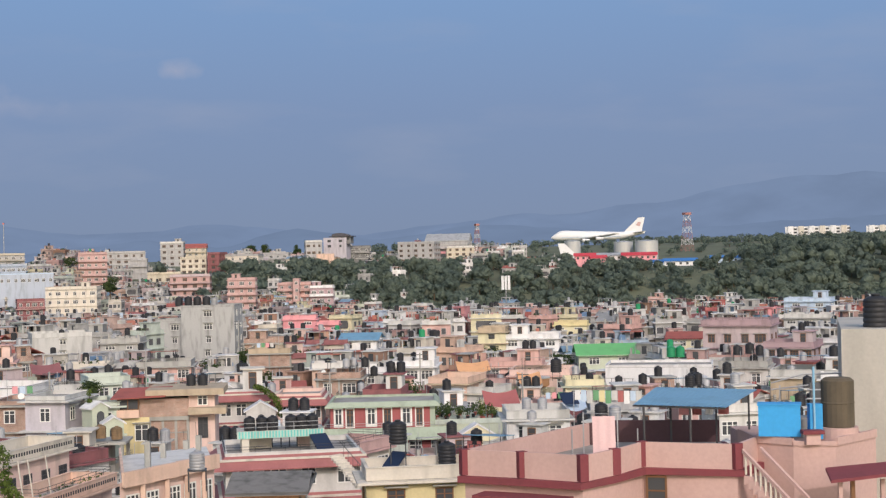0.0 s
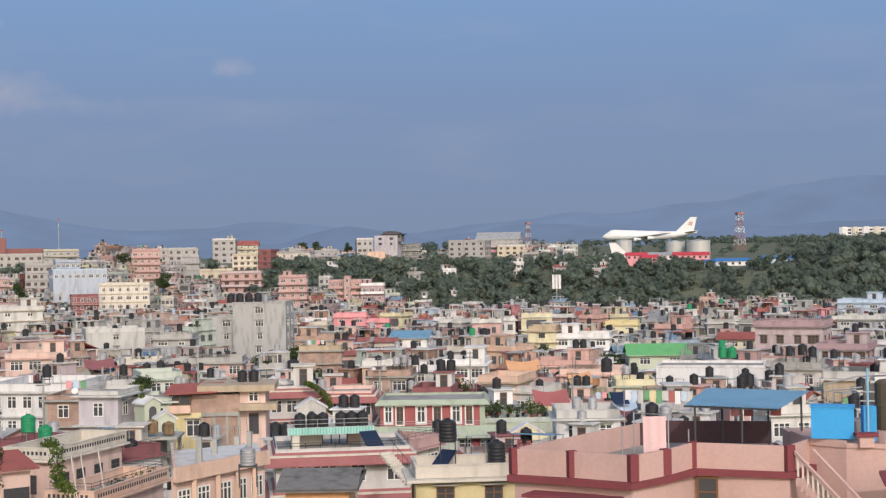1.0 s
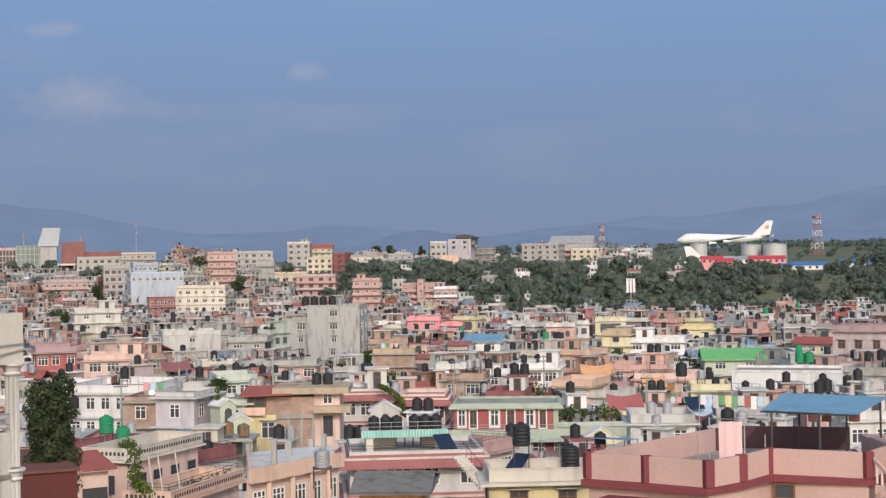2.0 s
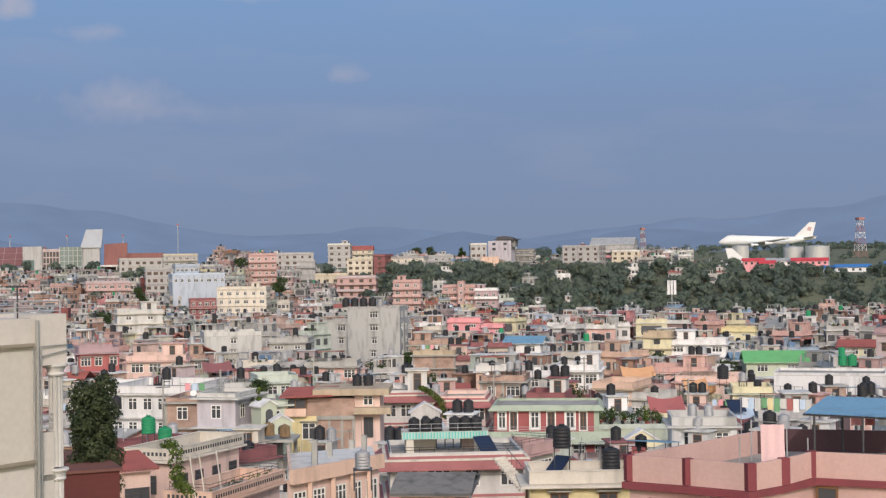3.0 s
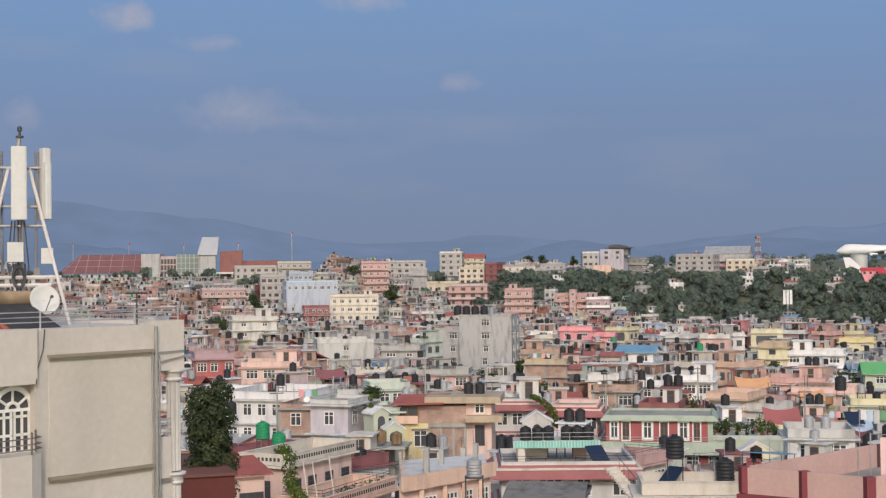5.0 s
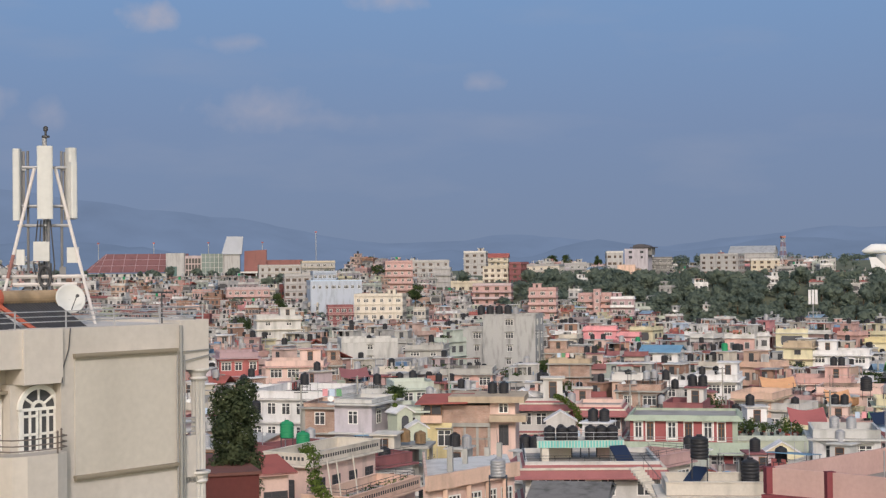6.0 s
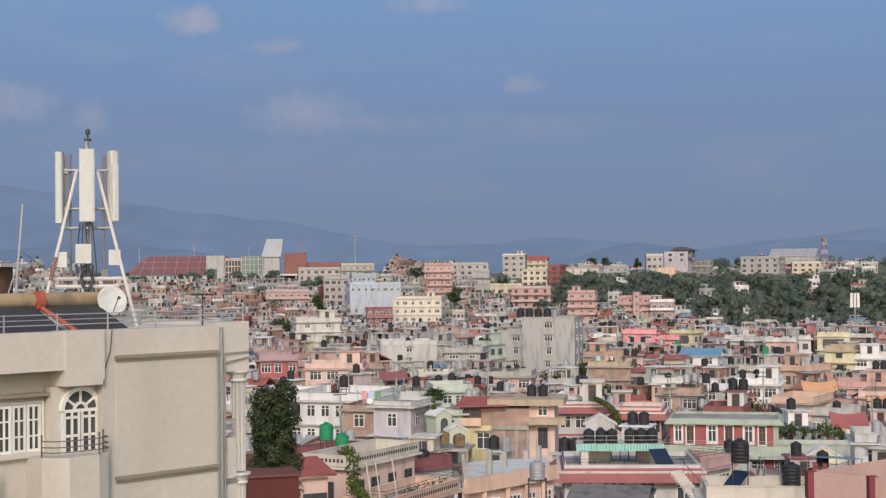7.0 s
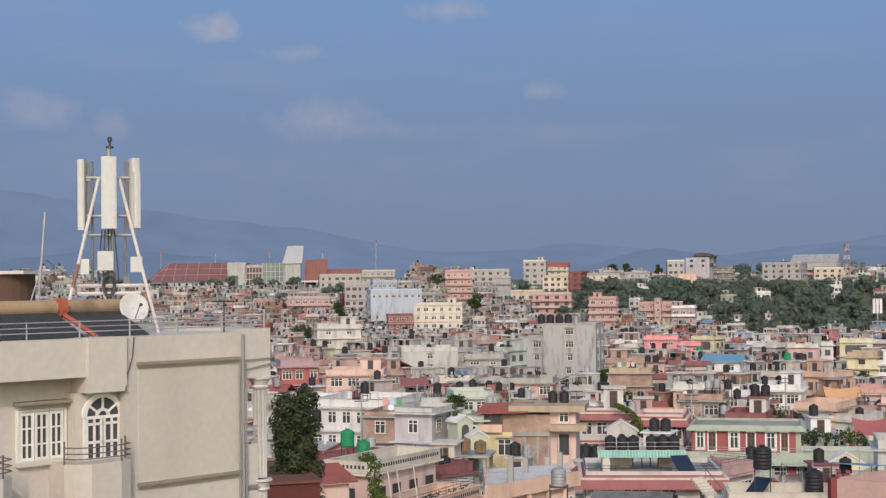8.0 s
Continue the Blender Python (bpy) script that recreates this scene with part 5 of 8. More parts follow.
    part("balcony", Shape().prism(bal2, 22.2, 23.72, cream), ob)
    rail_on(ob, bal2[1:], 23.72)
    # steel rail round the roof
    for z in (26.86, 26.98, 27.1):
        for a, b in (((-9, 0.12), (3.95, 0.12)), ((3.95, 0.12), (3.95, 8.5))):
            part("roof_rail", Shape().rod((*a, z), (*b, z), 0.014, STEEL, 5), ob)
    for i in range(10):
        x = -8.5 + i * 1.38
        part("rail_post", Shape().rod((x, 0.12, 26.68), (x, 0.12, 27.13), 0.022, STEEL, 6), ob)


def window_grid(parent, x, y, z, w, h, leaves, rows):
    """A white casement window of several leaves with glazing bars."""
    win = part("window", Shape().lattice([x - 0.07, x - 0.01, x + w + 0.01, x + w + 0.07], [z - 0.06, z - 0.01, z + h + 0.01, z + h + 0.06], y - 0.09, y, FRAME_W), parent)
    lw = w / leaves
    for i in range(leaves):
        a, b = x + i * lw + 0.012, x + (i + 1) * lw - 0.012
        zs = [z, z + 0.07]
        for j in range(1, rows):
            zs += [z + h * j / rows - 0.018, z + h * j / rows + 0.018]
        zs += [z + h - 0.07, z + h]
        s = Shape().lattice([a, a + 0.06, (a + b) / 2 - 0.02, (a + b) / 2 + 0.02, b - 0.06, b], zs, y - 0.07, y - 0.02, FRAME_W)
        part("casement", s, win)
    part("pane", Shape().box(x, x + w, y - 0.03, y - 0.02, z, z + h, GLASS), win)
    return win


def arch_door(parent, x, y, z):
    """A white half-glazed door under a fanlight with radial bars."""
    w, hgt = 1.06, 1.78
    d = part("door", Shape().box(x - w / 2, x - w / 2 + 0.07, y - 0.08, y, z, z + hgt, FRAME_W).box(x + w / 2 - 0.07, x + w / 2, y - 0.08, y, z, z + hgt, FRAME_W)
             .box(x - w / 2, x + w / 2, y - 0.08, y, z + hgt - 0.05, z + hgt + 0.02, FRAME_W), parent)
    for a, b in ((x - w / 2 + 0.07, x - 0.02), (x + 0.02, x + w / 2 - 0.07)):
        s = Shape()
        for p in (a, (a + b) / 2 - 0.02, b - 0.05):
            s.box(p, p + 0.05, y - 0.07, y, z, z + hgt - 0.05, FRAME_W)
        for zz in (0.0, 0.75, 1.15, 1.58):
            s.box(a, b, y - 0.07, y, z + zz, z + zz + 0.06, FRAME_W)
        s.box(a, b, y - 0.065, y, z, z + 0.7, FRAME_W)
        part("door_leaf", s, d)
    part("pane", Shape().box(x - w / 2, x + w / 2, y - 0.03, y - 0.02, z, z + hgt, GLASS), d)
    n, c = 16, (x, z + hgt)
    r0, r1 = w / 2 - 0.08, w / 2 + 0.03
    pts, faces = [], []
    for i in range(n + 1):
        a = math.pi * i / n
        pts += [(c[0] + r * math.cos(a), yy, c[1] + r * math.sin(a)) for r, yy in ((r0, y - 0.08), (r1, y - 0.08), (r1, y), (r0, y))]
    for i in range(n):
        faces += [(4 * i + q, 4 * i + (q + 1) % 4, 4 * i + 4 + (q + 1) % 4, 4 * i + 4 + q) for q in range(4)]
    fan = part("fanlight", Shape().poly(pts, faces + [(0, 3, 2, 1), (4 * n, 4 * n + 1, 4 * n + 2, 4 * n + 3)], FRAME_W), d)
    for a in (0.62, 1.57, 2.52):
        part("glazing_bar", Shape().rod((c[0] + 0.16 * math.cos(a), y - 0.05, c[1] + 0.16 * math.sin(a)), (c[0] + r0 * math.cos(a), y - 0.05, c[1] + r0 * math.sin(a)), 0.032, FRAME_W, 6), fan)
    arc = []
    for i in range(9):
        a = math.pi * i / 8
        arc += [(c[0] + r * math.cos(a), y - 0.07, c[1] + r * math.sin(a)) for r in (0.13, 0.2)] + [(c[0] + r * math.cos(a), y - 0.02, c[1] + r * math.sin(a)) for r in (0.2, 0.13)]
    part("hub", Shape().poly(arc, [(4 * i + q, 4 * i + (q + 1) % 4, 4 * i + 4 + (q + 1) % 4, 4 * i + 4 + q) for i in range(8) for q in range(4)] + [(0, 3, 2, 1), (32, 33, 34, 35)], FRAME_W), fan)
    g = [(c[0] + r0 * math.cos(math.pi * i / n), y - 0.02, c[1] + r0 * math.sin(math.pi * i / n)) for i in range(n + 1)]
    part("pane", Shape().poly(g + [(a, b + 0.01, e) for a, b, e in g], [tuple(range(n + 1)), tuple(range(n + 1, 2 * n + 2))[::-1]], GLASS), d)


RAIL_STEEL = surface("dull_brown_steel", (0.2, 0.17, 0.15), rough=0.45, metal=0.5)


def rail_on(parent, line, z):
    for i, (a, b) in enumerate(zip(line, line[1:])):
        for hh in (0.12, 0.24, 0.38):
            part("balcony_rail", Shape().rod((*a, z + hh), (*b, z + hh), 0.016, RAIL_STEEL, 6), parent)
    for a in (line[0], line[len(line) // 2], line[-1]):
        part("rail_post", Shape().rod((*a, z), (*a, z + 0.46), 0.024, RAIL_STEEL, 6).lathe([(0.01, 0.46), (0.035, 0.49), (0.01, 0.53)], 8, RAIL_STEEL, (*a, z)), parent)


def antenna_mast():
    """Three panel antennas on pipes, held by slanting legs."""
    white = surface("antenna_white", (0.6, 0.6, 0.575), rough=0.5, dirt=0.15)
    old = surface("painted_leg", (0.62, 0.58, 0.56), rough=0.6, dirt=0.5)
    c = Vector((-17.80, 34.73))
    ob = thing("antenna_mast", pose(c.x, c.y, 26.42, 0, 0, 25), "steel roof mast carrying three white panel antennas", "antenna")
    part("mast_pole", Shape().rod((0, 0.1, 0), (0, 0.1, 5.1), 0.06, STEEL, 10), ob)
    part("lamp", Shape().lathe([(0.1, 0), (0.1, 0.05), (0.03, 0.06), (0.03, 0.16), (0.06, 0.18), (0.06, 0.27), (0.03, 0.3)], 10, DARK_STEEL, (0.03, 0.1, 5.1)), ob, "dark warning lamp")
    for x, y, z, w, d, h, turn in ((0.02, -0.3, 2.98, 0.4, 0.16, 1.87, 0), (-0.68, 0.0, 2.95, 0.2, 0.32, 1.84, -10), (0.66, 0.05, 2.98, 0.24, 0.3, 1.85, 25), (0.72, -0.12, 3.0, 0.18, 0.16, 1.45, 25)):
        s = Shape()
        k = 12
        out = [((w / 2) * math.copysign(abs(math.cos(a)) ** 0.5, math.cos(a)), (d / 2) * math.copysign(abs(math.sin(a)) ** 0.5, math.sin(a))) for a in [2 * math.pi * i / k + 0.26 for i in range(k)]]
        s.prism(out, 0, h, white)
        part("panel_antenna", s, ob, "white panel antenna", at=pose(x, y, z, 0, 0, turn))
    backing = surface("antenna_back", (0.2, 0.2, 0.205), rough=0.5, dirt=0.4)
    for x0, x1, y in ((-0.57, -0.49, 0.1), (0.47, 0.54, 0.14)):
        part("panel_back", Shape().box(x0, x1, y, y + 0.07, 2.97, 4.74, backing), ob, "grey back of a panel antenna")
        for z in (3.3, 4.3):
            part("bracket", Shape().box(min(x0, x1) - 0.02, max(x0, x1) + 0.02, y - 0.06, y, z - 0.06, z + 0.06, STEEL), ob)
    part("radio_unit", Shape().box(-0.16, 0.16, 0.16, 0.34, 1.35, 1.85, backing), ob, "grey radio unit")
    part("radio_unit", Shape().box(0.36, 0.52, -0.02, 0.08, 1.2, 1.75, backing), ob, "grey radio unit")
    part("radio_unit", Shape().box(-0.52, -0.36, -0.02, 0.08, 1.1, 1.6, backing), ob, "grey radio unit")
    faded = surface("faded_red_paint", (0.34, 0.17, 0.15), dirt=0.5)
    for x0, x1, y1 in ((-0.25, -1.25, -0.45),):
        for k0, k1 in ((0.52, 0.66), (0.8, 0.94)):
            part("red_band", Shape().rod((x0 + (x1 - x0) * k0, y1 * k0, 4.3 * (1 - k0)), (x0 + (x1 - x0) * k1, y1 * k1, 4.3 * (1 - k1)), 0.048, faded, 8), ob, "worn red paint band")
    for x, y in ((-0.42, 0.1), (0.42, 0.1), (0.1, -0.15)):
        part("antenna_pipe", Shape().rod((x, y, 0.3 if abs(x) > 0.2 else 1.6), (x, y, 4.75), 0.034, backing, 8), ob)
    for z in (2.82, 3.32, 4.32):
        part("cross_arm", Shape().rod((-0.68, 0.05, z), (0.68, 0.05, z), 0.04, STEEL, 8), ob)
        part("cross_arm", Shape().rod((0, 0.1, z), (0.02, -0.25, z), 0.03, STEEL, 6), ob)
    for x0, x1, y1 in ((-0.25, -1.25, -0.45), (0.27, 1.32, -0.45), (0.0, 0.1, 1.3)):
        part("leg", Shape().rod((x0, 0.0, 4.3), (x1, y1, 0), 0.045, old, 8), ob, "slanting pipe leg with worn red and white paint")
    part("equipment_box", Shape().box(-0.28, 0.12, -0.3, -0.1, 1.9, 2.4, white), ob, "white equipment box")
    part("equipment_box", Shape().box(-0.72, -0.5, -0.2, 0.0, 1.8, 2.2, white), ob, "white equipment box")
    part("equipment_box", Shape().box(0.55, 0.85, -0.2, 0.05, 1.85, 2.25, white), ob, "white equipment box")
    for z, hw in ((0.75, 0.85), (1.3, 0.8), (1.5, 1.05)):
        part("base_beam", Shape().rod((-hw, -0.1, z), (hw, -0.1, z), 0.055, old, 6), ob)
    for x in (-0.75, -0.3, 0.35, 0.8):
        part("base_cleat", Shape().box(x - 0.05, x + 0.05, -0.12, 0.12, 1.32, 1.56, STEEL), ob)
    for i in range(5):
        x = -0.28 + i * 0.13
        part("cable", Shape().rod((x * 0.6, -0.12, 2.95), (x, -0.1, 1.8), 0.018, DARK_STEEL, 5), ob)
        part("cable", Shape().rod((x, -0.1, 1.8), (-0.02 + 0.1 * math.sin(i * 2), -0.15, 0.4), 0.022, DARK_STEEL, 5), ob)
    coil = Shape()
    for i in range(16):
        a0, a1 = 2 * math.pi * i / 16, 2 * math.pi * (i + 1) / 16
        coil.rod((0.14 * math.cos(a0), -0.2, 1.5 + 0.26 * math.sin(a0)), (0.14 * math.cos(a1), -0.2, 1.5 + 0.26 * math.sin(a1)), 0.045, DARK_STEEL, 5)
    part("cable_coil", coil, ob, "coil of black cable")
    # satellite dish
    di = thing("satellite_dish", pose(-16.81, 34.08, 27.34, 72, 0, 45), "off-white satellite dish on the roof edge", "satellite dish")
    part("bowl", Shape().lathe([(0.02, 0.0), (0.2, 0.02), (0.33, 0.06), (0.385, 0.1), (0.375, 0.11), (0.32, 0.08), (0.19, 0.04), (0.02, 0.02)], 28, white), di, smooth=True)
    part("arm", Shape().rod((0, -0.3, 0.05), (0.05, -0.05, 0.4), 0.012, DARK_STEEL, 5), di)
    part("receiver", Shape().lathe([(0.03, 0), (0.045, 0.08)], 8, DARK_STEEL, (0.05, -0.05, 0.4)), di)
    part("stand", Shape().rod((0, 0, 0), (0, -0.7, -0.25), 0.03, STEEL, 6), di)
    # solar water heater along the roof edge
    he = thing("solar_water_heater", AT @ pose(-2.3, 0.95, 26.42), "solar water heater with a rust-stained cream drum and dark tubes", "water heater")
    rusty = surface("rust_stained_cream", (0.37, 0.27, 0.17), dirt=0.95, scale=1.3, streak=False)
    orange = surface("faded_orange", (0.4, 0.11, 0.07))
    for x0, x1 in ((-4.5, 1.2), (1.45, 3.05)):
        part("drum", Shape().rod((x0, 1.1, 0.98), (x1, 1.1, 0.98), 0.19, rusty, 18), he)
        part("drum_cap", Shape().rod((x1, 1.1, 0.98), (x1 + 0.06, 1.1, 0.98), 0.2, orange, 18), he, "faded orange end cap")
        for i in range(int((x1 - x0) / 0.09)):
            x = x0 + 0.05 + i * 0.09
            part("tube", Shape().rod((x, 1.0, 0.85), (x, -0.5, 0.22), 0.034, DARK_STEEL, 5), he)
        part("frame_rail", Shape().rod((x0, -0.5, 0.2), (x1, -0.5, 0.2), 0.03, STEEL, 5), he)
        for x in (x0 + 0.2, x1 - 0.2):
            part("frame_leg", Shape().rod((x, 1.1, 0.85), (x, 1.3, 0), 0.03, STEEL, 5), he)
    part("end_cap", Shape().rod((1.25, 1.0, 0.98), (1.4, 1.0, 0.98), 0.24, orange, 18), he, "faded orange end cap")
    part("brace", Shape().rod((1.33, 0.85, 0.8), (1.5, -0.4, 0.25), 0.06, orange, 6), he, "faded red brace")
    # a thin aerial and a dark tank behind
    tagged(new("aerial", Shape().rod((-19.36, 33.85, 27.38), (-19.20, 33.95, 29.85), 0.03, STEEL, 7).rod((-19.56, 33.74, 27.38), (-19.31, 33.88, 28.32), 0.02, STEEL, 6).mesh("aerial")), "thin white aerial pole on the roof", "aerial")
    tagged(new("wire", Shape().rod((-19.20, 33.95, 28.61), (-17.77, 34.72, 27.42), 0.008, DARK_STEEL, 4).mesh("wire")), "thin wire stayed across the roof", "wire")
    bt = thing("brown_tank", pose(-21.50, 36.08, 27.11), "brown weathered roof tank with a pale rim", "water tank")
    part("body", Shape().lathe([(0.7, -0.4), (0.7, 1.15)], 20, surface("brown_tank_plastic", (0.1, 0.06, 0.045))), bt)
    part("lid", Shape().box(-0.9, 0.9, -0.8, 0.8, 1.15, 1.24, paint("offwhite")), bt)
    lp = thing("roof_lamp", AT @ pose(2.75, 0.3, 26.42), "thin roof lamp post with a flat head", "lamp post")
    part("pole", Shape().rod((0, 0, 0), (0, 0, 1.05), 0.022, DARK_STEEL, 6), lp)
    part("head", Shape().box(-0.3, 0.3, -0.06, 0.06, 1.05, 1.09, DARK_STEEL), lp)


# ---- single things about the town ----


def red_block_and_tree():
    x, y = spot(20.31, 58)
    TAKEN.append((x, y + 4, 6))
    rb = thing("red_block", pose(x, y, -0.6, 0, 0, 30), "dull dark red rendered block with a flat top", "building")
    part("wall", Shape().box(-2.5, 1.25, 0, 6, 0, 20.6, surface("dull_red_render", (0.13, 0.04, 0.035), dirt=0.5, vary=0)), rb)
    part("roof", Shape().box(-2.6, 1.35, -0.1, 6.1, 20.6, 20.72, surface("red_brown_top", (0.17, 0.075, 0.06), dirt=0.5)), rb)
    rnd = random.Random(9)
    tr, cr = Shape(), Shape()
    tr.rod((0, 0, 0), (0.1, 0, 21), 0.22, BARK, 8, 0.06)
    for i in range(22):
        a, z = 2.4 * i, 18.3 + 5.0 * i / 22
        rr = 1.0 * (1.0 - 0.5 * max(0, (z - 21) / 3)) * rnd.uniform(0.35, 0.9)
        c = (rr * math.cos(a), rr * math.sin(a), z)
        tr.rod((0.05, 0, z - 0.8), c, 0.05, BARK, 5, 0.015)
        leaf_cloud(cr, LEAF_D, c, (0.55, 0.55, 0.55), 620, 0.085, rnd)
    t = thing("tall_tree", pose(*spot(20.08, 61), 0.0), "tall narrow tree with dense glossy dark leaves", "tree", "town trees")
    part("trunk", tr, t)
    part("crown", cr, t)


def tank_platform():
    b, dist, z = 6.5, 121.0, 13.14
    x, y = spot(b, dist)
    p = thing("tank_platform", pose(x, y, z, 0, 0, b + 4), "turquoise-edged tank platform on cream columns with a rail", "platform")
    tq = paint("turquoise")
    part("deck", Shape().box(-3.5, 3.5, 0, 3.2, 0.1, 0.62, paint("cream")), p)
    for i in range(28):
        xx = -3.5 + 0.25 * (i + 0.5)
        part("flute", Shape().box(xx - 0.08, xx + 0.08, -0.08, 0.0, 0.08, 0.64, tq), p, "turquoise fluted strip")
    part("edge", Shape().box(-3.58, 3.58, -0.04, 0.0, 0.05, 0.66, paint("mint")), p)
    part("edge", Shape().box(3.5, 3.56, 0.0, 3.2, 0.05, 0.66, tq), p)
    for cx in (-2.9, 2.9):
        for cy in (0.3, 2.9):
            part("column", Shape().box(cx - 0.3, cx + 0.3, cy - 0.25, cy + 0.25, -2.2, 0.1, paint("cream")), p)
    part("back_wall", Shape().box(-2.6, -0.6, 2.7, 2.9, -2.2, 0.1, paint("cream")), p)
    part("back_wall", Shape().box(1.6, 2.6, 2.7, 2.9, -2.2, 0.1, paint("pale_pink")), p)
    part("screen", Shape().lattice([-0.6, -0.5, 0.15, 0.25, 0.85, 0.95, 1.5, 1.6], [-2.2, -2.1, -0.05, 0.1], 2.74, 2.84, DARK_STEEL), p, "dark steel screen")
    for zz in (0.95, 1.3):
        part("rail", Shape().rod((-3.4, 0.1, zz), (3.4, 0.1, zz), 0.025, STEEL, 5), p)
    for cx in (-3.4, -1.1, 1.1, 3.4):
        part("rail_post", Shape().rod((cx, 0.1, 0.62), (cx, 0.1, 1.32), 0.025, STEEL, 5), p)
    m = pose(x, y, z + 0.62, 0, 0, b + 4)
    for cx in (-2.5, -1.5, -0.6, 0.9, 1.8, 2.7):
        tank(m @ pose(cx, 0.85, 0), "black", k=0.86 + 0.03 * (cx > 0))


def lattice_mast(x, y, z, h, w, colours, label):
    ob = thing("lattice_mast", pose(x, y, z, 0, 0, 20), label, "mast")
    n = 6
    for i in range(n):
        z0, z1 = h * i / n, h * (i + 1) / n
        w0, w1 = w * (1 - 0.55 * i / n), w * (1 - 0.55 * (i + 1) / n)
        s = Shape()
        q = [(-1, -1), (1, -1), (1, 1), (-1, 1)]
        mat = colours[i % 2]
        for k in range(4):
            a, b = q[k], q[(k + 1) % 4]
            s.rod((a[0] * w0, a[1] * w0, z0), (a[0] * w1, a[1] * w1, z1), 0.11, mat, 4)
            s.rod((a[0] * w0, a[1] * w0, z0), (b[0] * w1, b[1] * w1, z1), 0.07, mat, 4)
            s.rod((b[0] * w0, b[1] * w0, z0), (a[0] * w1, a[1] * w1, z1), 0.07, mat, 4)
            s.rod((a[0] * w1, a[1] * w1, z1), (b[0] * w1, b[1] * w1, z1), 0.07, mat, 4)
        part("lattice_section", s, ob)
    part("top_platform", Shape().box(-w * 0.7, w * 0.7, -w * 0.7, w * 0.7, h, h + 1.2, colours[0]), ob)


def airliner(m, k=1.0, plain=False):
    """A wide-bodied four-engined airliner with a hump behind the nose; local x runs to the tail."""
    wht = surface("aircraft_white", (0.7, 0.7, 0.7), rough=0.35, dirt=0.05, vary=0)
    ob = thing("airliner", m @ Matrix.Diagonal((k, k, k, 1)), "white airliner with a plain tall fin" if plain else "white airliner with a red mark on its tall fin", "aircraft")
    prof = [(0.05, 0), (1.3, 1.2), (2.1, 3.2), (2.7, 6.5), (2.85, 10), (2.85, 46), (2.5, 52), (1.8, 59), (1.0, 65), (0.4, 68)]
    seg, pts, faces = 20, [], []
    for r, x in prof:
        lift = 1.6 * smooth01(46, 68, x) - 0.5 * (1 - smooth01(0, 8, x))
        hump = 1.7 * smooth01(1.5, 7, x) * (1 - smooth01(22, 31, x))
        for i in range(seg):
            a = 2 * math.pi * i / seg
            zz = r * math.sin(a)
            pts.append((x, r * math.cos(a), zz + lift + (hump * max(0, math.sin(a)) ** 1.5)))
    for j in range(len(prof) - 1):
        for i in range(seg):
            q = (i + 1) % seg
            faces.append((j * seg + i, (j + 1) * seg + i, (j + 1) * seg + q, j * seg + q))
    part("fuselage", Shape().poly(pts, faces, wht), ob, smooth=True)
    part("stripe", Shape().box(8, 50, -2.88, -2.74, -0.7, -0.3, paint("pale_blue")).box(4, 50, 2.74, 2.88, -0.7, -0.3, paint("pale_blue")), ob, "pale blue stripe")

    def blade(name, o, th, mat, label=""):
        n = len(o)
        t = Vector(th)
        p = [Vector(q) - t for q in o] + [Vector(q) + t for q in o]
        part(name, Shape().poly(p, [tuple(range(n)), tuple(range(n, 2 * n))[::-1]] + [(i, n + i, n + (i + 1) % n, (i + 1) % n) for i in range(n)], mat), ob, label)

    blade("fin", [(53, 0, 2.6), (63.5, 0, 12.8), (68.0, 0, 12.8), (65.5, 0, 2.2)], (0, 0.28, 0), wht)
    if not plain:
        blade("fin_mark", [(61.6, 0, 7.2), (63.0, 0, 9.6), (65.2, 0, 9.3), (64.4, 0, 6.4)], (0, 0.33, 0), paint("rose"), "faded red emblem patch")
    for sy in (-1, 1):
        blade("tailplane", [(58.5, sy * 1.0, 1.8), (65.5, sy * 10.5, 2.6), (68, sy * 10.5, 2.6), (65.5, sy * 0.8, 1.8)], (0, 0, 0.2), paint("pale_grey"))
        blade("wing", [(21, sy * 2.8, -1.6), (45, sy * 30, 1.2), (48, sy * 30, 1.2), (36.5, sy * 9, -0.8), (36, sy * 2.8, -1.6)], (0, 0, 0.3), paint("pale_grey"))
        for ex, ey, ez in ((22.5, 11.5, -2.9), (32, 20.5, -1.9)):
            part("engine", Shape().rod((ex, sy * ey, ez), (ex + 5.2, sy * ey, ez), 1.3, wht, 14, 0.8), ob)
        part("main_gear", Shape().rod((34, sy * 3.4, -1.5), (34, sy * 3.4, -4.4), 0.35, DARK_STEEL, 6).rod((32.8, sy * 3.4 - 0.6, -4.4), (32.8, sy * 3.4 + 0.6, -4.4), 0.65, DARK_STEEL, 12).rod((35.2, sy * 3.4 - 0.6, -4.4), (35.2, sy * 3.4 + 0.6, -4.4), 0.65, DARK_STEEL, 12), ob)
    part("nose_gear", Shape().rod((8, 0, -2.6), (8, 0, -4.4), 0.25, DARK_STEEL, 6).rod((8, -0.5, -4.45), (8, 0.5, -4.45), 0.6, DARK_STEEL, 12), ob)
    return ob


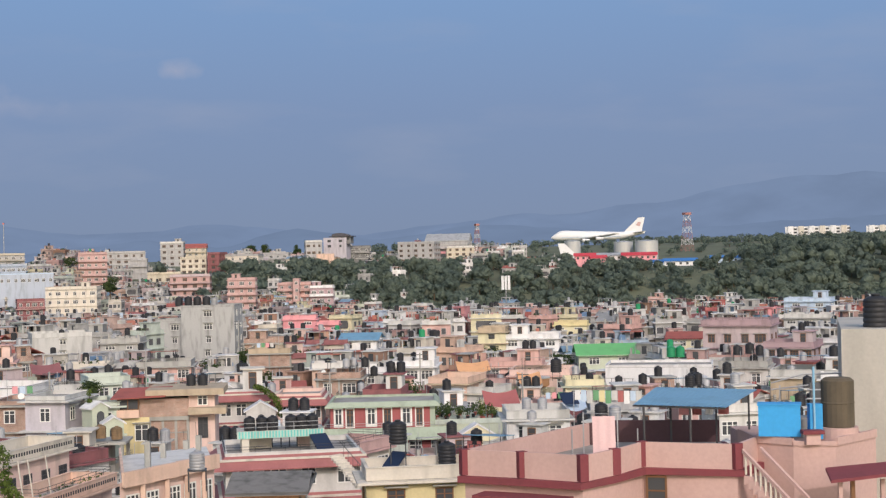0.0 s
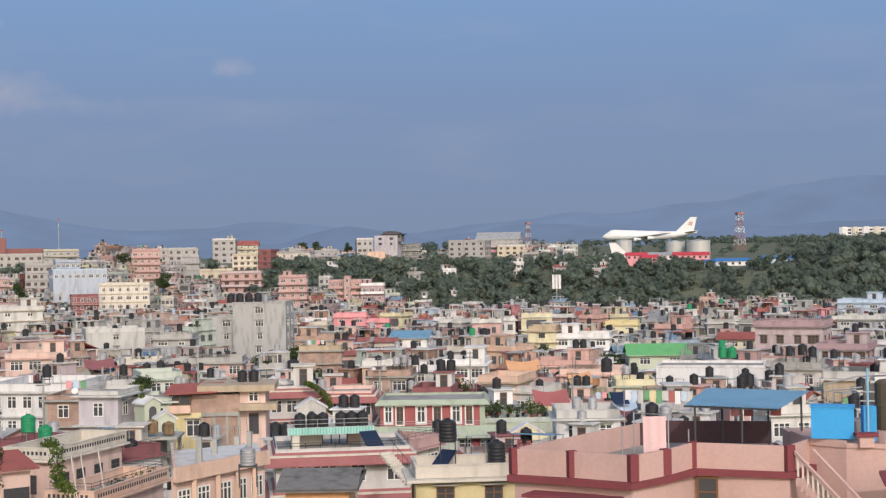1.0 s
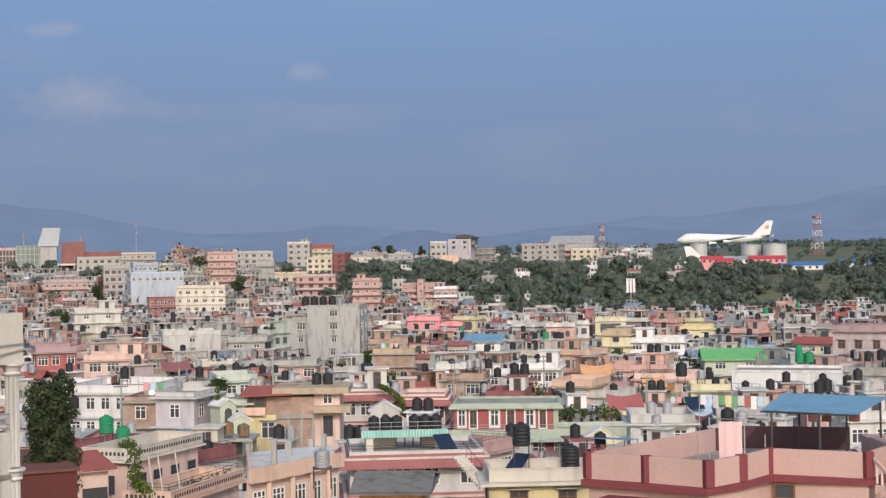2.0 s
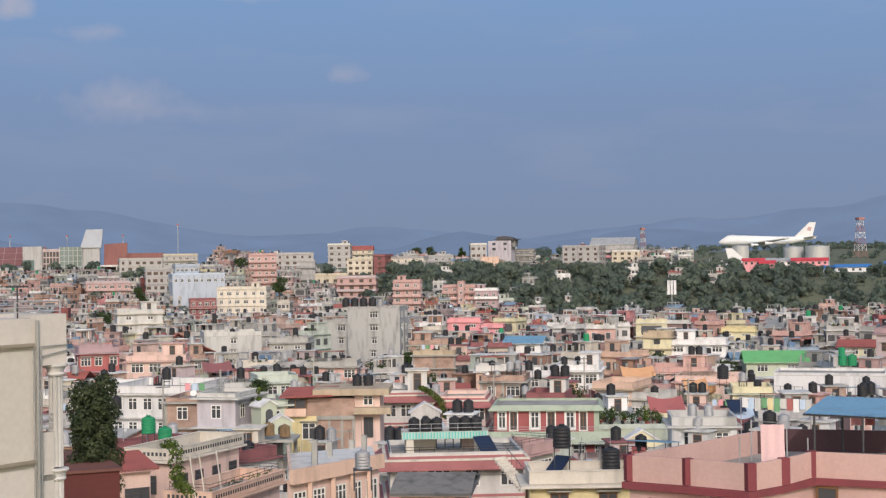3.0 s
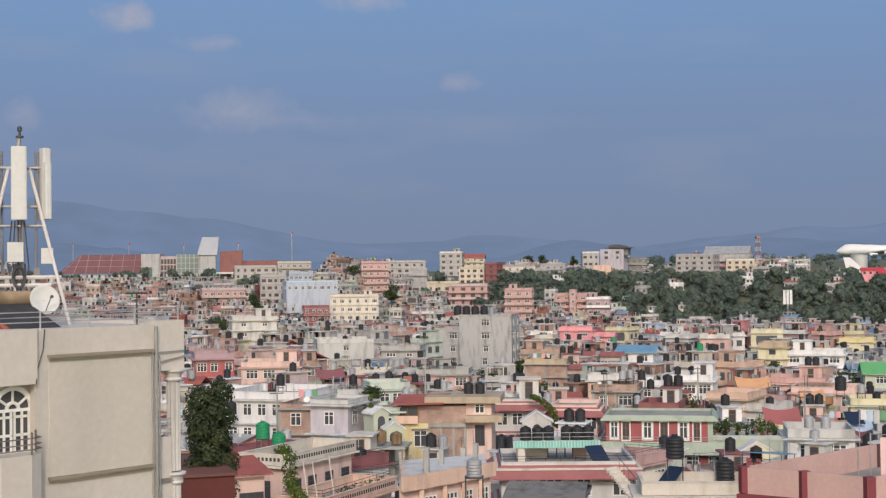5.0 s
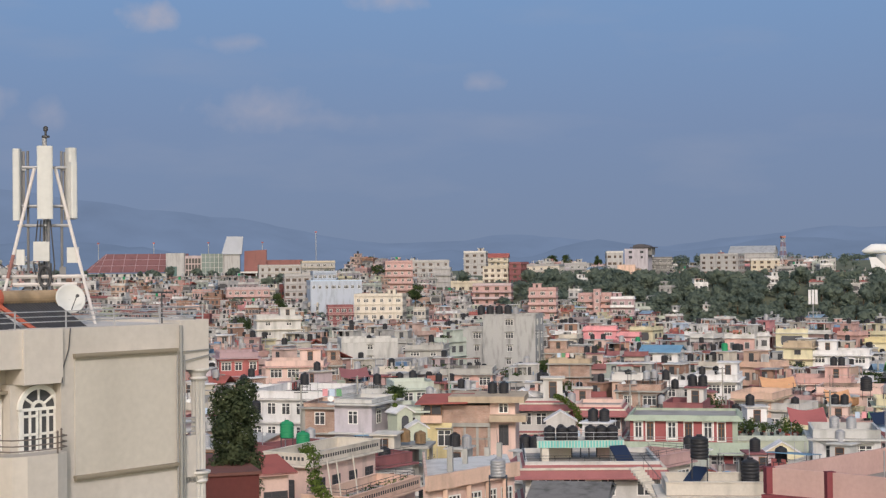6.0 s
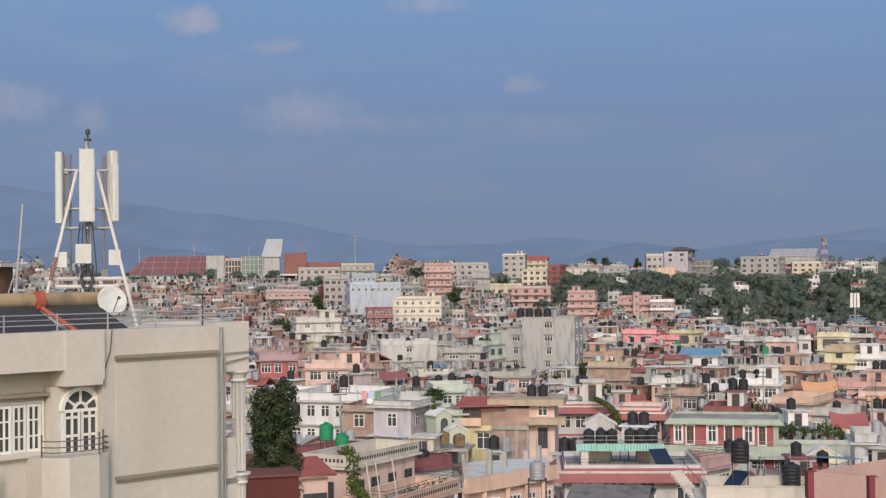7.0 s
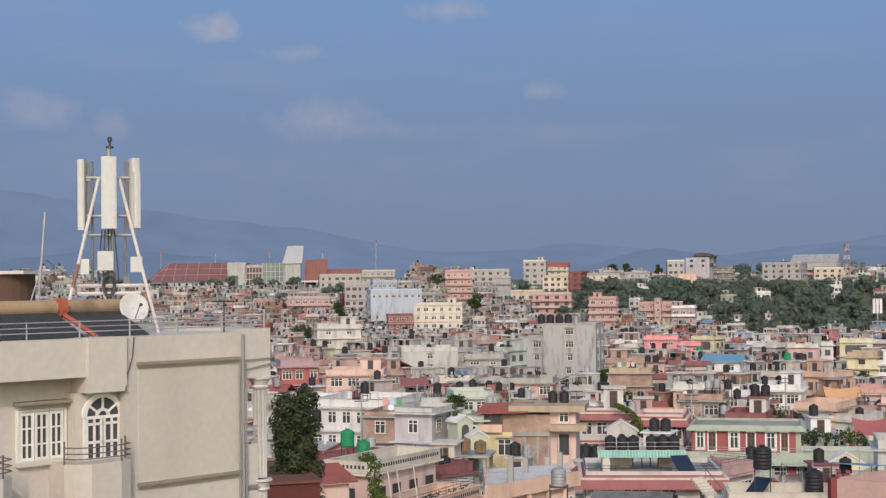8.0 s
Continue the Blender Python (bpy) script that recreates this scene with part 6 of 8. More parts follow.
def airfield():
    red, wht = surface("mast_red", (0.36, 0.17, 0.15)), paint("white")
    b, dist, z = -4.25, 1065.0, 38.56
    x, y = spot(b, dist)
    airliner(pose(x, y, z, 0, 0, -b * 0 - 4))
    # parked smaller aircraft of which the fin shows
    b, dist, z = -5.08, 800.0, 22.07
    x, y = spot(b, dist)
    airliner(pose(x, y, z, 0, 0, 178) @ pose(-58 * 0.8, 0, 0), 0.8, True)
    lattice_mast(130.67, 779.12, 26.55, 19.5, 2.6, (red, wht), "red and white lattice radio mast")
    lattice_mast(20.29, 859.76, 29.21, 15, 1.8, (red, paint("pale_grey")), "thin red and grey lattice mast")
    silver = surface("tank_silver", (0.5, 0.5, 0.49), rough=0.4, metal=0.2, dirt=0.2, vary=0)
    for b, dist, z, r, h in ((-5.08, 830.0, 22.49, 4.6, 11.0), (-7.06, 850.0, 24.00, 5.6, 8.5), (-7.95, 840.0, 22.78, 6.6, 10.0)):
        t = thing("storage_tank", pose(*spot(b, dist), z), "large round white fuel storage tank with a flat cone roof", "storage tank", "fuel tanks")
        part("shell", Shape().lathe([(r, -3), (r, h * 0.33), (r * 1.01, h * 0.34), (r, h * 0.35), (r, h), (r * 1.02, h + 0.15)], 32, silver), t, smooth=False)
        part("roof", Shape().lathe([(r * 1.02, h + 0.15), (0.3, h + 0.9)], 32, silver), t)
        for i in range(12):
            a = 2 * math.pi * i / 12
            part("rail_post", Shape().rod((r * math.cos(a), r * math.sin(a), h), (r * math.cos(a), r * math.sin(a), h + 1.2), 0.08, STEEL, 4), t)
    for b, dist, z, w, h, c, rm in ((-5.61, 780.0, 21.46, 12, 3.6, "pink", "red"), (-7.67, 775.0, 20.89, 18, 4.0, "pink", "red"), (-6.64, 780.0, 21.15, 16, 3.8, "white", "tin"), (-6.09, 770.0, 20.81, 8, 3.0, "pink", "red"), (-9.25, 765.0, 18.77, 17, 2.6, "white", "blue"),
                             (-11.01, 765.0, 18.86, 18, 3.6, "pale_blue", "blue"), (-10.22, 770.0, 17.85, 8, 2.4, "white", "tin"), (-8.45, 765.0, 18.41, 9, 2.4, "pale_blue", "blue"),
                             (-13.51, 730.0, 16.43, 10, 3.0, "white", "tin"), (-14.45, 720.0, 15.28, 14, 2.4, "pale_blue", "tin"), (-14.67, 900.0, 24.18, 30, 4, "red", "tile")):
        sh = thing("shed", pose(*spot(b, dist), z - 2.0, 0, 0, b + 3), f"{WORDS[c]} shed with a {'red' if rm in ('red', 'tile') else rm} sheet roof", "shed", "airfield sheds")
        part("wall", Shape().box(-w / 2, w / 2, 0, 8, 0, h + 2.4, paint(c)), sh)
        part("roof", Shape().gable(-w / 2, w / 2, 0, 8, h + 2.4, 1.3, 0.6, {"red": surface("bright_red_sheet", (0.55, 0.06, 0.08)), "tin": TIN, "blue": surface("bright_blue_sheet", (0.05, 0.17, 0.42)), "tile": TILE}[rm]), sh)
        for i in range(max(2, int(w / 3))):
            wx = -w / 2 + w * (i + 0.5) / max(2, int(w / 3))
            part("window", Shape().box(wx - 0.6, wx + 0.6, -0.06, 0.05, h + 0.5, h + 1.7, GLASS), sh)
    # white apartment slabs behind the field
    for b, dist, z, w in ((-14.41, 1500.0, 31.36, 62), (-17.39, 1500.0, 30.59, 62)):
        ap = thing("apartment_block", pose(*spot(b, dist), z - 3.5, 0, 0, b), "long white apartment block behind the airfield", "apartment block", "far apartments")
        part("wall", Shape().box(-w / 2, w / 2, 0, 16, 0, 19.5, paint("white")), ap)
        for i in range(6):
            xx = -w / 2 + w * (i + 0.5) / 6
            part("bay", Shape().box(xx - 2.6, xx + 2.6, -1.6, 0, 0, 20.0, paint("cream" if i % 2 else "white")), ap)
            for f in range(4):
                part("window_bay", Shape().box(xx + 3.1, xx + 6.2, -0.1, 0.1, 6.4 + f * 3.2, 8.2 + f * 3.2, GLASS), ap)
    # red-roofed terminal
    b, dist, z = 23.90, 900.0, 24.95
    x, y = spot(b, dist)
    te = thing("terminal_building", pose(x, y, z - 10.5, 0, 0, b - 6), "long brick-red roofed airport terminal with glass halls", "terminal")
    brick = surface("terminal_brick", (0.25, 0.115, 0.105))
    tiles = surface("terminal_roof", (0.21, 0.1, 0.1), dirt=0.6, scale=0.2)
    part("wall", Shape().box(-25, 30, 0, 30, 0, 13, paint("offwhite")), te)
    part("roof", Shape().poly([(-27, -2, 14), (34, -2, 14), (34, 16, 25), (-16, 16, 25), (-27, 34, 14), (34, 34, 14), (-27, -2, 13.6), (34, -2, 13.6), (34, 34, 13.6), (-27, 34, 13.6)],
         [(0, 1, 2, 3), (4, 3, 2, 5), (0, 3, 4), (1, 5, 2), (6, 9, 8, 7), (0, 6, 7, 1)], tiles), te, "faded red-brown tiled roof")
    for i in range(9):
        part("roof_rib", Shape().rod((-25 + i * 7, -2.1, 14.1), (max(-15.5, -25 + i * 7), 15.9, 25.1), 0.14, paint("dusk"), 5), te)
    for i in range(2):
        part("roof_seam", Shape().rod((-23 + i * 4, 4 + i * 6, 17.8 + i * 3.67), (34, 4 + i * 6, 17.8 + i * 3.67), 0.12, paint("dusk"), 5), te)
    for i in range(9):
        part("wall_pier", Shape().box(-24 + i * 5, -23.2 + i * 5, -1.2, 0, 0, 13, paint("pale_grey")), te)
    for i in range(8):
        part("window_strip", Shape().box(-22.5 + i * 5, -19.8 + i * 5, -0.15, 0.05, 4.5, 8.5, GLASS), te)
    part("hall", Shape().box(22, 33, -6, 6, 0, 25, paint("stone")), te)
    part("hall_glass", Shape().box(22.6, 28.5, -6.3, -6, 4, 17, BLUE_GLASS), te, "greenish glass front")
    part("hall", Shape().box(33.1, 42.9, -4, 6, 0, 23.5, paint("mauve")), te)
    for i in range(5):
        for j in range(5):
            part("window_pane", Shape().box(33.6 + i * 1.85, 35.0 + i * 1.85, -4.2, -4, 4 + j * 3.7, 7 + j * 3.7, GLASS), te)
    part("glass_hall", Shape().box(43, 56, -7, 8, 0, 24.5, surface("hall_glass_panel", (0.2, 0.25, 0.24), rough=0.25, dirt=0.5, scale=0.15)), te, "greenish glass hall")
    for i in range(6):
        part("mullion", Shape().box(43 + i * 2.55, 43.25 + i * 2.55, -7.2, -7, 0, 24.5, paint("pale_grey")), te)
    for i in range(7):
        part("transom", Shape().box(43, 56, -7.15, -7, 3.2 + i * 3.2, 3.4 + i * 3.2, paint("pale_grey")), te)
    part("slanted_top", Shape().poly([(55, -7, 24), (67, -7, 24), (68, 2, 35), (58, 2, 35), (55, 6, 24), (67, 6, 24)], [(0, 1, 2, 3), (4, 3, 2, 5), (0, 3, 4), (1, 5, 2), (0, 4, 5, 1)], surface("roof_light_sheet", (0.42, 0.43, 0.45), rough=0.5, dirt=0.3, scale=0.1)), te, "pale slanted roof light")
    part("tower_wall", Shape().box(56.1, 66, -6, 6, 0, 24, paint("stone")), te)
    part("red_wing", Shape().poly([(68, 0, 0), (82, 0, 0), (82, 12, 0), (68, 12, 0), (68.6, 0, 26), (82, 0, 26.8), (82, 12, 26.8), (68.6, 12, 26)],
         [(0, 3, 2, 1), (4, 5, 6, 7), (0, 1, 5, 4), (1, 2, 6, 5), (2, 3, 7, 6), (3, 0, 4, 7)], brick), te, "brick-red blank wing")
    part("low_wing", Shape().box(82, 104, 4, 20, 0, 20.5, brick), te)
    part("canopy_roof", Shape().box(66, 140, -10, 0, 12.5, 13.6, paint("offwhite")), te)
    for i in range(10):
        part("canopy_column", Shape().box(68 + i * 7.6, 68.7 + i * 7.6, -9.5, -8.8, 0, 12.5, paint("pale_grey")), te)
    for i in range(5):
        lp = thing("light_mast", pose(*spot(25.07 - i * 2.08, 960), 24), "slim floodlight mast at the airfield", "light mast", "airfield light masts")
        part("pole", Shape().rod((0, 0, 0), (0, 0, 22.5 if i < 4 else 29), 0.24, STEEL, 6), lp)
        part("head", Shape().box(-0.6, 0.6, -0.3, 0.3, 22.5 if i < 4 else 29, (22.5 if i < 4 else 29) + 0.9, paint("red")), lp)
    # white panel mast above the far roofs
    b, dist, z = -2.44, 600.0, 11.16
    pm = thing("panel_mast", pose(*spot(b, dist), z), "white panel antennas on a steel pole above the roofs", "antenna")
    part("pole", Shape().rod((0, 0, -4), (0, 0, 7), 0.2, STEEL, 6), pm)
    for xx in (-1.3, 0, 1.3):
        part("panel_antenna", Shape().box(xx - 0.5, xx + 0.5, -0.4, 0, 1.6, 7.4, wht), pm)


def roof_things():
    """Tanks, sheets and frames that stand out on the nearer roofs."""
    for b, dist, z, c, st, k in ((1.93, 98.0, 13.50, "black", 1.9, 1.1), (0.02, 99.0, 13.39, "black", 0.4, 1.1), (9.75, 85.0, 14.76, "steel", 1.2, 0.9), (-4.33, 200.0, 10.35, "black", 1.2, 1.4),
                              (17.97, 126.0, 11.84, "green", 1.9, 1.0), (17.35, 121.0, 12.9, "green", 0.5, 0.95), (15.81, 128.0, 12.04, "blue", 0, 1.1),
                              (11.48, 215.0, 9.87, "green", 0, 1.0), (11.21, 216.0, 9.90, "green", 0, 0.95), (-8.80, 215.0, 12.27, "green", 0, 1.1), (-9.15, 215.0, 12.25, "green", 0, 1.1),
                              (-11.79, 240.0, 10.86, "black", 0, 1.3), (-3.14, 152.0, 11.70, "steel", 0, 1.0), (-3.76, 152.0, 11.67, "steel", 0, 1.0), (19.15, 170.0, 11.75, "black", 0, 1.0),
                              (10.3, 337.0, 17.5, "black", 0, 1.6), (9.95, 337.0, 17.5, "black", 0, 1.6), (9.6, 337.0, 17.5, "black", 0, 1.6), (9.25, 337.0, 17.5, "black", 0, 1.6), (8.95, 337.0, 17.5, "steel", 0, 1.5), (13.37, 139.0, 11.66, "rust", 0, 0.95), (12.75, 139.0, 11.5, "rust", 0, 0.9)):
        tank(pose(*spot(b, dist), z, 0, 0, b), c, stand=st, k=k)
    # unfinished frame
    b, dist, z = 13.50, 138.0, 11.31
    fr = thing("unfinished_frame", pose(*spot(b, dist), z, 0, 0, b - 10), "unfinished concrete frame with a stained slab roof", "building frame")
    part("slab", Shape().box(-2.6, 2.6, 0, 4.5, -0.2, 0.05, CONCRETE), fr)
    for cx in (-2.2, 0.4, 2.2):
        for cy in (0.3, 4.0):
            part("column", Shape().box(cx - 0.16, cx + 0.16, cy - 0.16, cy + 0.16, -5, -0.2, CONCRETE), fr)
    part("back_wall", Shape().box(-2.2, 1.0, 3.9, 4.05, -5, -0.2, CONCRETE), fr)
    # orange and red sheets
    for b, dist, z, w, c in ((-1.13, 228.0, 9.70, 5.2, "orange"), (15.27, 235.0, 10.96, 4.6, "maroon"), (-2.21, 165.0, 10.93, 4.0, "red"), (-3.34, 200.0, 10.10, 3.2, "orange"), (-5.08, 160.0, 10.88, 2.4, "pale_blue")):
        s = Shape()
        pts, faces = [], []
        for i in range(7):
            for j in range(5):
                pts.append((-w / 2 + w * i / 6, 3.0 * j / 4, 1.35 * j / 4 - 0.4 * math.sin(math.pi * i / 6)))
        for i in range(6):
            for j in range(4):
                faces.append((i * 5 + j, i * 5 + 5 + j, i * 5 + 6 + j, i * 5 + 1 + j))
        tp = thing("tarpaulin", pose(*spot(b, dist), z, 0, 0, b + 8), f"{WORDS[c]} sheet stretched over a roof on poles", "tarpaulin", "roof sheets")
        part("sheet", s.poly(pts, faces, surface(c + "_sheet", PAINT[c], dirt=0.25)), tp, smooth=True)
        for cx in (-w / 2 + 0.1, w / 2 - 0.1):
            part("pole", Shape().rod((cx, 0.1, -3), (cx, 0.1, 0), 0.05, STEEL, 5), tp)
            part("pole", Shape().rod((cx, 2.95, -3), (cx, 2.95, 1.35), 0.05, STEEL, 5), tp)


def vine(pts, label, spread=0.45, mat=LEAF_Y, n=46):
    """Creeper trailing over walls from point to point."""
    rnd = random.Random(len(label))
    s, st = Shape(), Shape()
    for a, b in zip(pts, pts[1:]):
        a, b = Vector(a), Vector(b)
        st.rod(a, b, 0.03, BARK, 4)
        for k in range(7):
            p = a.lerp(b, (k + rnd.random()) / 7)
            leaf_cloud(s, mat, p, (spread, spread, spread * 0.7), n, 0.13, rnd)
    ob = thing("vine", Matrix(), label, "vine")
    part("stem", st, ob)
    part("leaves", s, ob)


def solar_panel(b, dist, z, w, turn, label):
    ob = thing("solar_heater", pose(*spot(b, dist), z, 0, 0, b + turn), label, "solar panel", "roof panels")
    part("frame", Shape().poly([(-w, 0, 0), (w, 0, 0), (w, 1.6, 1.1), (-w, 1.6, 1.1), (-w, 0, 0.08), (w, 0, 0.08), (w, 1.6, 1.18), (-w, 1.6, 1.18)],
         [(0, 3, 2, 1), (4, 5, 6, 7), (0, 1, 5, 4), (1, 2, 6, 5), (2, 3, 7, 6), (3, 0, 4, 7)], SOLAR), ob)
    for x in (-w + 0.1, w - 0.1):
        part("leg", Shape().rod((x, 1.5, -0.4), (x, 1.5, 1.1), 0.03, STEEL, 5), ob)
        part("leg", Shape().rod((x, 0.1, -0.4), (x, 0.1, 0.05), 0.03, STEEL, 5), ob)


def outer_stair(b, dist, z, n, turn):
    """A flight of cream steps outside a house, with an iron rail."""
    ob = thing("outside_stair", pose(*spot(b, dist), z, 0, 0, b + turn), "cream concrete outside stair with a dark iron rail", "stair")
    for i in range(n):
        part("step", Shape().box(-0.55, 0.55, i * 0.27, i * 0.27 + 0.3, i * 0.18, i * 0.18 + 0.18, paint("cream")), ob)
    part("handrail", Shape().rod((0.5, 0, 0.95), (0.5, n * 0.27, n * 0.18 + 0.95), 0.03, DARK_STEEL, 5), ob)
    for i in range(0, n, 2):
        part("baluster", Shape().rod((0.5, i * 0.27 + 0.1, i * 0.18 + 0.18), (0.5, i * 0.27 + 0.1, i * 0.18 + 1.0), 0.018, DARK_STEEL, 4), ob)


def roof_washing():
    """A long line of washing between two poles."""
    a, b = Vector((13.04, 149.43, 13.81)), Vector((19.88, 148.68, 13.61))
    for p in (a, b):
        tagged(new("line_pole", Shape().rod(p - Vector((0, 0, 5)), p + Vector((0, 0, 0.1)), 0.04, STEEL, 6).mesh("line_pole")), "thin steel pole for the washing line", "pole")
    tagged(new("washing_line", Shape().rod(a, b, 0.015, DARK_STEEL, 4).mesh("washing_line")), "long washing line across a roof", "washing line")
    for i, c in enumerate(("white", "pale_blue", "pale_grey", "green", "yellow", "green", "offwhite", "red", "white", "pale_blue", "pale_grey")):
        g = new("garment", garment_mesh(c))
        p = a.lerp(b, (i + 0.2) / 11)
        g.matrix_basis = pose(p.x, p.y, p.z, 0, 0, -4) @ Matrix.Diagonal((0.95, 1, 1.3 + 0.2 * (i % 3), 1))
        tagged(g, f"{WORDS[c]} washing hung on a long roof line", "clothing", "washing")


def pediment(b, dist, z, w, turn, colour, label):
    """A small gabled front: a wall with an arched opening under two sloping eaves."""
    ob = thing("gabled_front", pose(*spot(b, dist), z, 0, 0, b + turn), label, "gable", "small gables")
    part("wall", Shape().poly([(-w, 0, -2), (w, 0, -2), (w, 0, 0), (0, 0, w * 0.6), (-w, 0, 0), (-w, 2, -2), (w, 2, -2), (w, 2, 0), (0, 2, w * 0.6), (-w, 2, 0)],
         [(0, 1, 2, 3, 4), (5, 9, 8, 7, 6), (1, 6, 7, 2), (0, 4, 9, 5)], paint(colour)), ob)
    for sx in (-1, 1):
        p = [(0, -0.15, w * 0.6), (sx * (w + 0.25), -0.15, -0.15), (sx * (w + 0.25), 2.1, -0.15), (0, 2.1, w * 0.6)]
        q = p + [(a, c, e + 0.14) for a, c, e in p]
        f = [(0, 3, 2, 1), (4, 5, 6, 7), (0, 1, 5, 4), (1, 2, 6, 5), (2, 3, 7, 6), (3, 0, 4, 7)]
        part("eave", Shape().poly(q, f if sx > 0 else [t[::-1] for t in f], paint("white")), ob, "white sloping eave")
    k = 10
    arc = [(0.42 * math.cos(math.pi * i / k), -0.03, -0.75 + 0.42 * math.sin(math.pi * i / k)) for i in range(k + 1)] + [(-0.42, -0.03, -1.7), (0.42, -0.03, -1.7)]
    part("opening", Shape().poly(arc + [(a, 0.01, c) for a, _, c in arc], [tuple(range(len(arc)))[::-1], tuple(range(len(arc), 2 * len(arc)))], GLASS), ob, "dark arched opening")


def half_built_house():
    """A brick house still in its concrete frame, with a red sheet awning and tan slabs."""
    b, dist, z = 10.79, 150.0, 9.23
    x, y = spot(b, dist)
    TAKEN.append((x, y + 3, 5.5))
    KEEP.append((b - 2.2, b + 2.2, dist, (z - EYE) / dist))
    ob = thing("half_built_house", pose(x, y, z, 0, 0, b - 6), "half-built brick house with a red sheet awning and tan slabs", "house", "town houses")
    low = -z - 0.5
    tan, ylw = paint("tan"), paint("yellow")
    part("wall", Shape().box(-1.9, 2.0, 0.12, 6, low, 2.6, BRICK), ob, "bare brick wall")
    part("wall", Shape().box(-2.9, 2.0, 0.05, 6, 3.0, 4.8, BRICK), ob, "bare brick wall")
    part("wall", Shape().box(-4.9, -1.9, 0.0, 6, low, 3.0, ylw), ob, "yellow wall")
    part("wall", Shape().box(2.0, 4.6, 0.3, 6, low, 5.1, paint("pale_pink")), ob, "pale pink wall")
    part("floor_band", Shape().box(-1.9, 2.05, -0.1, 6, 2.6, 3.0, CONCRETE), ob, "rough concrete band")
    for px in (-1.9, -0.6, 0.7, 1.9):
        part("frame_post", Shape().box(px - 0.13, px + 0.13, 0.0, 0.3, low + 4, 2.6, CONCRETE), ob)
    for pz in (1.3,):
        part("frame_beam", Shape().box(-1.8, 1.9, 0.04, 0.3, pz, pz + 0.12, CONCRETE), ob)
    part("balcony_wall", Shape().box(-5.1, -2.9, -0.5, 0.0, 3.0, 3.8, paint("peach")), ob)
    part("balcony_back", Shape().box(-5.0, -2.9, 1.2, 6, 3.0, 4.9, tan), ob)
    part("window_band", Shape().lattice([-5.05, -4.95, -4.05, -3.95, -3.0, -2.9], [3.8, 3.88, 4.82, 4.9], -0.4, -0.34, WOOD, GLASS), ob, "dark glazed balcony front")
    part("awning", Shape().poly([(-5.6, -1.2, 4.95), (-0.2, -1.0, 5.05), (0.2, 3.0, 5.75), (-5.2, 3.0, 5.65), (-5.6, -1.2, 5.03), (-0.2, -1.0, 5.13), (0.2, 3.0, 5.83), (-5.2, 3.0, 5.73)],
         [(0, 3, 2, 1), (4, 5, 6, 7), (0, 1, 5, 4), (1, 2, 6, 5), (2, 3, 7, 6), (3, 0, 4, 7)], TILE), ob, "faded red sheet awning")
    part("roof_slab", Shape().box(-2.2, 5.6, -0.6, 6.4, 5.1, 5.75, tan), ob, "tan roof slab")
    part("balcony_slab", Shape().box(2.05, 5.8, -1.0, 1.5, 3.2, 3.85, tan), ob, "tan balcony slab")
    window(ob, -2.7, 0.0, 0.6, 1.4, 1.7, 2, FRAME_W)
    window(ob, 3.4, 0.3, 0.7, 1.0, 2.1, 2, DARK_STEEL, shade=False)
    window(ob, 3.4, 0.3, 4.0, 1.0, 1.0, 2, FRAME_W, shade=False)
    for px, c in ((0.5, "black"), (1.7, "black")):
        tank(pose(x, y, z, 0, 0, b - 6) @ pose(px + 1.5, 3.5, 5.75), c, k=0.9)


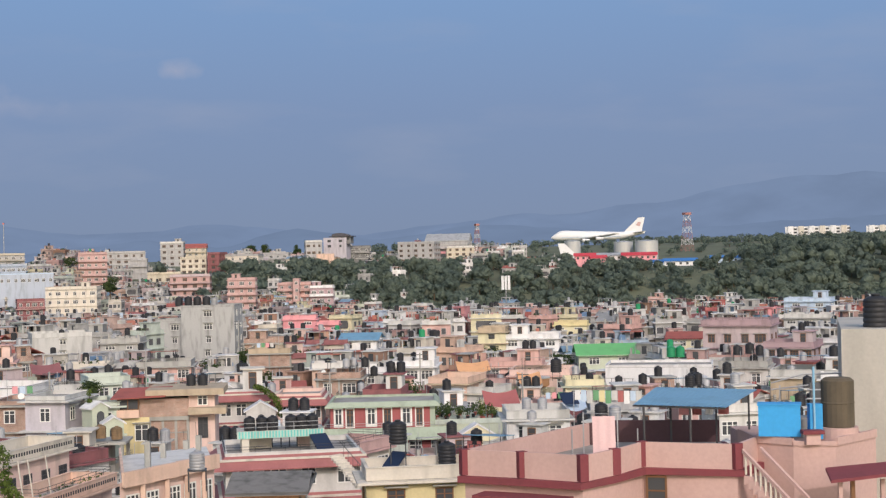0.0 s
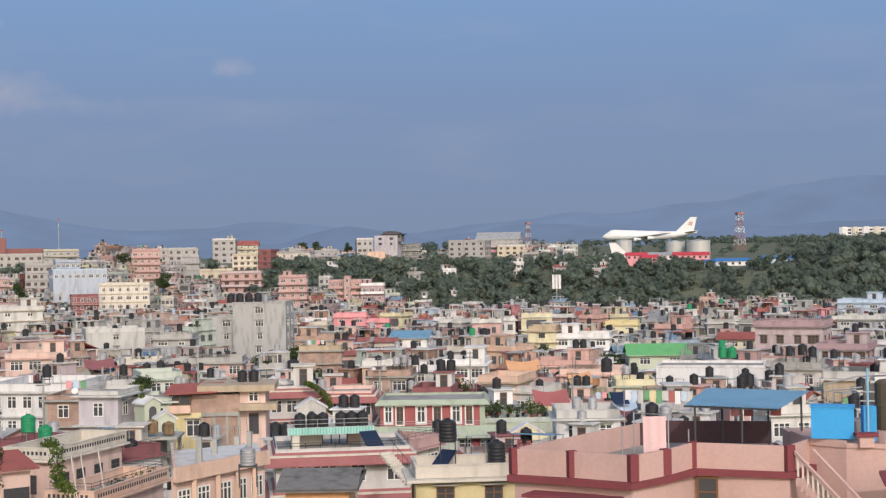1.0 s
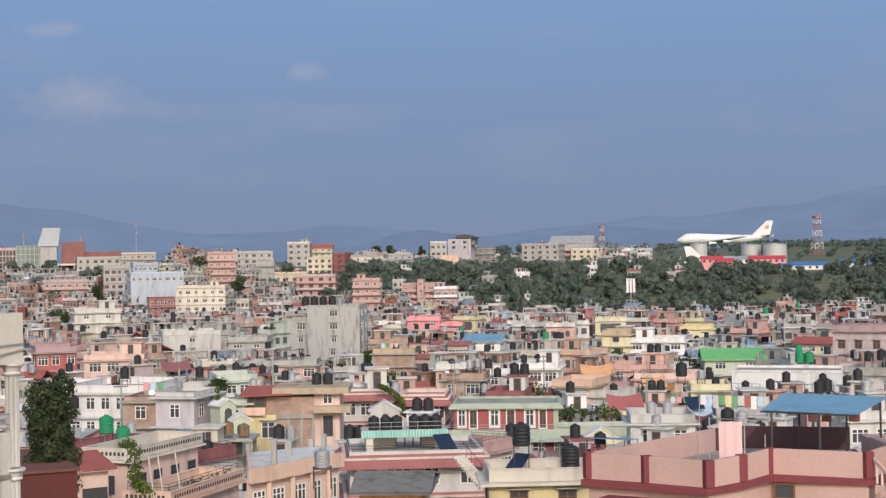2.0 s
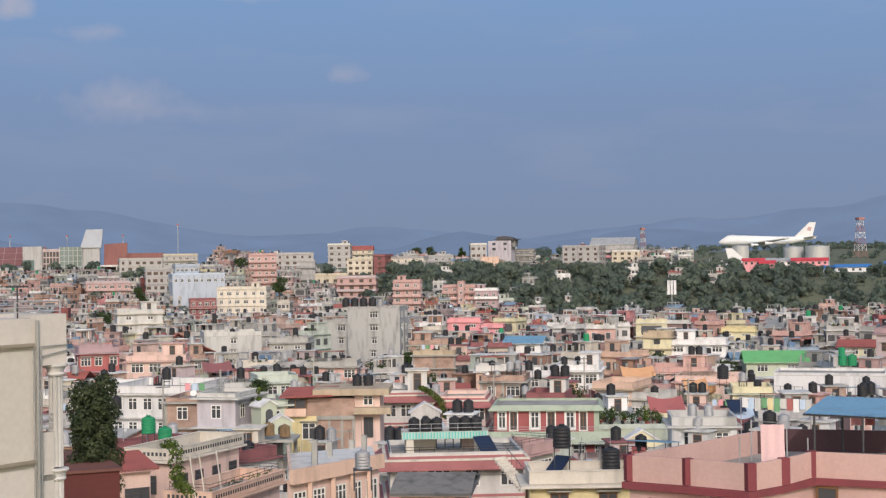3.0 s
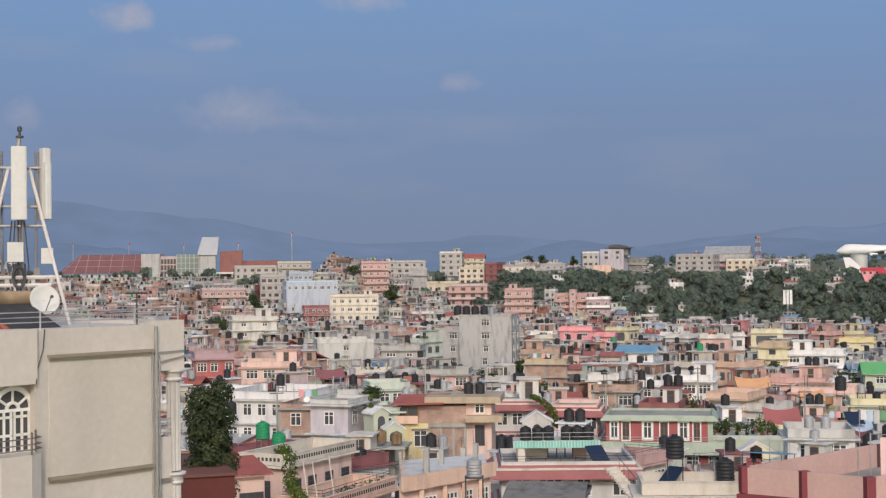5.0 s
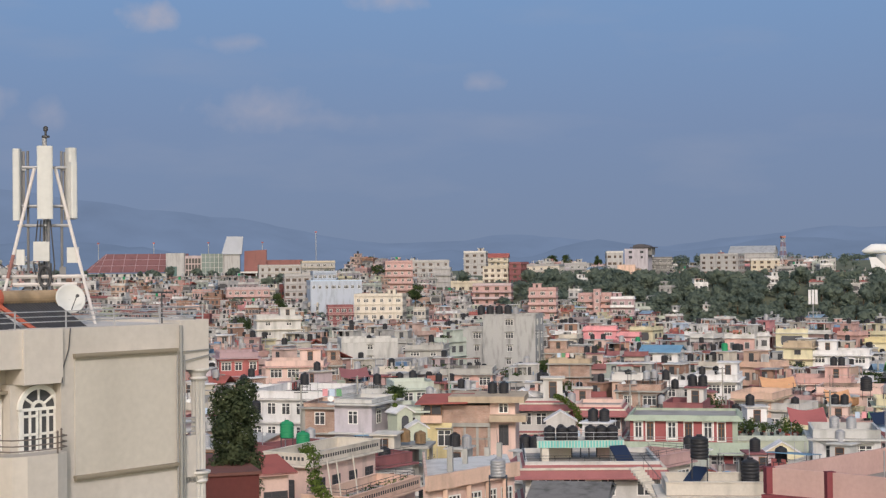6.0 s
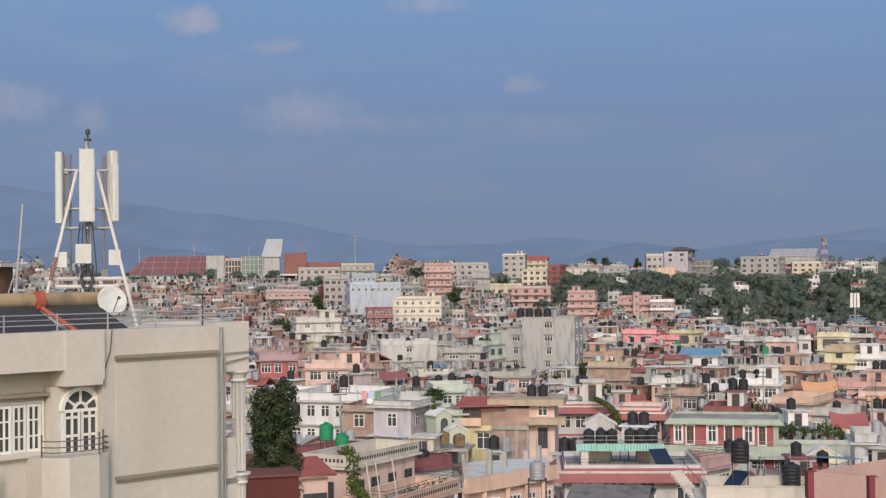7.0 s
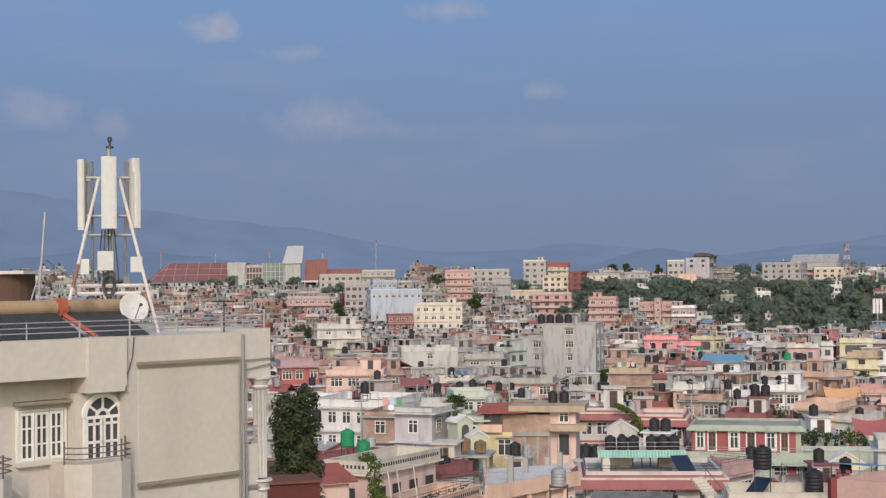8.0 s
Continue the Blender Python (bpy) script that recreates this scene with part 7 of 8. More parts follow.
def red_terrace_house():
    """A red-fronted house under a sloping pale green roof band, with a pale green terrace before its doors."""
    x, y = spot(2.54, 158.0)
    TAKEN.append((x, y + 2, 8.0))
    KEEP.append((0.4, 4.8, 154.0, -0.128))
    ob = thing("red_fronted_house", pose(x, y, 0, 0, 0, 0.5), "red-fronted house with sloping pale green roof band and terrace", "house", "town houses")
    red = surface("faded_red_front", (0.36, 0.11, 0.11), dirt=0.35, scale=0.8)
    green = surface("pale_green_band", (0.36, 0.41, 0.32), dirt=0.5, scale=0.9)
    part("wall", Shape().box(-5.6, 5.2, 0, 8, -0.6, 11.7, red), ob)
    part("side_wall", Shape().box(5.2, 5.75, -0.05, 8, -0.6, 11.7, green), ob, "pale green end wall")
    part("roof_deck", Shape().box(-5.5, 5.6, 0.1, 7.9, 11.7, 11.95, ROOFTOP), ob)
    part("roof_band", Shape().frame_ring(-5.6, 5.75, 0, 8, [(-0.55, 11.6), (-0.55, 11.72), (-0.1, 12.2), (0.1, 12.2), (0.1, 11.6)], green), ob, "pale green sloping roof band")
    for wx, ww, leaves in ((-4.7, 0.75, 2), (-1.15, 0.95, 2), (2.65, 0.95, 2)):
        window(ob, wx, 0, 9.7, ww, 1.75, leaves, FRAME_W, shade=False)
        part("architrave", Shape().lattice([wx - ww / 2 - 0.14, wx - ww / 2, wx + ww / 2, wx + ww / 2 + 0.14], [9.5, 9.7, 11.45, 11.6], -0.09, -0.01, FRAME_W), ob)
    for wx, ww in ((-3.45, 0.75), (0.6, 0.8), (4.05, 0.7)):
        window(ob, wx, 0, 9.5, ww, 1.95, 2, WOOD, shade=False, name="door")
        part("architrave", Shape().lattice([wx - ww / 2 - 0.12, wx - ww / 2, wx + ww / 2, wx + ww / 2 + 0.12], [9.4, 9.5, 11.45, 11.6], -0.09, -0.01, FRAME_W), ob)
    part("terrace_floor", Shape().box(-6.0, 7.6, -3.6, -0.01, 9.1, 9.3, CONCRETE), ob)
    part("lower_wall", Shape().box(-5.6, 7.2, -3.3, -0.01, -0.6, 9.1, red), ob)
    part("terrace_band", Shape().poly([(-6.5, -4.3, 8.5), (8.1, -4.3, 8.5), (7.6, -3.6, 9.75), (-6.0, -3.6, 9.75), (-6.5, -3.4, 8.5), (8.1, -3.4, 8.5), (7.6, -3.4, 9.75), (-6.0, -3.4, 9.75)],
         [(0, 1, 2, 3), (4, 7, 6, 5), (3, 2, 6, 7), (0, 4, 5, 1), (0, 3, 7, 4), (1, 5, 6, 2)], green), ob, "pale green sloping terrace band")
    for zz in (10.0, 10.25):
        part("terrace_rail", Shape().rod((-6.0, -3.5, zz), (7.6, -3.5, zz), 0.025, STEEL, 5), ob)
    for i in range(10):
        part("rail_post", Shape().rod((-6.0 + i * 1.51, -3.5, 9.75), (-6.0 + i * 1.51, -3.5, 10.28), 0.025, STEEL, 5), ob)
    for wx in (-3.8, -1.0, 3.6, 5.9):
        window(ob, wx, -3.3, 6.7, 1.3, 1.6, 2, FRAME_W, shade=False)


def peach_house():
    """A long peach house seen past its near corner, with stubs of columns and a pale roof."""
    peach, wall = paint("peach"), paint("pale_pink")
    ob = thing("peach_house", Matrix(), "peach-banded house with white grilled windows and bare column stubs", "house", "town houses")
    a, b = Vector((-19.77, 87.80)), Vector((-15.19, 94.84))
    u = (b - a).normalized()
    back = Vector((-0.215, 0.977))
    z = 15.4
    TAKEN.append((a.x + 2, a.y + 9, 7))
    KEEP.append((8.6, 12.2, 90, -0.140))
    ring = [tuple(a), tuple(b), tuple(b + back * 9), tuple(a + back * 12)]
    part("wall", Shape().prism(ring, -0.6, z - 0.75, wall), ob)
    part("roof_deck", Shape().prism(ring, z - 0.75, z - 0.68, paint("offwhite")), ob, "pale flat roof")
    nrm = Vector((u.y, -u.x))
    steps = ((0.0, 0.3, 0.0), (0.3, 0.55, 0.1), (0.55, 1.0, 0.22))
    for k0, k1, lift in steps:
        p, q = a.lerp(b, k0) + nrm * 0.35, a.lerp(b, k1) + nrm * 0.35
        part("roof_wall", upright(Shape(), p, q, z - 1.0 + lift * 0.3, z - 0.08 + lift * 0.3, 0.3, peach), ob, "peach roof wall")
    part("roof_wall", upright(Shape(), a + nrm * 0.3, Vector(ring[3]), z - 0.95, z - 0.1, 0.16, peach), ob, "peach roof wall")
    turn = math.degrees(math.atan2(u.y, u.x))
    for k in (0.12, 0.32, 0.55, 0.72, 0.9):
        p = a.lerp(b, k) + nrm * 0.02
        window(ob, p.x, p.y, z - 2.95, 1.05, 1.45, 3, FRAME_W, turn=turn, shade=False)
    for k in (0.2, 0.45, 0.66, 0.85):
        p = a.lerp(b, k) + nrm * 0.3
        part("pier", Shape().box(p.x - 0.14, p.x + 0.14, p.y - 0.14, p.y + 0.14, z - 4.5, z - 1.0, peach), ob)
    for k, dd in ((0.3, 4.0), (0.85, 2.6)):
        p = a.lerp(b, k) + back * dd
        c = Shape().box(p.x - 0.16, p.x + 0.16, p.y - 0.16, p.y + 0.16, z - 0.68, z + 1.0, CONCRETE)
        for q in (-0.1, 0.1):
            c.rod((p.x + q, p.y + q, z + 1.0), (p.x + q * 1.4, p.y + q, z + 1.9), 0.014, DARK_STEEL, 4)
        part("column_stub", c, ob, "bare concrete column stub with rods")


def roof_garden():
    """Pots and shrubs crowding a flat roof beside the red-fronted house."""
    rnd = random.Random(31)
    s, p = Shape(), Shape()
    x, y = spot(-0.9, 166.0)
    for _ in range(34):
        px, py, hh = rnd.uniform(-3.8, 3.2), rnd.uniform(-3, 4), rnd.uniform(0.6, 1.7)
        p.lathe([(0.16, 0), (0.22, 0.4)], 8, rnd.choice((TILE, BLACK_PLASTIC, CONCRETE)), (px, py, 0))
        leaf_cloud(s, rnd.choice((LEAF, LEAF, LEAF_Y)), (px, py, 0.4 + hh * 0.5), (0.45, 0.45, hh * 0.5), 60, 0.13, rnd)
    ob = thing("roof_garden", pose(x, y, 9.3, 0, 0, 5), "crowd of leafy pot plants on a flat roof", "plants", kind="stuff")
    part("pots", p, ob)
    part("leaves", s, ob)
    base = thing("garden_roof_house", pose(x, y, 0, 0, 0, 5), "low pale green house with a planted flat roof", "house", "town houses")
    TAKEN.append((x, y, 6))
    part("wall", Shape().box(-4.2, 3.6, -3.3, 4.4, -0.6, 9.25, paint("pale_green")), base)
    part("roof_edge", Shape().frame_ring(-4.3, 3.7, -3.4, 4.5, [(0, 9.05), (0, 9.6), (0.15, 9.6), (0.15, 9.05)], paint("mint")), base)


def roof_storey():
    """The dark set-back roof storey of the grey modern block, in two shallow tiers."""
    x, y = spot(3.95, 818.0)
    dk = surface("dark_roof_sheet", (0.085, 0.08, 0.09), rough=0.5, dirt=0.3)
    ob = thing("roof_storey", pose(x, y, 36.6, 0, 0, -8), "dark set-back roof storey on a grey modern block", "roof storey")
    part("wall", Shape().box(-5.4, 5.4, -2.5, 6, -1.5, 2.4, paint("dark_grey")), ob)
    part("eave", Shape().box(-6.6, 6.8, -4.0, 6.5, 2.4, 2.8, dk), ob)
    part("window_band", Shape().box(-4.8, 4.8, -2.56, -2.45, 0.6, 1.9, GLASS), ob)
    k = 10
    arc = [(-5.2 + 9.4 * i / k, -3.0, 2.8 + 1.7 * math.sin(math.pi * (0.18 + 0.72 * i / k))) for i in range(k + 1)]
    low = [(-5.2, -3.0, 2.8), (4.2, -3.0, 2.8)]
    front = [low[0], *arc, low[1]]
    n = len(front)
    pts = front + [(a, 5.0, c) for a, _, c in front]
    part("vault", Shape().poly(pts, [tuple(range(n))[::-1], tuple(range(n, 2 * n))] + [(q, (q + 1) % n, n + (q + 1) % n, n + q) for q in range(n)], dk), ob, "dark curved sheet roof")


def orange_balcony():
    b, dist, z = -3.56, 206.0, 9.07
    ob = thing("rounded_balcony", pose(*spot(b, dist), z, 0, 0, b), "rounded orange balcony on a pink house", "balcony")
    org = paint("orange")
    part("bowl", Shape().lathe([(0.5, -0.6), (0.7, -0.3), (1.6, 0.0), (1.8, 0.15), (1.8, 1.0), (1.9, 1.05), (1.9, 1.15)], 22, org), ob)
    part("rim", Shape().lathe([(1.92, 1.15), (1.92, 1.3), (1.7, 1.3)], 22, paint("pale_grey")), ob)
    part("pedestal", Shape().lathe([(0.45, -4), (0.4, -0.6)], 12, org), ob)


def street_pole(b, dist, top):
    """A concrete power pole rising between the houses, with cross-arms."""
    x, y = spot(b, dist)
    ob = thing("power_pole", pose(x, y, ground_z(x, y), 0, 0, b + 15), "grey concrete power pole with steel cross-arms", "pole", "power poles")
    h = top - ground_z(x, y)
    part("shaft", Shape().rod((0, 0, -0.3), (0, 0, h), 0.16, CONCRETE, 8, 0.1), ob)
    for z in (h - 0.3, h - 0.9):
        part("cross_arm", Shape().box(-0.8, 0.8, -0.05, 0.05, z, z + 0.1, DARK_STEEL), ob)


def small_details():
    for b, dist, top in ((8.05, 300.0, 15.5), (4.55, 170.0, 14.6), (15.2, 178.0, 15.2), (-3.0, 175.0, 13.6), (1.0, 205.0, 14.2), (11.6, 205.0, 15.0), (17.4, 165.0, 15.2)):
        street_pole(b, dist, top)
    half_built_house()
    red_terrace_house()
    peach_house()
    roof_garden()
    roof_storey()
    roof_washing()
    orange_balcony()
    pediment(12.85, 146.0, 12.2, 0.95, 6, "pale_green", "mint-green gabled front with white sloping eaves")
    pediment(13.35, 148.0, 13.6, 0.9, 30, "pale_green", "mint-green side gable with white sloping eaves")
    pediment(7.25, 160.0, 11.36, 1.6, 2, "offwhite", "white gabled front over a red skirt roof")
    pediment(8.75, 172.0, 12.92, 1.4, -4, "pale_pink", "pale pink gable with white eaves")
    pediment(-1.19, 150.0, 9.05, 2.2, 8, "pale_yellow", "low yellowish gable with pale eaves")
    vine([(-21.13, 161.62, 13.82), (-20.15, 161.75, 13.41), (-18.94, 161.90, 12.37)], "yellow-green creeper trailing over a red roof edge")
    vine([(-18.81, 161.91, 12.37), (-18.42, 161.96, 10.53)], "green creeper hanging down a pink wall")
    vine([(-34.55, 111.6, 14.0), (-34.3, 111.5, 12.6), (-34.0, 111.2, 11.2), (-32.6, 108.5, 10.4)], "green creeper hanging from the pierced roof band", 0.7, LEAF_Y, 110)
    vine([(-35.41, 144.73, 15.34), (-35.35, 144.74, 12.82)], "green climbing plant on the mint-green house", 0.3)
    vine([(-29.16, 95.65, 15.69), (-29.10, 95.67, 13.46), (-28.37, 95.89, 12.60)], "leafy creeper over the edge of a roof", 0.6)
    solar_panel(4.75, 119.0, 12.3, 0.75, 25, "dark blue solar panel tilted on a roof")
    solar_panel(2.4, 97.0, 13.6, 0.6, -35, "dark solar heater panel tilted on a roof")
    solar_panel(-4.91, 160.0, 11.26, 0.9, 20, "dark blue panel propped on a roof")
    outer_stair(3.34, 108.0, 10.89, 12, 40)
    for b, dist, z in ((11.62, 96.0, 14.59), (11.02, 100.0, 14.13), (10.16, 104.0, 13.74)):
        c = thing("bare_column", pose(*spot(b, dist), z - 9), "bare concrete column with rods left for a further floor", "column", "bare columns")
        part("shaft", Shape().box(-0.17, 0.17, -0.17, 0.17, 0, 10.6, CONCRETE), c)
        for q in (-0.1, 0.1):
            part("rod", Shape().rod((q, q, 10.6), (q * 1.4, q, 11.3), 0.012, DARK_STEEL, 4), c)
    for b, dist, z in ((16.09, 104.0, 12.56), (15.73, 104.0, 12.55), (15.09, 106.0, 12.64)):
        c = new("leaning_pole", Shape().rod((0, 0, -3), (-0.7, 0.2, 2.0), 0.05, paint("cream"), 6).mesh("leaning_pole"))
        c.matrix_basis = pose(*spot(b, dist), z)
        tagged(c, "pale pole leaning on a house", "pole", "leaning poles")


pink_house()
cream_building()
antenna_mast()
red_block_and_tree()
tank_platform()
airfield()
roof_things()
for b, dist, z, q, k in ((7.48, 900.0, 34.12, 0, 9), (6.94, 890.0, 33.87, 1, 10), (5.73, 850.0, 33.21, 2, 9), (12.88, 600.0, 19.70, 2, 11), (14.33, 700.0, 28.78, 0, 8), (18.22, 520.0, 18.23, 1, 8),
                    (19.77, 420.0, 12.97, 0, 9), (4.79, 560.0, 8.52, 0, 9), (-13.99, 400.0, 9.26, 1, 7), (1.77, 190.0, 10.47, 0, 6), (-0.6, 172.0, 8.4, 1, 4), (13.84, 180.0, 12.29, 1, 6)):
    tree(b, dist, k, q, base=z - k * 0.75)
small_details()

# ---- the rest of the town ----
FAR_PLASTER, fn, fl, fb = nodes_of("far_plaster")
fa = fn.new("ShaderNodeAttribute")
fa.attribute_name = "tint"
fc = fn.new("ShaderNodeTexCoord")
fz = fn.new("ShaderNodeTexNoise")
fz.inputs["Scale"].default_value, fz.inputs["Detail"].default_value = 0.5, 6
fl.new(fc.outputs["Object"], fz.inputs["Vector"])
fr = fn.new("ShaderNodeMapRange")
fr.inputs[1].default_value, fr.inputs[2].default_value, fr.inputs[3].default_value, fr.inputs[4].default_value = 0.35, 0.75, 1.08, 0.6
fl.new(fz.outputs[0], fr.inputs[0])
fh = fn.new("ShaderNodeHueSaturation")
fl.new(fa.outputs["Color"], fh.inputs["Color"])
fl.new(fr.outputs[0], fh.inputs["Value"])
fl.new(fh.outputs[0], fb.inputs["Base Color"])
fb.inputs["Roughness"].default_value = 0.85

PALETTE = ["white"] * 6 + ["offwhite"] * 6 + ["cream"] * 4 + ["grey"] * 3 + ["pale_grey"] * 3 + ["pale_pink"] * 7 + ["salmon"] * 5 + ["brick"] * 5 + ["peach"] * 2 + ["rose"] * 4 + \
    ["pale_green", "pale_yellow", "sand", "pale_blue", "mauve", "mauve", "lilac", "tan", "pink", "mint", "red", "stone"]


def far_house(s, x, y, turn, w, d, h, base, rnd, colour=""):
    """One of the hundreds of houses too far off to pick apart."""
    c = colour or rnd.choice(PALETTE)
    col = PAINT.get(c, (0.42, 0.25, 0.18))
    k = rnd.uniform(0.62, 1.0)
    col = tuple(min(0.8, v * k) for v in col)
    trim = rnd.choice((PAINT["offwhite"], PAINT["white"], PAINT["pale_grey"], col, PAINT["maroon"] if rnd.random() < 0.3 else col))
    deck = (0.32, 0.3, 0.28)
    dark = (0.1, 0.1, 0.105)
    m = pose(x, y, base, 0, 0, turn)
    k0 = len(s.v)
    s.box(-w / 2, w / 2, 0, d, 0, h, FAR_PLASTER, col)
    s.box(-w / 2 - 0.45, w / 2 + 0.45, -0.45, d + 0.4, h, h + 0.14, FAR_PLASTER, trim)
    s.box(-w / 2 - 0.5, w / 2 + 0.5, -0.7, d + 0.4, h - 3.1, h - 2.95, FAR_PLASTER, trim)
    if rnd.random() < 0.85:
        s.ring(-w / 2, w / 2, 0, d, h + 0.14, h + 0.95, 0.14, FAR_PLASTER, rnd.choice((trim, col)))
        s.box(-w / 2 + 0.14, w / 2 - 0.14, 0.14, d - 0.14, h + 0.14, h + 0.18, FAR_PLASTER, deck)
    else:
        s.gable(-w / 2, w / 2, 0, d, h + 0.14, 1.2, 0.4, FAR_PLASTER, 0.12, rnd.choice(((0.34, 0.1, 0.08), (0.3, 0.3, 0.3), (0.2, 0.3, 0.4))))
    n = rnd.choice((2, 3, 3, 4))
    for f in (1, 2):
        for j in range(n):
            wx = -w / 2 + w * (j + 0.5) / n
            ww = rnd.uniform(0.4, 0.75)
            s.box(wx - ww - 0.08, wx + ww + 0.08, -0.06, 0.04, h - 3.05 * f + 0.75, h - 3.05 * f + 2.25, FAR_PLASTER, trim)
            s.box(wx - ww, wx + ww, -0.08, 0.04, h - 3.05 * f + 0.83, h - 3.05 * f + 2.17, FAR_PLASTER, dark)
        for sgn in (-1, 1):
            for wy in (d * 0.3, d * 0.7):
                s.box(sgn * w / 2 - 0.06, sgn * w / 2 + 0.06, wy - 0.6, wy + 0.6, h - 3.05 * f + 0.83, h - 3.05 * f + 2.17, FAR_PLASTER, dark)
    if rnd.random() < 0.6:
        hx, hy = rnd.choice((-1, 1)) * w * 0.22, d * rnd.uniform(0.45, 0.7)
        s.box(hx - 1.5, hx + 1.5, hy - 1.6, hy + 1.6, h + 0.18, h + 2.5, FAR_PLASTER, col)
        s.box(hx - 1.75, hx + 1.75, hy - 1.85, hy + 1.85, h + 2.5, h + 2.63, FAR_PLASTER, trim)
        s.box(hx - 0.45, hx + 0.45, hy - 1.64, hy - 1.5, h + 0.25, h + 2.2, GLASS)
        if rnd.random() < 0.6:
            s.lathe([(0.55, 0), (0.55, 1.1), (0.3, 1.3)], 9, rnd.choice((BLACK_PLASTIC,) * 9 + (STEEL,) * 6 + (GREEN_PLASTIC,)), (hx, hy, h + 2.63))
    for _ in range(rnd.choice((0, 1, 2))):
        s.lathe([(0.55, 0), (0.55, 1.15), (0.3, 1.35)], 9, rnd.choice((BLACK_PLASTIC, BLACK_PLASTIC, STEEL)), (rnd.uniform(-0.35, 0.35) * w, rnd.uniform(0.2, 0.9) * d, h + 0.18 + rnd.choice((0, 1.0))))
    if rnd.random() < 0.3:
        for q in range(3):
            px = -w / 2 + 0.3 + q * (w - 0.6) / 2
            s.box(px - 0.15, px + 0.15, 0.2, 0.5, h, h + 2.0, FAR_PLASTER, (0.38, 0.37, 0.34))
    if rnd.random() < 0.45:                 # open shelter on the roof
        ax, ay = rnd.uniform(-0.2, 0.1) * w, rnd.uniform(0.05, 0.3) * d
        aw, ad, ah = w * 0.32, d * 0.3, rnd.uniform(2.1, 2.6)
        s.box(ax - aw, ax + aw, ay, ay + 2 * ad, h + ah, h + ah + 0.12, FAR_PLASTER, rnd.choice(((0.36, 0.35, 0.34), (0.36, 0.12, 0.09), (0.5, 0.48, 0.45), (0.3, 0.29, 0.28), trim)))
        for qx in (ax - aw + 0.15, ax + aw - 0.15):
            for qy in (ay + 0.15, ay + 2 * ad - 0.15):
                s.box(qx - 0.1, qx + 0.1, qy - 0.1, qy + 0.1, h, h + ah, FAR_PLASTER, trim)
    for _ in range(rnd.choice((1, 2, 3))):
        px, py = rnd.uniform(-0.45, 0.45) * w, rnd.uniform(0.05, 0.9) * d
        s.box(px - 0.05, px + 0.05, py - 0.05, py + 0.05, h, h + rnd.uniform(1.6, 3.2), STEEL)
    if rnd.random() < 0.5:
        px, py = rnd.uniform(-0.35, 0.35) * w, rnd.uniform(0.1, 0.8) * d
        q = rnd.uniform(0.4, 1.1)
        s.box(px - q, px + q, py - 0.6, py + 0.6, h + 0.18, h + rnd.uniform(0.9, 2.1), FAR_PLASTER, rnd.choice(((0.3, 0.29, 0.28), (0.5, 0.2, 0.15), (0.6, 0.58, 0.55), (0.15, 0.25, 0.4))))
    for _ in range(rnd.choice((3, 5, 7))):  # odds and ends left on the roof
        px, py = rnd.uniform(-0.45, 0.45) * w, rnd.uniform(0.03, 0.9) * d
        q, hh = rnd.uniform(0.1, 0.4), rnd.uniform(0.3, 1.3)
        s.box(px - q, px + q, py - 0.15, py + 0.15, h + 0.16, h + 0.18 + hh, FAR_PLASTER, rnd.choice(((0.1, 0.1, 0.1), (0.16, 0.14, 0.13), (0.6, 0.58, 0.56), (0.36, 0.16, 0.13), (0.28, 0.27, 0.26), (0.5, 0.3, 0.28), (0.2, 0.26, 0.36))))
    if rnd.random() < 0.35:                 # dark sheet standing for the shade of an open floor under the roof slab
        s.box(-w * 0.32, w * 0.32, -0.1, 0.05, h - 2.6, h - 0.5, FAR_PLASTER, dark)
    if rnd.random() < 0.3:
        for _ in range(3):
            leaf_cloud(s, LEAF, (rnd.uniform(-0.4, 0.4) * w, 0.5, h + 1.0), (0.7, 0.5, 0.6), 10, 0.35, rnd)
    for i in range(k0, len(s.v)):
        s.v[i] = tuple(m @ Vector(s.v[i]))


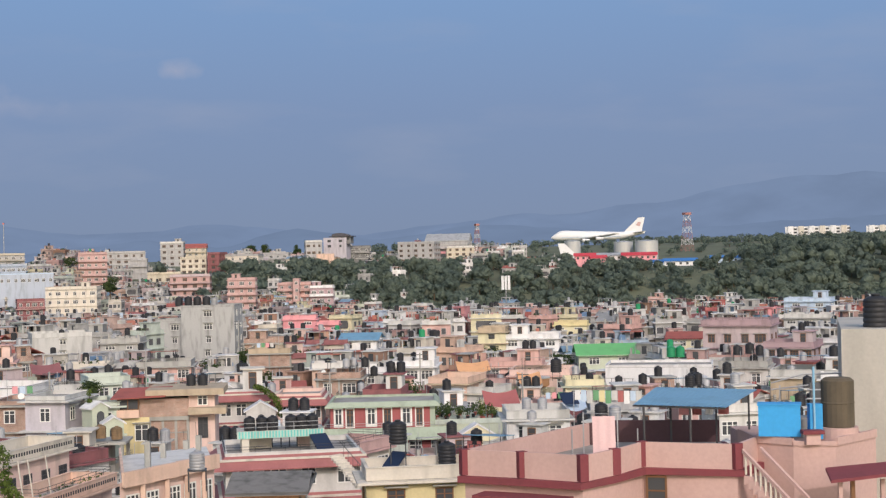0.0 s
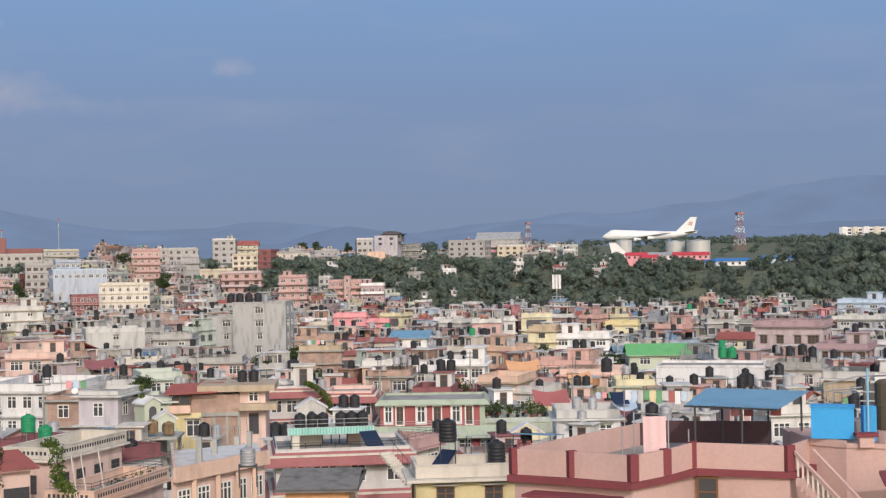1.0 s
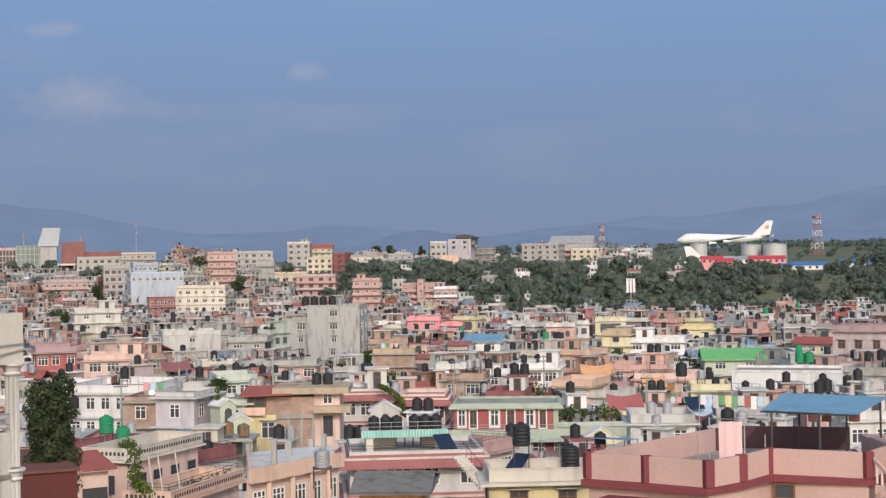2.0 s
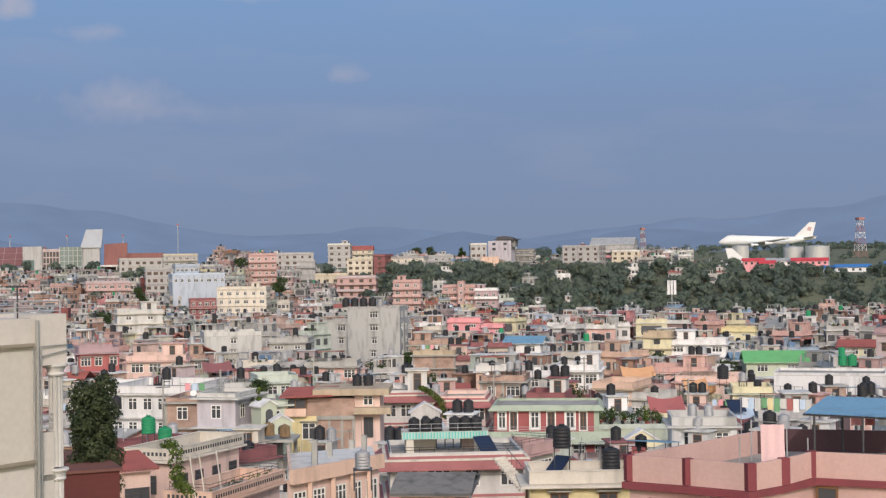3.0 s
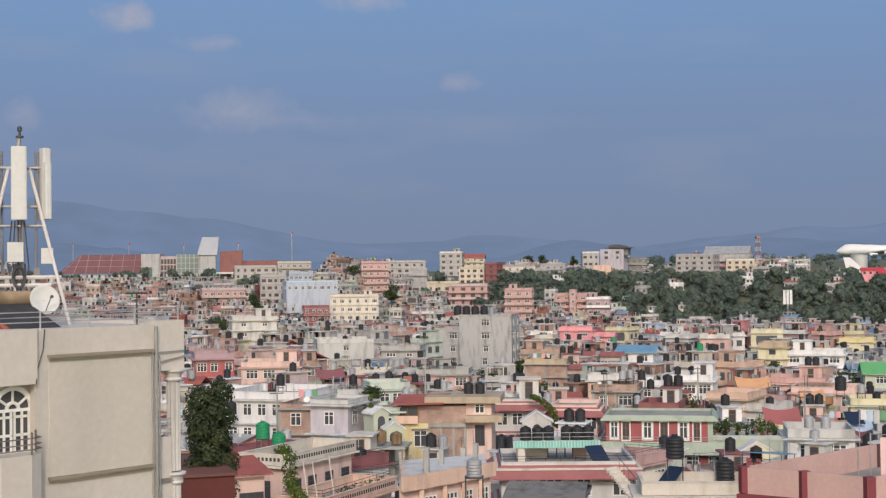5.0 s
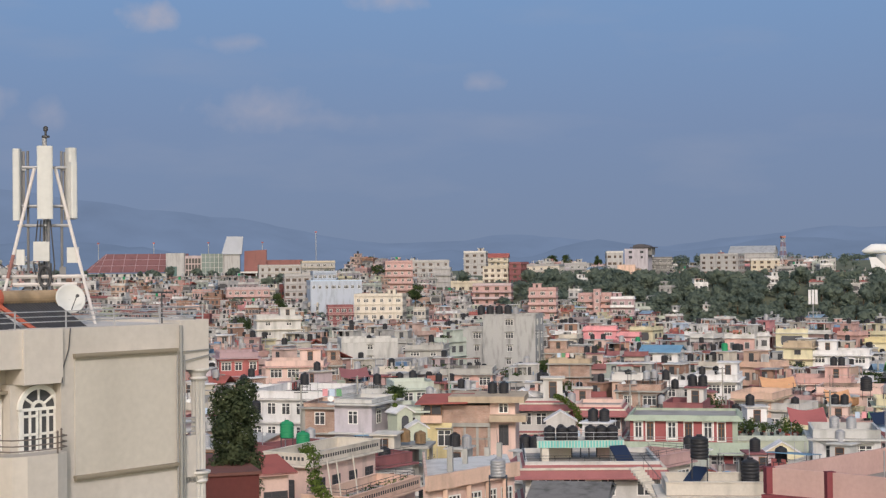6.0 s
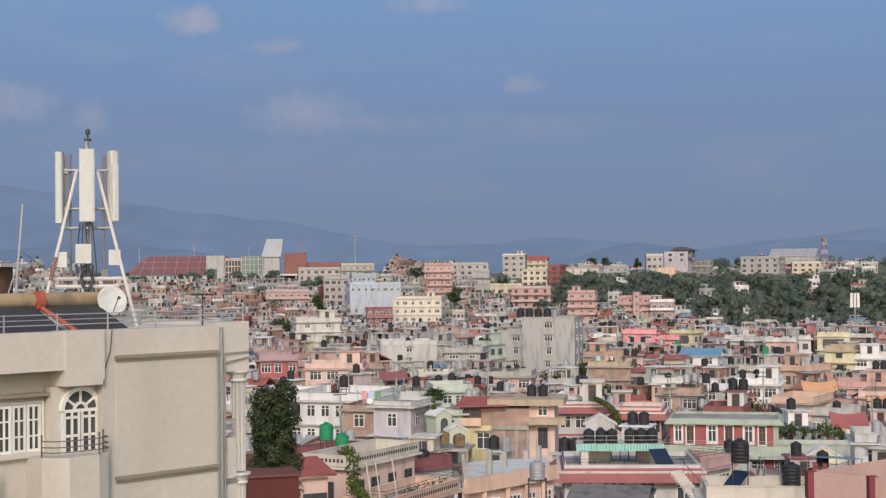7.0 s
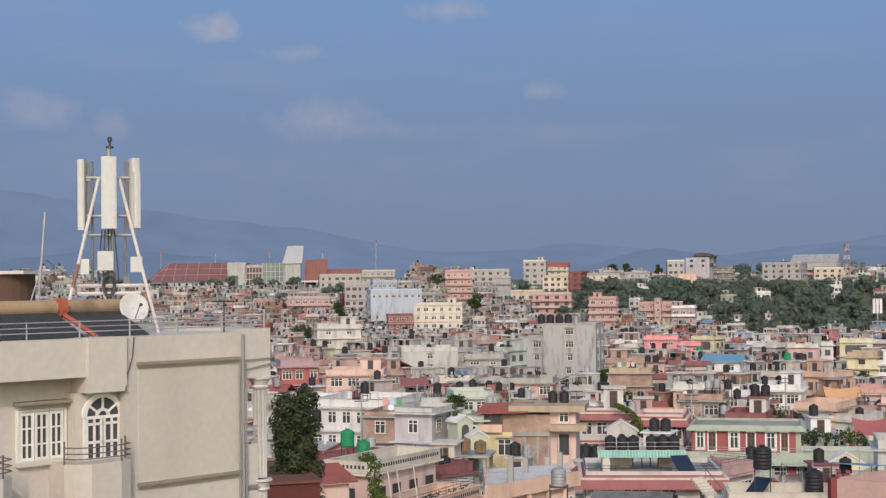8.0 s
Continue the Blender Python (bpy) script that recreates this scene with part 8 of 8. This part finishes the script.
def fill_town():
    rnd = random.Random(77)
    cells = []
    for i in range(-92, 60):
        for j in range(4, 112):
            x, y = i * 7.4 + rnd.uniform(-1.2, 1.2), j * 7.9 + rnd.uniform(-1.2, 1.2)
            a = radians(12)
            x, y = x * math.cos(a) - y * math.sin(a), x * math.sin(a) + y * math.cos(a)
            r, b = math.hypot(x, y), math.degrees(math.atan2(-x, y))
            near = 98 if b > 3 else 105
            if not (-20 < b < 34.5) or r < near or r > (625 if b < 3 else 640 + 150 * smooth01(6.8, 9.5, b)):
                continue
            if b > 20 and r < 110:
                continue
            cells.append((r, b, x, y))
    cells.sort()
    s = Shape()
    made, grown = 0, 0
    for r, b, x, y in cells:
        w, d = rnd.uniform(4.2, 7.2), rnd.uniform(4.8, 7.2)
        if rnd.random() < 0.1:
            if 120 < r < 430 and grown < 45 and not any(math.hypot(x - cx, y - cy) < rad + 2 for cx, cy, rad in TAKEN):
                grown += 1
                tree(b, r, rnd.uniform(6.5, 10.5), rnd.choice((0, 1, 2)))
            continue
        if any(math.hypot(x - cx, y - cy) < rad + (w + d) * 0.21 for cx, cy, rad in TAKEN):
            continue
        g = ground_z(x, y) - 0.6
        h = rnd.choice((6.4, 9.4, 9.4, 9.4, 12.4, 12.4 if r < 480 else 6.4, 13.0 if 220 < r < 420 else 9.4)) + rnd.uniform(-0.5, 0.5)
        half = math.degrees(w * 0.6 / r)
        room = min([1.0] + [k for b0, b1, dist, k in KEEP if dist > r + 2 and b0 < b + half and b1 > b - half])
        if EYE + r * room < g + h + 2.4:
            h = EYE + r * room - g - 2.4
        if h < 3.4:
            continue
        turn = rnd.choice((-28, -28, -28, -22, -6, 2, 10)) + rnd.uniform(-4, 4)
        if made < 178:
            made += 1
            feats = " ".join(f for f, p in (("head", 0.55), ("tanks", 0.72), ("plants", 0.22 if r < 170 else 0), ("clutter", 0.9 if r < 190 else 0.3), ("columns", 0.1), ("shed", 0.32), ("balcony", 0.12), ("noshade", 0.7), ("rail", 0.3 if r < 200 else 0), ("trimpar", 0.4), ("outpar", 0.25)) if rnd.random() < p)
            wall = rnd.choice(PALETTE)
            trim = rnd.choice(("offwhite", "white", "pale_grey", "cream", "maroon", wall if wall != "brick" else "grey"))
            house(b, math.hypot(x, y), turn - b, w, d, g + h + 0.95, max(1, round(h / 3.05)), wall, trim, rnd.choice((2, 3)), rnd.choice(("flat",) * 9 + ("gable", "tin")), feats,
                  rnd.choice(("white", "white", "brown", "dark", "brown")), full=r < 118, side=1, shown=2 if r < 160 else 1)
        else:
            far_house(s, x, y, turn, w, d, h, g, rnd)
    for i in range(70):                     # houses along the top of the bank
        b, r = rnd.uniform(-3.4, 8), rnd.uniform(770, 960)
        x, y = spot(b, r)
        far_house(s, x, y, b + rnd.choice((-20, 0, 15)), rnd.uniform(7, 14), 8, rnd.uniform(3.5, 7), ground_z(x, y) - 0.6, rnd)
    for i in range(15):                     # pale houses half hidden among the trees of the bank
        b, r = rnd.uniform(-4.5, 6.5), rnd.uniform(640, 735)
        x, y = spot(b, r)
        far_house(s, x, y, b + rnd.choice((-20, 0, 15)), rnd.uniform(4, 7), 6, rnd.uniform(5.6, 7.0), ground_z(x, y) - 0.6, rnd, rnd.choice(("white", "offwhite", "pale_grey")))
    tagged(new("distant_houses", s.mesh("distant_houses")), "crowd of small pale, pink and grey flat-roofed houses", "houses", kind="stuff")


TAKEN.append((*spot(5.1, 106.0), 6.0))
KEEP.append((16.89, 27.10, 880, -0.003))
KEEP.append((-5.5, 3.0, 330, -0.058))
KEEP.append((-4.2, -2.9, 204, -0.085))
KEEP.append((-1.9, -0.4, 226, -0.079))
KEEP.append((14.4, 16.1, 233, -0.074))
fill_town()
woods()
